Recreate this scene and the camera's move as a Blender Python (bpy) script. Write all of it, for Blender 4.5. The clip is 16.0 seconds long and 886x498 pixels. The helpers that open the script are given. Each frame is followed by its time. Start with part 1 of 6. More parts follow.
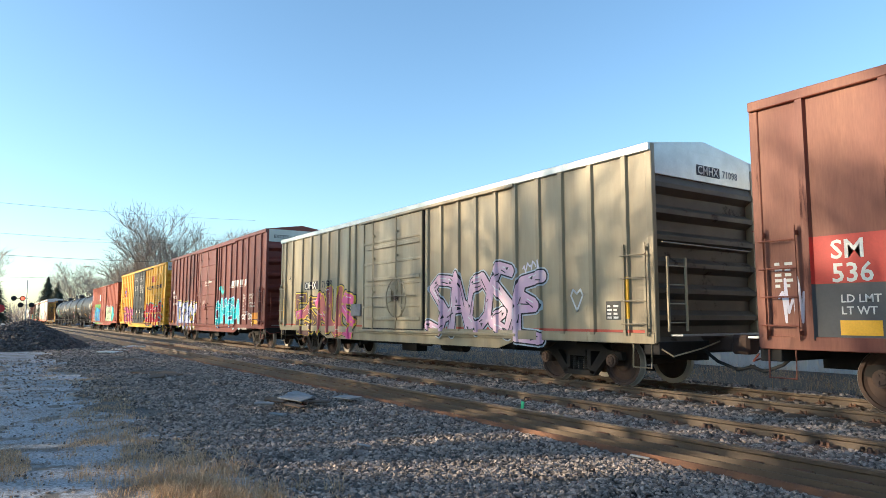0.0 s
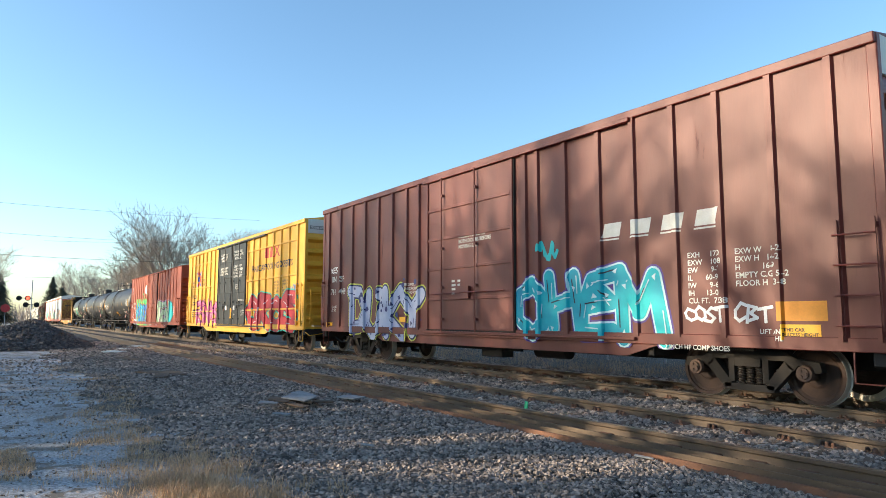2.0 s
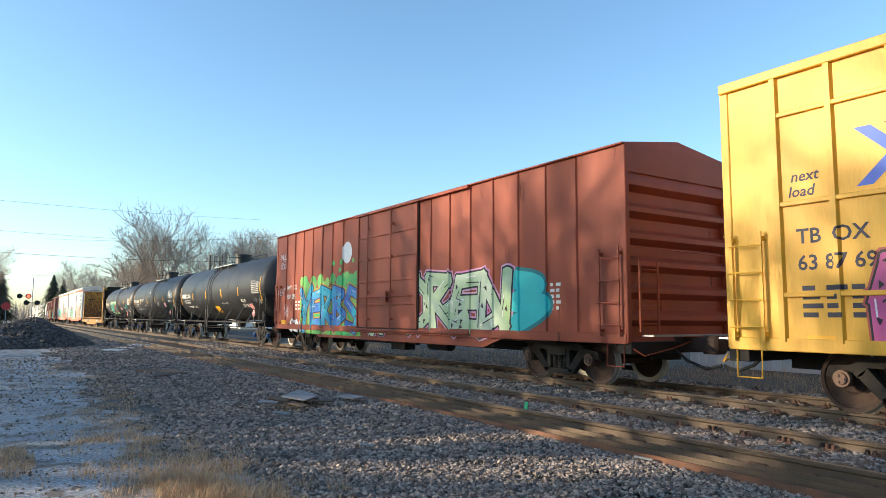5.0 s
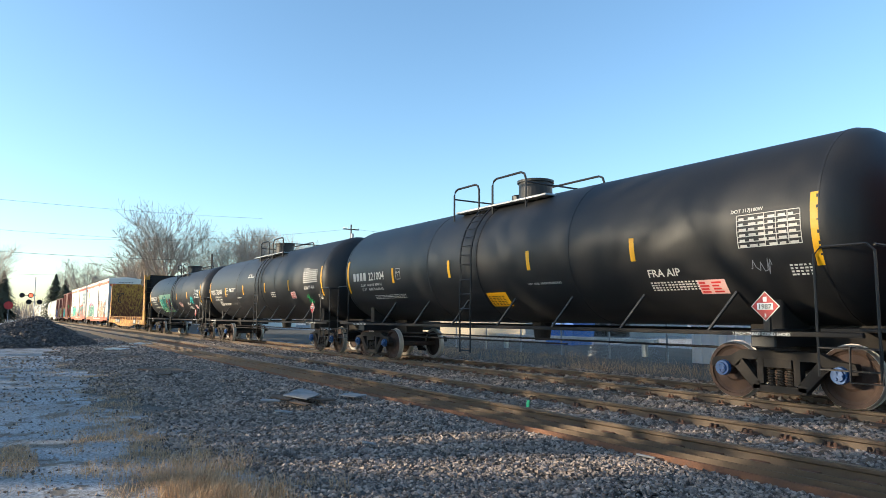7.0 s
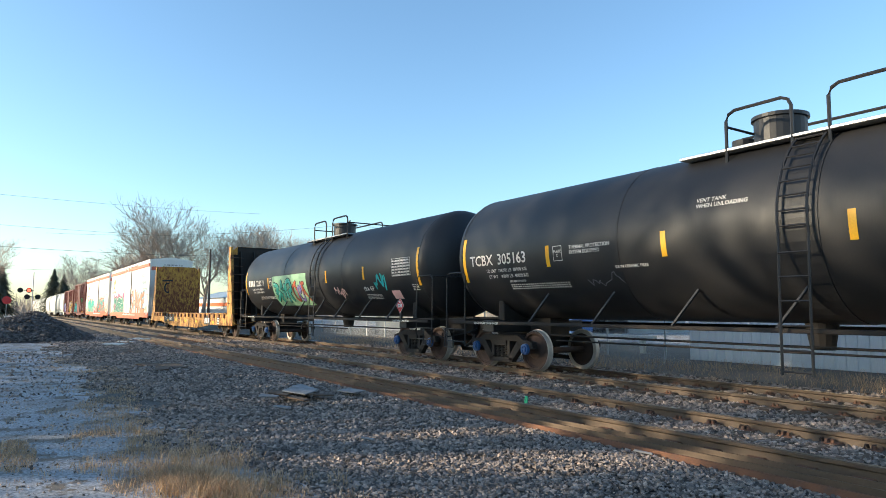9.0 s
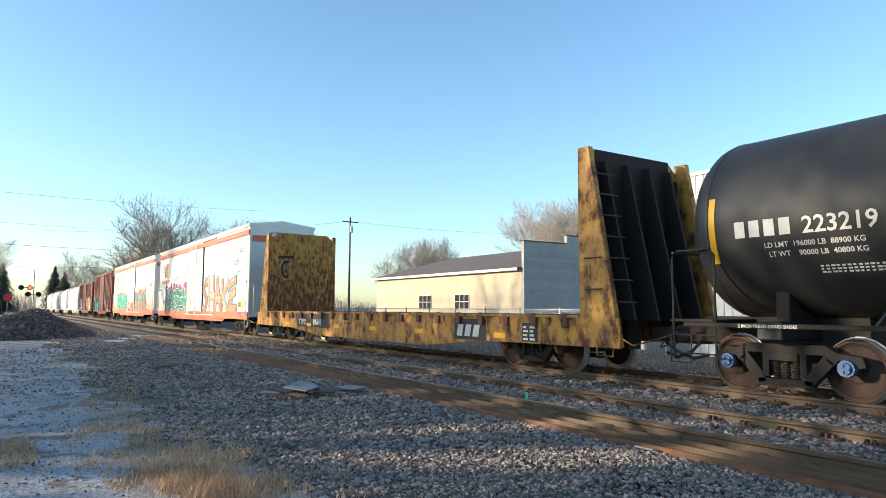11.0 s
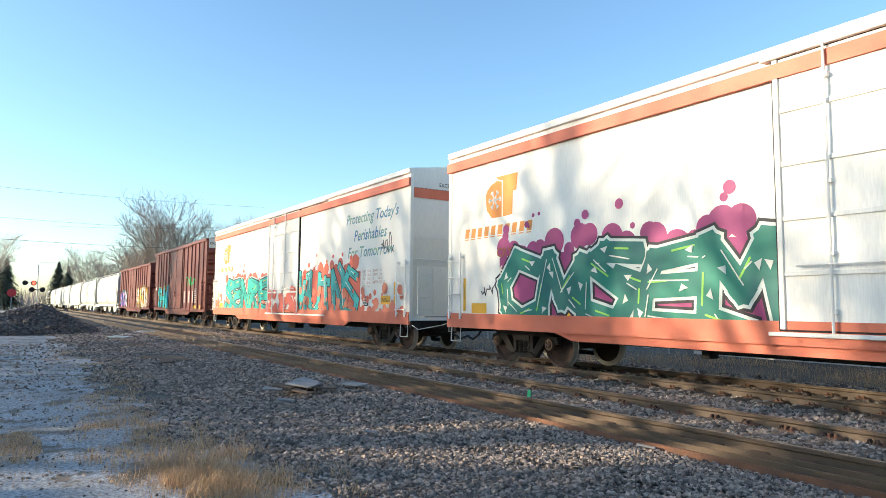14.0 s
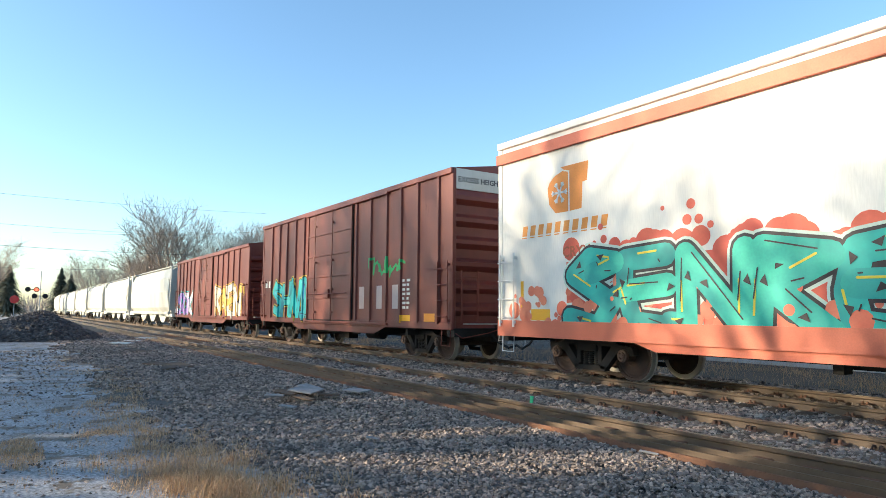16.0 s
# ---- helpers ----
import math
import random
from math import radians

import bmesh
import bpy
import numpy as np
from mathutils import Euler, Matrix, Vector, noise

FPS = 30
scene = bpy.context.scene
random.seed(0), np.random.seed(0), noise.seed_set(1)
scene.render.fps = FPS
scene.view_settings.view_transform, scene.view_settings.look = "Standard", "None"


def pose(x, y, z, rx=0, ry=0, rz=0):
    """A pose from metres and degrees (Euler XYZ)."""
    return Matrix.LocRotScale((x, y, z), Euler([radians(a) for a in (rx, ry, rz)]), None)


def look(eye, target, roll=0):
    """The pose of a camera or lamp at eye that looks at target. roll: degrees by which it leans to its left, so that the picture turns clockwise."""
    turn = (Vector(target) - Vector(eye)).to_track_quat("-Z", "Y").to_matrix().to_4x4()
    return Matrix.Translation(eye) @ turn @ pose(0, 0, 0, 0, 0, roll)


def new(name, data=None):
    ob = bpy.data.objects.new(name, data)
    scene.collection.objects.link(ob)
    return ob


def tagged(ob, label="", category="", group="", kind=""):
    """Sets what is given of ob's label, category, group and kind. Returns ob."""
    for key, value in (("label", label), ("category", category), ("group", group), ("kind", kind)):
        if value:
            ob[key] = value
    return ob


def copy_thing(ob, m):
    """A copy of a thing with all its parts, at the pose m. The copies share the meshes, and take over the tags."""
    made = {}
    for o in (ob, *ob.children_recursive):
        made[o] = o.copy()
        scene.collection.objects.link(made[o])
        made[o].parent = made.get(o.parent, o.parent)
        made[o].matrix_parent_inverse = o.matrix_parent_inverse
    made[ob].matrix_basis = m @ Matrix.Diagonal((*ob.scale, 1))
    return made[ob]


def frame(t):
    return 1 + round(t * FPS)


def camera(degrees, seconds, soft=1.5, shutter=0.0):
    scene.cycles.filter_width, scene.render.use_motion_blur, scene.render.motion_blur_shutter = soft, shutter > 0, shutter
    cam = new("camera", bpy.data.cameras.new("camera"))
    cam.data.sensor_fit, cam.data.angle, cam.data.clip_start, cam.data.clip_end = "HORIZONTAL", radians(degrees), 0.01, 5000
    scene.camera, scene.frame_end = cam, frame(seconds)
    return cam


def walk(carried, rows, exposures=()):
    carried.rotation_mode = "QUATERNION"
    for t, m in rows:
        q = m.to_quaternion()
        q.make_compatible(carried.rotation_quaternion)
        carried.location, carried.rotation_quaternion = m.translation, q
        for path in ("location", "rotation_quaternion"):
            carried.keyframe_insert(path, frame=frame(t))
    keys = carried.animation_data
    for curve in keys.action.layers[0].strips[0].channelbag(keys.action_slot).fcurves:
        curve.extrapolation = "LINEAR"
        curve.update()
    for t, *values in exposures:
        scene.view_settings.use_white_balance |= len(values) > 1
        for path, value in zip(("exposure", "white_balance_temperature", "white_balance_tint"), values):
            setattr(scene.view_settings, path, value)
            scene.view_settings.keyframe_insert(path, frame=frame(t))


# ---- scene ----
RAIL = 0.18            # top of rail above the ground
EYE = (0.0, 0.0, 1.485)
cam = camera(66.9, 16.0, soft=0.6)


def aim(yaw, pitch, lean):
    """Camera pose from the heading (degrees from +y towards -x), the tilt and the lean."""
    y, p = radians(yaw), radians(pitch)
    way = Vector((-math.sin(y) * math.cos(p), math.cos(y) * math.cos(p), math.sin(p)))
    return look(EYE, Vector(EYE) + way * 10, -lean)


AIM = [(0.0, 56.190, 5.903, -0.012), (0.5, 56.216, 5.855, -0.050), (1.0, 56.288, 5.766, -0.006), (1.5, 56.433, 5.821, -0.060),
       (2.0, 56.506, 5.896, -0.038), (2.5, 56.414, 5.869, -0.110), (3.0, 56.546, 5.825, -0.185), (3.5, 56.620, 5.766, -0.331),
       (4.0, 56.522, 5.872, -0.282), (6.5, 56.654, 5.927, -0.413), (7.0, 56.702, 5.768, -0.229), (7.5, 56.691, 5.685, -0.344),
       (8.0, 56.619, 5.572, -0.264), (8.5, 56.585, 5.469, -0.291), (9.0, 56.586, 5.426, -0.369), (11.5, 56.626, 5.096, -0.234),
       (12.0, 56.633, 5.069, -0.279), (12.5, 56.896, 5.084, -0.475), (13.0, 56.934, 4.991, -0.550), (13.5, 56.967, 4.887, -0.428),
       (14.0, 56.872, 4.896, -0.529), (14.5, 57.038, 4.947, -0.373), (15.0, 57.115, 5.136, -0.373), (15.5, 57.011, 5.251, -0.438),
       (16.0, 57.055, 5.397, -0.452)]
walk(cam, [(t, aim(a, b, c)) for t, a, b, c in AIM], exposures=[(t, e - .05, 6230, 4) for t, e in ((0.0, 1.24), (9.0, 1.22), (11.5, 1.23), (13.0, 1.29), (16.0, 1.32))])

# ---- world and sun: low winter sun from behind the viewer, across the tracks ----
SUN_ELEV, SUN_AZ = 12.5, 65.0     # the light travels towards azimuth 65 degrees from +x
world = bpy.data.worlds.new("world")
scene.world = world
world.use_nodes = True
wn = world.node_tree.nodes
sky = wn.new("ShaderNodeTexSky")
sky.sky_type, sky.sun_disc = "NISHITA", False
sky.sun_elevation = radians(SUN_ELEV)
sky.sun_rotation = radians(180.0 + 90 - SUN_AZ)
sky.air_density, sky.dust_density, sky.ozone_density = 1.0, 0.7, 2.6
world.node_tree.links.new(sky.outputs[0], wn["Background"].inputs[0])
wn["Background"].inputs[1].default_value = 0.15
sun = new("sun", bpy.data.lights.new("sun", "SUN"))
sun.data.energy, sun.data.angle, sun.data.color = 3.7, radians(0.53), (1.0, 0.80, 0.57)
e_, a_ = radians(SUN_ELEV), radians(SUN_AZ)
sun.matrix_world = look((0, -60, 40), (math.cos(a_) * math.cos(e_), -60 + math.sin(a_) * math.cos(e_), 40 - math.sin(e_)))
# ---- materials ----
def mat(name, color, rough=0.6, metal=0.0, second=None, amount=0.5, scale=3.0, stretch=(1, 1, 1), fine=40.0, bump=0.2,
        rust=None, rust_amount=0.0, rust_scale=2.0, detail=6.0, space="Object", emit=0.0, island=None, grain=0.3, grain_dark=0.62, spec=0.5, rust_edge=0.06, rust_rise=None):
    """A weathered surface: base colour, a second colour in patches, fine grain, and optional rust or dirt with its own outline."""
    m = bpy.data.materials.new(name)
    m.use_nodes = True
    nt = m.node_tree
    N, L = nt.nodes, nt.links
    b = N["Principled BSDF"]
    b.inputs["Roughness"].default_value, b.inputs["Metallic"].default_value = rough, metal
    b.inputs["Specular IOR Level"].default_value = spec
    tc = N.new("ShaderNodeTexCoord")
    mp = N.new("ShaderNodeMapping")
    mp.inputs["Scale"].default_value = stretch
    L.new(tc.outputs[space], mp.inputs["Vector"])

    def noise_tex(sc, det, rgh=0.6):
        t = N.new("ShaderNodeTexNoise")
        t.inputs["Scale"].default_value, t.inputs["Detail"].default_value, t.inputs["Roughness"].default_value = sc, det, rgh
        L.new(mp.outputs[0], t.inputs["Vector"])
        return t

    def ramp(src, lo, hi):
        r = N.new("ShaderNodeMapRange")
        r.inputs["From Min"].default_value, r.inputs["From Max"].default_value = lo, hi
        L.new(src, r.inputs["Value"])
        return r.outputs[0]

    def mix(fac, a, c):
        x = N.new("ShaderNodeMix")
        x.data_type = "RGBA"
        for sock, v in ((x.inputs[0], fac), (x.inputs[6], a), (x.inputs[7], c)):
            if isinstance(v, (tuple, list)):
                sock.default_value = (*v, 1) if len(v) == 3 else v
            elif isinstance(v, float):
                sock.default_value = v
            else:
                L.new(v, sock)
        return x.outputs[2]

    def times(a, k):
        x = N.new("ShaderNodeMath")
        x.operation = "MULTIPLY"
        L.new(a, x.inputs[0])
        if isinstance(k, float):
            x.inputs[1].default_value = k
        else:
            L.new(k, x.inputs[1])
        return x.outputs[0]

    big, small = noise_tex(scale, detail), noise_tex(fine, 4.0)
    col = tuple(color)
    if second:
        col = mix(times(ramp(big.outputs[0], 0.35, 0.68), float(amount)), col, tuple(second))
    info = N.new("ShaderNodeObjectInfo")
    hsv = N.new("ShaderNodeHueSaturation")
    val = N.new("ShaderNodeMapRange")
    val.inputs["To Min"].default_value, val.inputs["To Max"].default_value = 0.93, 1.07
    if island:
        geo = N.new("ShaderNodeNewGeometry")
        val.inputs["To Min"].default_value, val.inputs["To Max"].default_value = island
        L.new(geo.outputs["Random Per Island"], val.inputs["Value"])
    else:
        L.new(info.outputs["Random"], val.inputs["Value"])
    L.new(val.outputs[0], hsv.inputs["Value"])
    if isinstance(col, tuple):
        hsv.inputs["Color"].default_value = (*col, 1)
    else:
        L.new(col, hsv.inputs["Color"])
    col = mix(times(ramp(small.outputs[0], 0.35, 0.68), float(grain)), hsv.outputs[0], tuple(c * grain_dark for c in color))
    if rust:
        rn = noise_tex(rust_scale, 9.0, 0.68)
        lo = 0.72 - 0.4 * rust_amount
        src = rn.outputs[0]
        if rust_rise:
            sep = N.new("ShaderNodeSeparateXYZ")
            L.new(tc.outputs["Object"], sep.inputs[0])
            up = N.new("ShaderNodeMapRange")
            up.inputs["From Min"].default_value, up.inputs["From Max"].default_value = rust_rise[0], rust_rise[1]
            up.inputs["To Min"].default_value, up.inputs["To Max"].default_value = rust_rise[2], -rust_rise[2]
            L.new(sep.outputs[2], up.inputs["Value"])
            sm = N.new("ShaderNodeMath")
            sm.operation = "ADD"
            L.new(src, sm.inputs[0])
            L.new(up.outputs[0], sm.inputs[1])
            src = sm.outputs[0]
        fac = ramp(src, lo, lo + rust_edge)
        col = mix(fac, col, tuple(rust))
        rr = N.new("ShaderNodeMapRange")
        rr.inputs["To Min"].default_value, rr.inputs["To Max"].default_value = rough, 0.9
        L.new(fac, rr.inputs["Value"])
        L.new(rr.outputs[0], b.inputs["Roughness"])
    L.new(col, b.inputs["Base Color"])
    if bump:
        bp = N.new("ShaderNodeBump")
        bp.inputs["Strength"].default_value, bp.inputs["Distance"].default_value = bump, 0.01
        L.new(small.outputs[0], bp.inputs["Height"])
        L.new(bp.outputs[0], b.inputs["Normal"])
    if emit:
        b.inputs["Emission Color"].default_value = (*color, 1)
        b.inputs["Emission Strength"].default_value = emit
    return m


def srgb(r, g, b):
    return tuple((c / 255 / 12.92) if c < 10 else ((c / 255 + 0.055) / 1.055) ** 2.4 for c in (r, g, b))


STREAK = (1.0, 1.0, 0.12)
M = dict(
    lot=mat("gravel_lot", (0.55, 0.55, 0.56), 0.95, second=(0.33, 0.30, 0.26), amount=0.95, scale=0.5, fine=26, bump=1.0, detail=10, rust=(0.17, 0.135, 0.10), rust_amount=0.50, rust_scale=1.6, grain=0.95, grain_dark=0.22),
    ballast_bed=mat("ballast_bed", (0.06, 0.05, 0.043), 0.95, second=(0.028, 0.024, 0.021), amount=0.9, scale=14, fine=60, bump=1.0),
    stone=mat("stone", (0.30, 0.235, 0.19), 0.9, second=(0.095, 0.08, 0.072), amount=0.8, scale=4, fine=50, bump=0.3, island=(0.22, 2.0)),
    stone_dark=mat("stone_dark", (0.10, 0.085, 0.08), 0.9, second=(0.17, 0.14, 0.12), amount=0.6, scale=6, fine=50, island=(0.5, 1.6)),
    rail=mat("rail_steel", (0.135, 0.09, 0.056), 0.55, 0.2, second=(0.085, 0.055, 0.034), amount=0.8, scale=5, fine=60),
    railtop=mat("rail_head", (0.26, 0.19, 0.12), 0.45, 0.5, second=(0.24, 0.15, 0.08), amount=0.7, scale=4, stretch=(0.3, 6, 1)),
    rustrail=mat("rusty_rail", (0.21, 0.095, 0.052), 0.85, 0.0, second=(0.12, 0.06, 0.036), amount=0.9, scale=3, stretch=(1, 6, 1.5), fine=70, bump=0.6, rust=(0.13, 0.07, 0.05), rust_amount=0.35, rust_scale=6),
    tie=mat("tie_wood", (0.15, 0.098, 0.062), 0.95, second=(0.05, 0.035, 0.028), amount=0.8, scale=6, stretch=(1, 0.2, 1), bump=0.6),
    grass=mat("dry_grass", (0.66, 0.44, 0.25), 0.9, second=(0.42, 0.27, 0.15), amount=0.8, scale=3, bump=0, island=(0.6, 1.3)),
    dirt=mat("stony_dirt", (0.17, 0.145, 0.12), 0.95, second=(0.085, 0.074, 0.066), amount=0.9, scale=1.6, fine=34, bump=1.0, detail=9, grain=0.9, grain_dark=0.3),
    soil=mat("dark_soil", (0.10, 0.085, 0.065), 0.95, second=(0.055, 0.048, 0.038), amount=0.9, scale=1.2, fine=18, bump=0.8),
    board=mat("grey_board", (0.30, 0.30, 0.30), 0.9, second=(0.15, 0.14, 0.13), amount=0.7, scale=5),
    bark=mat("bark", (0.42, 0.345, 0.285), 0.95, second=(0.29, 0.235, 0.19), amount=0.8, scale=5, bump=0.5),
    needle=mat("needle", (0.10, 0.115, 0.085), 0.9, second=(0.12, 0.13, 0.09), amount=0.6, scale=3, bump=0),
    brown=mat("boxcar_red", srgb(118, 52, 40), 0.5, second=srgb(88, 38, 31), amount=0.7, scale=1.2, stretch=STREAK, rust=srgb(70, 35, 28), rust_amount=0.15, rust_scale=3),
    brown_old=mat("boxcar_red_faded", srgb(108, 46, 36), 0.6, second=srgb(158, 104, 74), amount=0.5, scale=1.1, stretch=STREAK, rust=srgb(70, 35, 28), rust_amount=0.25),
    orange_red=mat("boxcar_oxide", srgb(154, 66, 34), 0.6, second=srgb(120, 48, 28), amount=0.7, scale=1.0, stretch=STREAK, rust=srgb(75, 36, 26), rust_amount=0.2, rust_scale=3),
    yellow=mat("boxcar_yellow", srgb(226, 172, 50), 0.5, second=srgb(200, 145, 45), amount=0.6, scale=1.2, stretch=STREAK, rust=srgb(120, 80, 40), rust_amount=0.08, rust_scale=4),
    tan=mat("boxcar_tan", srgb(184, 169, 140), 0.42, 0.1, second=srgb(124, 108, 84), amount=1.0, scale=1.0, stretch=STREAK, rust=srgb(110, 90, 66), rust_amount=0.12, rust_scale=3),
    # darker tan for the ends: their shade put into the colour, plus dirt and rust
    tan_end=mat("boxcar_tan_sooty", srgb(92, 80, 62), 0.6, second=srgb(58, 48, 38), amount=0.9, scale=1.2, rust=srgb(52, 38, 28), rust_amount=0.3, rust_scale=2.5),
    silver=mat("galvanised_roof", srgb(205, 205, 200), 0.35, 0.6, second=srgb(165, 165, 160), amount=0.7, scale=2),
    black=mat("black_paint", (0.021, 0.021, 0.023), 0.48, spec=0.38, second=(0.030, 0.028, 0.027), amount=0.6, scale=1.2, stretch=STREAK, bump=0.05),
    black_door=mat("black_door", (0.016, 0.017, 0.019), 0.5, spec=0.4, second=(0.03, 0.029, 0.028), amount=0.6, scale=1.5, stretch=STREAK, bump=0.1),
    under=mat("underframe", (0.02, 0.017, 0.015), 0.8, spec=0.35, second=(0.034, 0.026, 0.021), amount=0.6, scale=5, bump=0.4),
    wheel=mat("wheel_rust", (0.08, 0.046, 0.033), 0.8, 0.2, second=(0.045, 0.03, 0.025), amount=0.8, scale=5),
    tread=mat("wheel_tread", (0.55, 0.50, 0.44), 0.5, 0.35),
    white=mat("reefer_white", srgb(236, 233, 226), 0.5, second=srgb(222, 214, 200), amount=0.6, scale=1.0, stretch=STREAK, bump=0.04),
    hopper=mat("hopper_white", srgb(215, 214, 205), 0.6, second=srgb(180, 175, 160), amount=0.7, scale=0.8, stretch=STREAK),
    coral=mat("coral_band", srgb(214, 116, 86), 0.55, second=srgb(200, 96, 68), amount=0.6, scale=2),
    flat_yellow=mat("flatcar_yellow", srgb(206, 152, 62), 0.6, second=srgb(146, 98, 54), amount=0.85, scale=2.2, stretch=(1, 1, .6), rust=srgb(92, 56, 38), rust_amount=0.66, rust_scale=4.0, rust_edge=0.16),
    flat_rust=mat("bulkhead_rust", srgb(196, 146, 56), 0.7, second=srgb(150, 98, 48), amount=0.8, scale=3.0, stretch=(1, 1, 0.45), rust=srgb(108, 60, 38), rust_amount=0.74, rust_scale=8.0, rust_edge=0.16, rust_rise=(1.2, 4.8, 0.08), bump=0.9),
    spring=mat("spring_steel", (0.03, 0.025, 0.022), 0.6, 0.3, second=(0.06, 0.045, 0.035), amount=0.6),
    grab=mat("grab_iron", (0.10, 0.06, 0.045), 0.7, 0.2, second=(0.2, 0.12, 0.08), amount=0.5),
    metal_wall=mat("white_siding", srgb(232, 230, 224), 0.5, second=srgb(214, 210, 200), amount=0.6, scale=0.8, stretch=STREAK),
    block=mat("grey_block", (0.36, 0.35, 0.33), 0.9, second=(0.27, 0.26, 0.25), amount=0.7, scale=0.9, fine=20, bump=0.5),
    tanbrick=mat("tan_block", (0.56, 0.47, 0.34), 0.9, second=(0.46, 0.38, 0.28), amount=0.7, scale=1.2, fine=20, bump=0.5),
    shingle=mat("shingle", (0.11, 0.09, 0.085), 0.95, second=(0.16, 0.13, 0.12), amount=0.7, scale=3, fine=20, bump=0.6),
    dark=mat("dark_void", (0.015, 0.015, 0.016), 0.9, bump=0),
    pole=mat("pole_wood", (0.13, 0.10, 0.08), 0.95, second=(0.08, 0.06, 0.05), amount=0.7, scale=4, stretch=(1, 1, 0.1)),
    galv=mat("galvanised", (0.42, 0.43, 0.44), 0.5, 0.7, second=(0.3, 0.3, 0.3), amount=0.5),
    red_lamp=mat("red_lamp", (1.0, 0.08, 0.04), 0.3, emit=1.6, bump=0),
    red_sign=mat("red_sign", (0.5, 0.03, 0.03), 0.5, bump=0),
    stencil=mat("white_stencil", srgb(226, 222, 214), 0.6, second=srgb(195, 185, 170), amount=0.5, scale=6, bump=0),
    navy=mat("navy_paint", srgb(52, 50, 66), 0.6, bump=0),
    reflector=mat("yellow_reflector", srgb(240, 176, 18), 0.45, bump=0),
)
PAINTS = {}


def paint(r, g, b):
    """A spray or sign paint in one colour."""
    key = (r, g, b)
    if key not in PAINTS:
        c = srgb(r, g, b)
        PAINTS[key] = mat("spray_paint", c, 0.55, second=tuple(x * 0.78 for x in c), amount=0.6, scale=2.5, fine=30, bump=0)
    return PAINTS[key]


def blend_paint(first, then, size=1.1):
    """Two spray paints faded into one another in soft patches."""
    key = (first, then, size)
    if key not in PAINTS:
        a, b = srgb(*first), srgb(*then)
        PAINTS[key] = mat("faded_spray_paint", a, 0.55, second=b, amount=1.0, scale=size, fine=24, bump=0, detail=3, grain=0.2)
    return PAINTS[key]


# ---- mesh helpers ----
def part(name, bm, material, parent=None, label="", smooth=False):
    """Links a bmesh as one mesh object, under a thing or a part."""
    me = bpy.data.meshes.new(name)
    if isinstance(bm, tuple):
        me.from_pydata(bm[0], [], bm[1])
    else:
        bm.normal_update()
        bm.to_mesh(me)
        bm.free()
    me.materials.append(material)
    if smooth:
        me.polygons.foreach_set("use_smooth", [True] * len(me.polygons))
    ob = new(name, me)
    ob.parent = parent
    if label:
        tagged(ob, label)
    return ob


def again(ob, x=0.0, y=0.0, z=0.0, parent=None):
    """Another object on the same mesh, shifted."""
    o = new(ob.name.split(".")[0], ob.data)
    o.parent = parent or ob.parent
    o.location = (x, y, z)
    return o


def box(bm, x0, x1, y0, y1, z0, z1, bevel=0.0):
    v = [bm.verts.new((x, y, z)) for z in (z0, z1) for y in (y0, y1) for x in (x0, x1)]
    fs = [bm.faces.new([v[i] for i in q]) for q in ((0, 2, 3, 1), (4, 5, 7, 6), (0, 1, 5, 4), (2, 6, 7, 3), (0, 4, 6, 2), (1, 3, 7, 5))]
    if bevel:
        bmesh.ops.bevel(bm, geom=list({e for f in fs for e in f.edges}), offset=bevel, segments=1, affect="EDGES")
    return bm


def boxes(*specs, bevel=0.0):
    bm = bmesh.new()
    for s in specs:
        box(bm, *s, bevel=bevel)
    return bm


def prism(bm, profile, axis, a0, a1):
    """Extrudes a 2D outline along an axis: profile is (y, z) for x, (x, z) for y, (x, y) for z."""
    def at(p, a):
        return (a, p[0], p[1]) if axis == "x" else (p[0], a, p[1]) if axis == "y" else (p[0], p[1], a)
    lo, hi = [bm.verts.new(at(p, a0)) for p in profile], [bm.verts.new(at(p, a1)) for p in profile]
    n = len(profile)
    bm.faces.new(lo[::-1]), bm.faces.new(hi)
    for i in range(n):
        bm.faces.new((lo[i], lo[(i + 1) % n], hi[(i + 1) % n], hi[i]))
    bmesh.ops.recalc_face_normals(bm, faces=bm.faces[:])
    return bm


def tube(bm, pts, r, seg=6):
    """A round bar along a line of points."""
    pts = [Vector(p) for p in pts]
    rings = []
    for i, p in enumerate(pts):
        d = (pts[min(i + 1, len(pts) - 1)] - pts[max(i - 1, 0)]).normalized()
        a = d.cross(Vector((0, 0, 1)) if abs(d.z) < 0.9 else Vector((1, 0, 0))).normalized()
        b = d.cross(a)
        rings.append([bm.verts.new(p + (a * math.cos(k * math.tau / seg) + b * math.sin(k * math.tau / seg)) * r) for k in range(seg)])
    for u, w in zip(rings, rings[1:]):
        for k in range(seg):
            bm.faces.new((u[k], u[(k + 1) % seg], w[(k + 1) % seg], w[k]))
    bm.faces.new(rings[0][::-1]), bm.faces.new(rings[-1])
    return bm


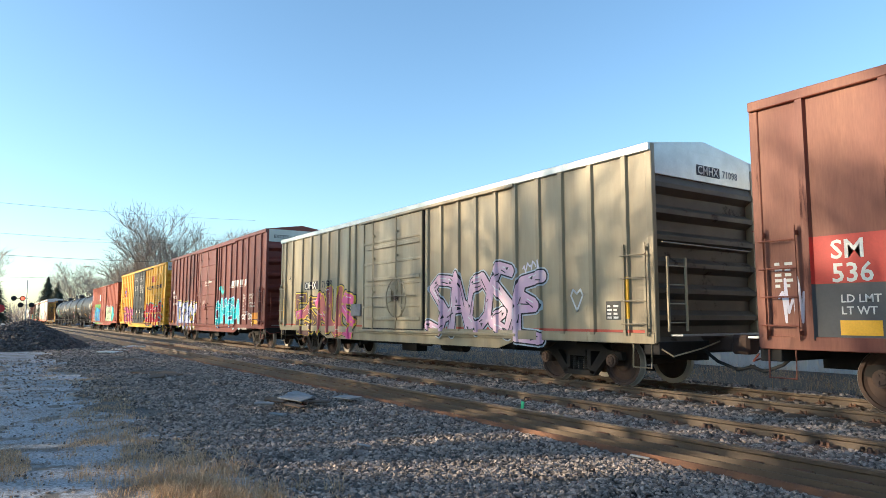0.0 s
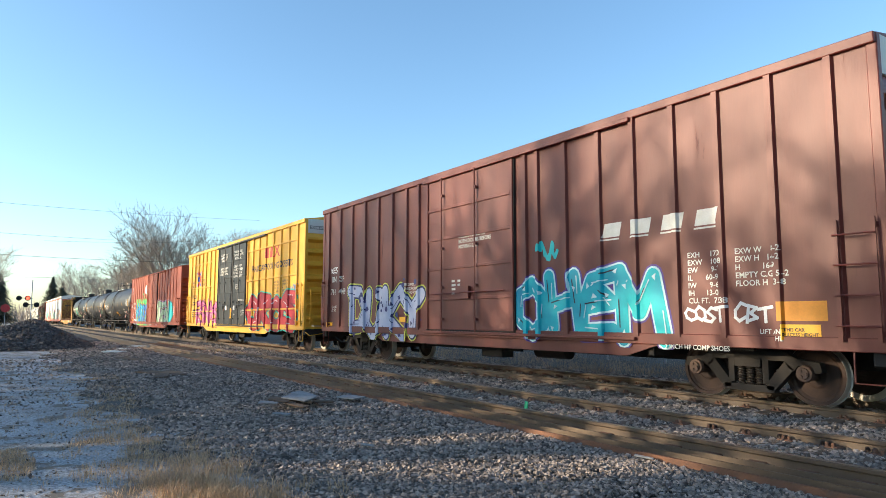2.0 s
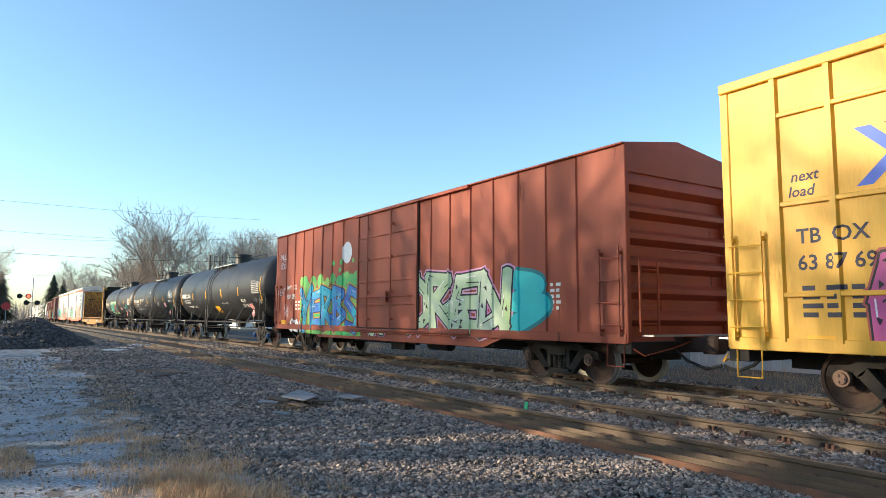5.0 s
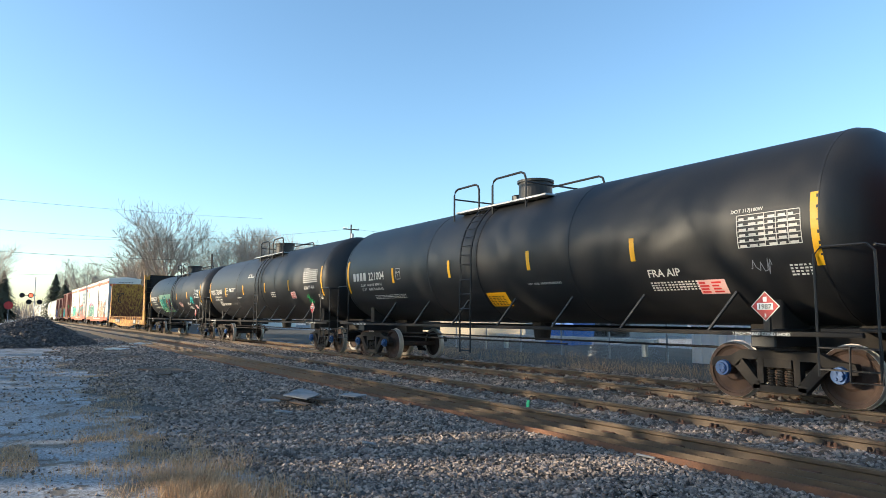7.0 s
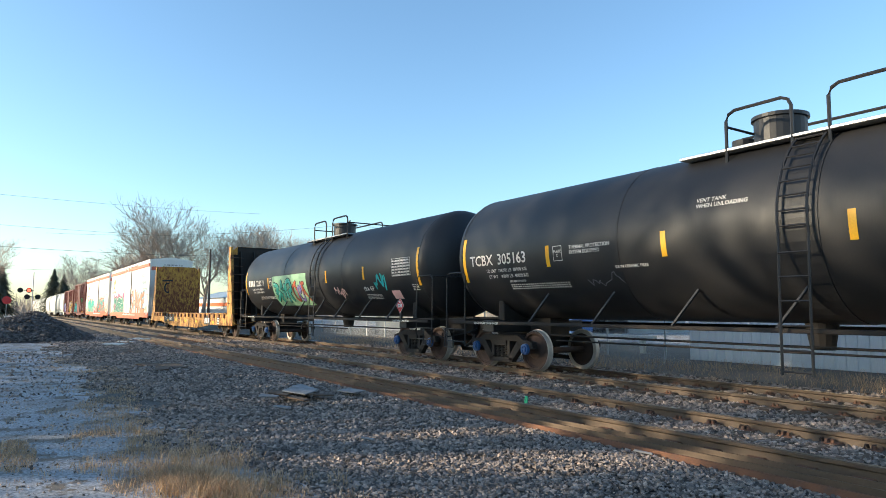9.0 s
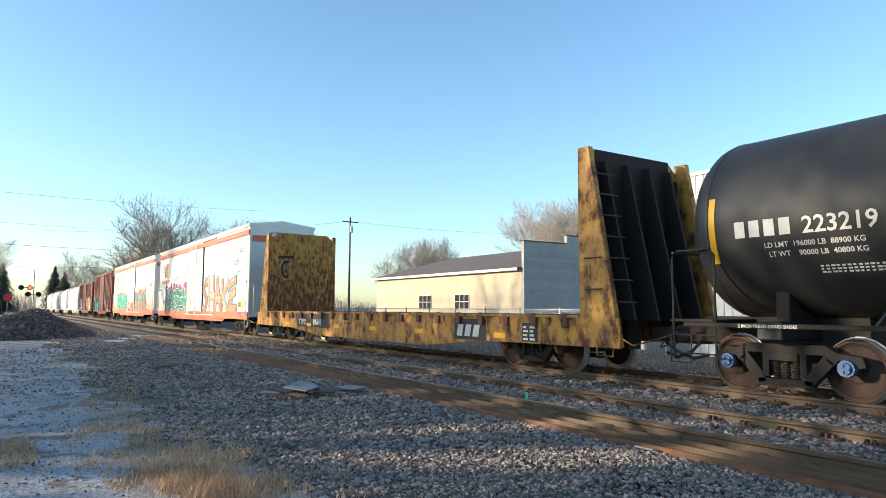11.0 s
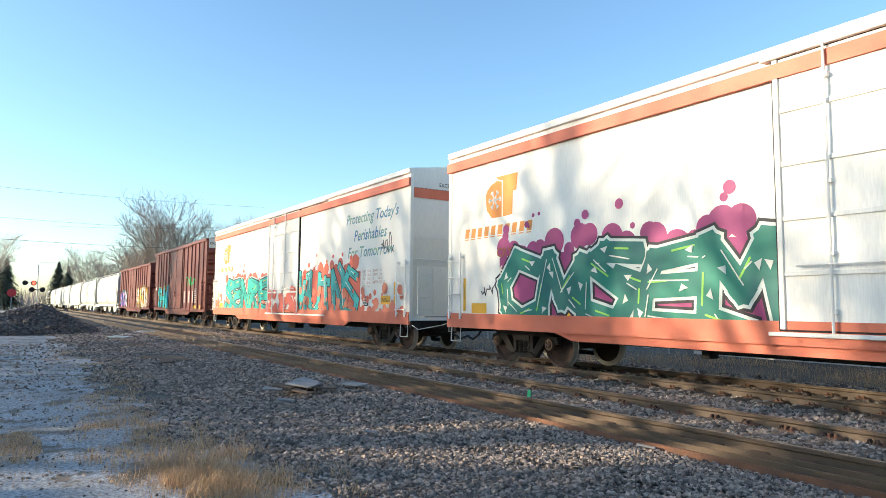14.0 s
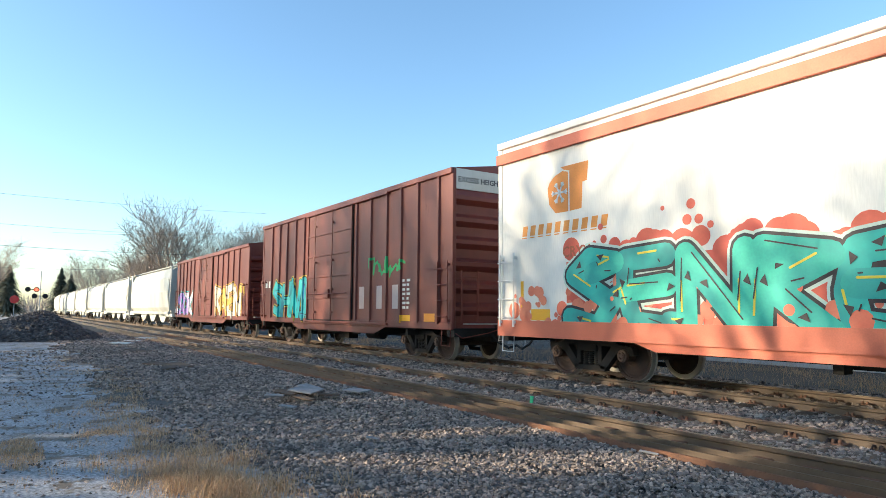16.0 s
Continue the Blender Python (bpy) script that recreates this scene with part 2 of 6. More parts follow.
def lathe(bm, prof, origin, axis="y", seg=28):
    """Turns a profile of (distance along the axis, radius) round an axis."""
    rings = []
    for a, r in prof:
        ring = []
        for k in range(seg):
            c, s = math.cos(k * math.tau / seg) * r, math.sin(k * math.tau / seg) * r
            p = (c, a, s) if axis == "y" else (a, c, s) if axis == "x" else (c, s, a)
            ring.append(bm.verts.new(Vector(origin) + Vector(p)))
        rings.append(ring)
    for u, w in zip(rings, rings[1:]):
        for k in range(seg):
            bm.faces.new((u[k], u[(k + 1) % seg], w[(k + 1) % seg], w[k]))
    bm.faces.new(rings[0]), bm.faces.new(rings[-1][::-1])
    bmesh.ops.recalc_face_normals(bm, faces=bm.faces[:])
    return bm


def letters(body, size, align="LEFT"):
    """A flat mesh of words in the built-in font: (vertices, faces), x to the right, y up."""
    cu = bpy.data.curves.new("words", "FONT")
    cu.body, cu.size, cu.align_x, cu.resolution_u = body, size, align, 2
    cu.offset = .016 * size
    ob = bpy.data.objects.new("words", cu)
    me = ob.to_mesh()
    out = ([tuple(v.co) for v in me.vertices], [tuple(p.vertices) for p in me.polygons])
    ob.to_mesh_clear()
    bpy.data.objects.remove(ob)
    return out


def thing(name, label, category, group="", at=None, kind=""):
    ob = new(name)
    if at is not None:
        ob.matrix_basis = at
    return tagged(ob, label, category, group, kind)
# ---- ground, tracks ----
YC = 11.06             # centre line of the train's track
YN = 7.20              # centre line of the empty track
GAUGE = 1.505


def build_ground():
    bm = bmesh.new()
    xs = [-2500, -600, -200, -90] + [-60 + 2 * i for i in range(36)] + [30, 90, 400, 1500]
    ys = [-1500, -300, -100, -50, -25, -12, -6, -3, 0, 1.5, 3, 5, 20, 40, 80, 200, 600, 2500]
    grid = [[bm.verts.new((x, y, -0.012 if 3 < y < 20 else 0.015 * noise.noise(Vector((x * .3, y * .3, 0))))) for y in ys] for x in xs]
    for i in range(len(xs) - 1):
        for j in range(len(ys) - 1):
            bm.faces.new((grid[i][j], grid[i + 1][j], grid[i + 1][j + 1], grid[i][j + 1]))
    g = part("ground", bm, M["lot"])
    tagged(g, "grey gravel lot with brown dirt and frost", "ground", kind="structure")
    # soil sheet over the lot, its colour darkened to carry the train's shade
    v = part("verge", boxes((-140, 60, 14.0, 27.5, -.1, .012)), M["soil"])
    tagged(v, "soil verge with dry weeds beyond the tracks, coloured dark as shade", "verge", kind="structure")
    bm = bmesh.new()
    rows = []
    for i in range(120):
        x = 5 - i * .42
        far = max(0.0, (-x - 5) / 35)
        edge = 1.5 + .9 * far + .35 * math.sin(x * .55) + .22 * math.sin(x * 1.3 + 1) + .16 * math.sin(x * 3.1)
        rows.append([bm.verts.new((x, edge + (4.6 - edge) * k / 5, -.004 + .008 * min(k, 2) / 2)) for k in range(6)])
    for a, b in zip(rows, rows[1:]):
        for k in range(5):
            bm.faces.new((b[k], a[k], a[k + 1], b[k + 1]))
    d = part("dirt_margin", bm, M["dirt"])
    tagged(d, "dark stony dirt between the lot and the ballast", "dirt", kind="structure")
    bed = bmesh.new()
    prism(bed, [(3.9, -0.03), (4.9, 0.03), (5.6, 0.035), (6.1, 0.012), (13.4, 0.012), (14.6, -0.05)], "x", -900, 120)
    b = part("ballast", bed, M["ballast_bed"])
    tagged(b, "bed of grey crushed stone under the tracks", "ballast", kind="structure")


RAIL_PROFILE = [(-.07, 0), (.07, 0), (.07, .012), (.012, .035), (.009, .12), (.035, .135), (.036, .168), (.028, .175), (-.028, .175), (-.036, .168), (-.035, .135), (-.009, .12), (-.012, .035), (-.07, .012)]


def build_track(name, yc, label, short=0.0):
    tr = thing(name, label, "railway track", kind="structure")
    for s in (-1, 1):
        bm = bmesh.new()
        prism(bm, [(yc + s * GAUGE / 2 + a, b + RAIL - 0.175) for a, b in RAIL_PROFILE], "x", -900, 60)
        r = part("rail", bm, M["rail"], tr, "brown steel rail with a worn bright head")
        head = part("rail_head", boxes((-900, 60, yc + s * GAUGE / 2 - .026, yc + s * GAUGE / 2 + .026, RAIL, RAIL + .002)), M["railtop"], r)
    ref = None
    for i in range(90):
        x = 3.0 - i * 0.5
        if ref is None:
            ref = part("tie", boxes((-.115, .115, yc - 1.3 + short, yc + 1.3, -.1, .058), bevel=.012), M["tie"], tr, "weathered wooden tie")
            ref.location = (x, 0, 0)
            plate = boxes(*[(-.09, .09, yc + s * GAUGE / 2 - (.17 if s > 0 or not short else .085), yc + s * GAUGE / 2 + .17, .058, .07) for s in (-1, 1)],
                          *[(-.05 + k, -.02 + k, yc + s * GAUGE / 2 + d, yc + s * GAUGE / 2 + d + .03, .07, .11) for s in (-1, 1) for d in (-.15, .12) for k in (0, .07) if not (short and s < 0 and d < 0)])
            pl = part("tie_plate", plate, M["rustrail"], ref)
        else:
            o = again(ref, x)
            again(pl, parent=o)
    return tr


build_ground()
build_track("railway_track_near", YN, "empty railway track with brown rails and wooden ties", .42)
build_track("railway_track_far", YC, "railway track under the freight train")


def anchor_mesh():
    bm = bmesh.new()
    for k in (0, .075):
        tube(bm, [(k, -.075, .0), (k, -.10, .035), (k + .01, -.085, .075), (k + .015, -.05, .07), (k + .01, -.03, .045)], .017, 6)
    return bm


def rail_anchors():
    """Pairs of sprung anchors that clip the rail's foot between the ties."""
    th = thing("rail_anchor_row", "dark sprung rail anchors clipped along the rail foot", "rail anchors", kind="structure")
    ref = None
    rnd = random.Random(8)
    for i in range(64):
        x = 2.4 - i * .5 + rnd.uniform(-.05, .05)
        if rnd.random() < .25:
            continue
        if ref is None:
            ref = part("rail_anchor", anchor_mesh(), M["wheel"], th)
            ref.location = (x, YN + GAUGE / 2 - .03, .03)
        else:
            again(ref, x, YN + GAUGE / 2 - .03, .03)


rail_anchors()


# rails laid loose along the near track
def spare_rail(y, z, roll, x0, x1, label, material="rustrail"):
    bm = bmesh.new()
    c, s = math.cos(radians(roll)), math.sin(radians(roll))
    prism(bm, [(y + a * c - b * s, z + a * s + b * c) for a, b in RAIL_PROFILE], "x", x0, x1)
    o = part("spare_rail", bm, M[material])
    return tagged(o, label, "rail", "spare rails beside the track")


spare_rail(6.12, 0.050, -90, -60, 20, "brown spare rail lying on its side against the track", "rail")
spare_rail(5.91, 0.040, -90, -52, 20, "brown worn spare rail lying on its side", "rail")
spare_rail(5.70, 0.028, -90, -36, 20, "rusty spare rail lying on its side half sunk in ballast")
# ---- freight cars: in a car's own space x runs along the train, y = -1.55 is the side seen, z = 0 is the top of the rail ----
WR = 0.457
CARS = []              # (car, place along the train, [wheelsets])
HALF = 1.55


def wheelset_mesh():
    bm = bmesh.new()
    for s in (-1, 1):
        n0 = len(bm.faces)
        lathe(bm, [(s * .81, .0), (s * .81, .16), (s * .785, .2), (s * .765, .34), (s * .79, .385), (s * .815, .392), (s * .815, WR - .01), (s * .80, WR), (s * .70, WR + .004), (s * .695, WR + .025), (s * .675, WR + .02), (s * .675, .38), (s * .72, .33), (s * .72, .14), (s * .7, 0)], (0, 0, 0), "y", 32)
    lathe(bm, [(-1.0, .0), (-1.0, .07), (1.0, .07), (1.0, .0)], (0, 0, 0), "y", 12)
    bm.normal_update()
    me = bpy.data.meshes.new("wheelset")
    bm.to_mesh(me)
    bm.free()
    me.materials.append(M["wheel"])
    me.materials.append(M["tread"])
    for p in me.polygons:
        c = p.center
        rad = math.hypot(c.x, c.z)
        if rad > .425:
            p.material_index = 1
    return me


def frame_mesh():
    """Cast side frames and the bolster between them."""
    bm = bmesh.new()
    for s in (-1, 1):
        y0, y1 = s * .93, s * 1.07
        for m in (-1, 1):
            prism(bm, [(m * .0, .66), (m * .0, .80), (m * .62, .80), (m * .80, .70), (m * 1.12, .66), (m * 1.16, .52), (m * 1.06, .50), (m * .98, .60), (m * .80, .60), (m * .74, .52), (m * .66, .56), (m * .60, .66)][::m], "y", y0, y1)
            prism(bm, [(m * .60, .66), (m * .74, .54), (m * .42, .20), (m * .30, .22), (m * .30, .30)][::m], "y", y0, y1)
            prism(bm, [(m * .24, .66), (m * .34, .66), (m * .34, .30), (m * .24, .30)][::m], "y", y0, y1)
        box(bm, -.42, .42, min(y0, y1), max(y0, y1), .17, .27)
        box(bm, -.22, .22, min(y0, y1) - .02, max(y0, y1) + .02, .55, .68)
    box(bm, -.2, .2, -.95, .95, .5, .78)
    box(bm, -.25, .25, -.25, .25, .78, .95)
    return bm


def spring_mesh():
    bm = bmesh.new()
    for cx in (-.155, 0, .155):
        prof = [(.27, .0)]
        for k in range(7):
            prof += [(.27 + k * .04, .045), (.285 + k * .04, .07), (.30 + k * .04, .045)]
        prof.append((.55, 0))
        lathe(bm, prof, (cx, 0, 0), "z", 10)
    return bm


def cap_mesh():
    bm = bmesh.new()
    lathe(bm, [(-1.07, .13), (-1.13, .12), (-1.13, .085), (-1.16, .08), (-1.16, .0)], (0, 0, 0), "y", 14)
    for k in range(3):
        a = k * math.tau / 3
        lathe(bm, [(-1.16, .022), (-1.18, .022), (-1.18, 0)], (math.cos(a) * .05, 0, math.sin(a) * .05), "y", 6)
    return bm


TRUCK = {}


def truck(car, x, capmat=None, base=0.92):
    if not TRUCK:
        TRUCK["wheelset"] = wheelset_mesh()
        for key, bm, m in (("truck", frame_mesh(), "under"), ("spring", spring_mesh(), "spring")):
            o = part(key, bm, M[m])
            TRUCK[key] = o.data
            bpy.data.objects.remove(o)
    capmat = capmat or M["grab"]
    if capmat.name not in TRUCK:
        o = part("bearing_cap", cap_mesh(), capmat)
        TRUCK[capmat.name] = o.data
        bpy.data.objects.remove(o)
    t = new("truck", TRUCK["truck"])
    t.parent, t.location = car, (x, 0, 0)
    sets = []
    s = new("spring", TRUCK["spring"])
    s.parent, s.location = t, (0, -1.0, 0)
    for m in (-1, 1):
        w = new("wheelset", TRUCK["wheelset"])
        w.parent, w.location = t, (m * base, 0, WR)
        c = new("bearing_cap", TRUCK[capmat.name])
        c.parent, c.location = t, (m * base, 0, WR + .04)
        sets.append((w, m * base))
    return sets


def post_depth(posts, x):
    for xc, w, d in posts:
        u = abs(x - xc)
        if u < w / 2:
            return d * min(1.0, (w / 2 - u) / 0.025)
    return 0.0


def lay(car, name, verts, faces, x, z, material, layer=1, posts=(), label="", half=None, parent=None, shear=0.0, stack=False):
    """Lays a flat drawing (x right, y up) on a car's side, over the posts that stand proud of it."""
    half = half or HALF
    bm = bmesh.new()
    tiny = bm.verts.layers.float.new("lift")
    vs = [bm.verts.new((x + a[0] + shear * a[1], 0, z + a[1])) for a in verts]
    for k, f in enumerate(faces):
        try:
            bm.faces.new([vs[i] for i in f])
        except ValueError:
            pass
        if stack:
            for i in f:
                vs[i][tiny] = k * 6e-5
    if posts and verts:
        lo, hi = min(v.co.x for v in vs), max(v.co.x for v in vs)
        for xc, w, d in posts:
            for c in (xc - w / 2, xc - w / 2 + .025, xc + w / 2 - .025, xc + w / 2):
                if lo < c < hi:
                    bmesh.ops.bisect_plane(bm, geom=bm.verts[:] + bm.edges[:] + bm.faces[:], plane_co=(c, 0, 0), plane_no=(1, 0, 0))
    for v in bm.verts:
        v.co.y = -half - post_depth(posts, v.co.x) - 0.004 * layer - v[tiny]
    bm.normal_update()
    back = [q for q in bm.faces if q.normal.y > 0]
    if back:
        bmesh.ops.reverse_faces(bm, faces=back)
    return tagged(part(name, bm, material, parent or car, label), kind="stuff" if stack or name in ("lettering", "small_print", "company_mark") else "")


def rect(w, h):
    return [(0, 0), (w, 0), (w, h), (0, h)], [(0, 1, 2, 3)]


def words(car, body, x, z, size, material=None, posts=(), half=None, layer=1, align="LEFT", label="", shear=0.0, name="lettering"):
    v, f = letters(body, size, align)
    return lay(car, name, v, f, x, z, material or M["stencil"], layer, posts, label, half, shear=shear)


def bars(car, x, z, w, h, rows, cols, material=None, posts=(), half=None, layer=1, seed=1):
    """Small print that nobody could read: rows of short bars."""
    rnd = random.Random(seed)
    v, f = [], []
    rh = h / rows
    for r in range(rows):
        cx = 0.0
        for c in range(cols):
            cw = w / cols
            k = rnd.uniform(.45, .85) * cw
            y = h - (r + 1) * rh
            n = len(v)
            v += [(cx, y), (cx + k, y), (cx + k, y + rh * .55), (cx, y + rh * .55)]
            f.append((n, n + 1, n + 2, n + 3))
            cx += cw
    return lay(car, "small_print", v, f, x, z, material or M["stencil"], layer, posts, half=half)


def capsule(v, f, ax, ay, bx, by, r):
    n, d = len(v), math.atan2(by - ay, bx - ax)
    for k in range(7):
        a = d + math.pi / 2 + k * math.pi / 6
        v.append((ax + math.cos(a) * r, ay + math.sin(a) * r))
    for k in range(7):
        a = d - math.pi / 2 + k * math.pi / 6
        v.append((bx + math.cos(a) * r, by + math.sin(a) * r))
    f.append(tuple(range(n, n + 14)))


def disc(v, f, x, y, r, seg=16):
    n = len(v)
    v += [(x + math.cos(k * math.tau / seg) * r, y + math.sin(k * math.tau / seg) * r) for k in range(seg)]
    f.append(tuple(range(n, n + seg)))


FORMS = [   # loops, hooks and bolts as strokes in a unit cell
    [(.1, .2), (.2, .85), (.7, .95), (.85, .6), (.45, .4), (.62, .05)],
    [(.05, .05), (.15, .8), (.4, .3), (.6, .95), (.95, .1)],
    [(.5, .5), (.65, .65), (.4, .8), (.15, .55), (.3, .15), (.75, .1), (.95, .5), (.8, .95)],
    [(.2, .95), (.75, .8), (.3, .5), (.85, .45), (.25, .05)],
    [(.5, .95), (.12, .6), (.3, .1), (.8, .2), (.85, .75), (.45, .9), (.2, 1.02)],
    [(.0, .5), (.2, .9), (.4, .35), (.6, .85), (.8, .2), (1.0, .75)],
    [(.1, .1), (.5, .45), (.88, .9), (.9, .45), (.9, .9), (.5, .92)],
]


GLYPHS = {   # letter strokes in a unit cell
    "A": [[(.05, 0), (.45, 1), (.9, 0)], [(.25, .38), (.75, .38)]],
    "B": [[(.12, 0), (.12, 1), (.75, .85), (.3, .55), (.85, .25), (.12, 0)]],
    "C": [[(.9, .85), (.45, 1), (.1, .6), (.15, .2), (.5, 0), (.95, .15)]],
    "D": [[(.15, .95), (.15, .05), (.6, .1), (.92, .5), (.6, .92), (.02, .98)]],
    "E": [[(.9, 1), (.2, .92), (.1, .5), (.15, .05), (.95, 0)], [(.15, .5), (.8, .55)]],
    "H": [[(.12, 1), (.15, 0)], [(.85, 1), (.9, 0)], [(.15, .45), (.88, .55)]],
    "I": [[(.5, 1), (.5, 0)], [(.2, .97), (.8, 1)], [(.15, 0), (.85, .03)]],
    "K": [[(.12, 1), (.15, 0)], [(.9, 1), (.2, .45), (.95, -.05)]],
    "L": [[(.12, 1), (.15, 0), (.9, .05)]],
    "M": [[(.05, 0), (.15, 1), (.5, .4), (.85, 1), (.97, 0)]],
    "N": [[(.1, 0), (.12, 1), (.85, .02), (.9, 1)]],
    "O": [[(.5, 1), (.12, .75), (.1, .25), (.5, 0), (.88, .25), (.9, .75), (.5, 1)]],
    "R": [[(.12, 0), (.12, 1), (.85, .85), (.25, .48), (.92, 0)]],
    "S": [[(.9, .9), (.4, 1), (.12, .75), (.85, .32), (.6, 0), (.05, .1)]],
    "T": [[(.5, 0), (.5, .95)], [(.0, .92), (1, 1)]],
    "U": [[(.12, 1), (.12, .2), (.5, 0), (.85, .2), (.9, 1)]],
    "W": [[(.02, 1), (.25, 0), (.5, .7), (.75, 0), (1, 1)]],
    "Y": [[(.05, 1), (.48, .5), (.95, 1)], [(.5, .55), (.4, -.05)]],
    "Z": [[(.1, .95), (.9, 1), (.15, .05), (.95, 0)]],
}


def slab_stroke(v, f, ax, ay, bx, by, r):
    """One chiselled stroke: a bar with cut corners that runs past its ends."""
    d = math.hypot(bx - ax, by - ay) or 1e-6
    ux, uy = (bx - ax) / d, (by - ay) / d
    n = len(v)
    for s, q in ((-.75, 1), (-1, .3), (-1, -.3), (-.75, -1)):
        v.append((ax + ux * s * r - uy * q * r, ay + uy * s * r + ux * q * r))
    for s, q in ((.75, -1), (1, -.3), (1, .3), (.75, 1)):
        v.append((bx + ux * s * r - uy * q * r, by + uy * s * r + ux * q * r))
    f.append(tuple(range(n, n + 8)))


def graffiti(car, x, z, w, h, forms, fill, line, halo=None, fat=.17, posts=(), half=None, seed=3, lean=.08, shine=None, spots=None, cloud=None, label="", soft=False):
    """A sprayed mural of fat rounded shapes with outline, halo, highlights and dots."""
    rnd = random.Random(seed)
    n = len(forms)
    cw = w / n
    strokes = []
    lettered = isinstance(forms, str)
    for i, k in enumerate(forms if lettered else ()):
        dz, sc, sl = rnd.uniform(-.05, .06) * h, rnd.uniform(.86, 1.12), rnd.uniform(-.25, .28)
        for st in GLYPHS[k]:
            strokes.append([(x + (i + .5 + (q[0] - .5) * 1.06 + rnd.uniform(-.025, .025)) * cw + (q[1] - .5) * sl * cw, z + .13 * h + q[1] * h * .74 * sc + dz + rnd.uniform(-.04, .04) * h) for q in st])
        if w > 2 and rnd.random() < .6:
            # spurs and arrows that run out of the letter
            q = strokes[-1][rnd.choice((0, -1))]
            strokes.append([q, (q[0] + rnd.uniform(.2, .5) * cw * rnd.choice((-1, 1)), q[1] + rnd.uniform(-.16, .2) * h)])
    for i, k in enumerate(() if lettered else forms):
        dz, sc = rnd.uniform(-.04, .05) * h, rnd.uniform(.88, 1.1)
        flip = rnd.random() < .5
        pts = [(x + (i + .5 + ((1 - p[0] if flip else p[0]) - .5) * 1.12) * cw * .96 + .02 * w, z + .17 * h + p[1] * h * .66 * sc + dz) for p in FORMS[k % len(FORMS)]]
        fine = []
        for j in range(len(pts) - 1):
            for q in range(3):
                u = q / 3
                p0, p1, p2, p3 = pts[max(j - 1, 0)], pts[j], pts[j + 1], pts[min(j + 2, len(pts) - 1)]
                fine.append(tuple(.5 * (2 * b + (c - a) * u + (2 * a - 5 * b + 4 * c - d) * u * u + (3 * b - a - 3 * c + d) * u ** 3) for a, b, c, d in zip(p0, p1, p2, p3)))
        fine.append(pts[-1])
        strokes.append(fine)
    r = (fat * .62 if lettered else min(.62 * fat, .17)) * min(cw, h * .8)
    root = None
    bar = slab_stroke if lettered and not soft else capsule

    def layer(name, material, extra, lv):
        v, f = [], []
        for st in strokes:
            for a, b in zip(st, st[1:]):
                bar(v, f, a[0], a[1], b[0], b[1], r + extra)
        v = [(a, max(b, z - .04)) for a, b in v]
        return lay(car, name, v, f, 0, 0, material, lv, posts, half=half, parent=root or car, stack=True)
    lv = 1.0
    if cloud:
        v, f = [], []
        v += [(x - .1, z - .05), (x + w + .1, z - .05), (x + w + .1, z + h * .9), (x - .1, z + h * .9)]
        f.append((0, 1, 2, 3))
        for i in range(int(w / .28)):
            disc(v, f, x + (i + rnd.random()) * .28, z + h * rnd.uniform(.86, 1.08), rnd.uniform(.14, .3), 16)
        for i in range(int(w * 2)):
            disc(v, f, x + rnd.random() * w, z + h * rnd.uniform(1.0, 1.4), rnd.uniform(.04, .12), 12)
        root = lay(car, "graffiti", v, f, 0, 0, cloud, lv, posts, label, half, stack=True)
        lv += 1.7
    if halo:
        o = layer("halo" if root else "graffiti", halo, r * (.5 if lettered else .95), lv)
        root = root or o
        lv += 1.7
    o = layer("outline" if root else "graffiti", line, r * (.26 if lettered else .38), lv)
    root = root or o
    if label:
        tagged(root, label)
    fills = fill if isinstance(fill, list) else [fill]
    for fi, fm in enumerate(fills):
        v, f = [], []
        for k, st in enumerate(strokes):
            for a, b in zip(st, st[1:]):
                if len(fills) == 1 or k % len(fills) == fi:
                    bar(v, f, a[0], a[1], b[0], b[1], r)
        if v:
            v = [(a, max(b, z - .04)) for a, b in v]
            lay(car, "fill", v, f, 0, 0, fm, lv + 1.7 + .45 * fi, posts, half=half, parent=root, stack=True)
    if shine:
        v, f = [], []
        for st in strokes:
            for a, b in list(zip(st, st[1:]))[::2 if lettered else 3]:
                u0, u1 = (.12, .55) if lettered else (0, 1)
                a, b = (a[0] + (b[0] - a[0]) * u0, a[1] + (b[1] - a[1]) * u0), (a[0] + (b[0] - a[0]) * u1, a[1] + (b[1] - a[1]) * u1)
                capsule(v, f, a[0] - r * .45, a[1] + r * .4, b[0] - r * .45, b[1] + r * .4, r * .09)
        lay(car, "highlight", v, f, 0, 0, shine, lv + 3.4, posts, half=half, parent=root, stack=True)
    if lettered and w > 2:
        # thin contour lines and darts inside the letters
        v, f = [], []
        for st in strokes:
            for a, b in zip(st, st[1:]):
                dx, dy = b[0] - a[0], b[1] - a[1]
                d = math.hypot(dx, dy) or 1e-6
                px, py = -dy / d * r * .55, dx / d * r * .55
                u0, u1 = sorted((rnd.random(), rnd.random()))
                capsule(v, f, a[0] + dx * u0 + px, a[1] + dy * u0 + py, a[0] + dx * u1 + px * .6, a[1] + dy * u1 + py * .6, .012)
                if rnd.random() < .7:
                    c, k = rnd.random(), len(v)
                    x0, y0 = a[0] + dx * c - px, a[1] + dy * c - py
                    v += [(x0, y0), (x0 + dx / d * r * .9 + px * .5, y0 + dy / d * r * .9 + py * .5), (x0 + dx / d * r * .3 + px * 1.2, y0 + dy / d * r * .3 + py * 1.2)]
                    f.append((k, k + 1, k + 2))
        v = [(a, max(b, z - .04)) for a, b in v]
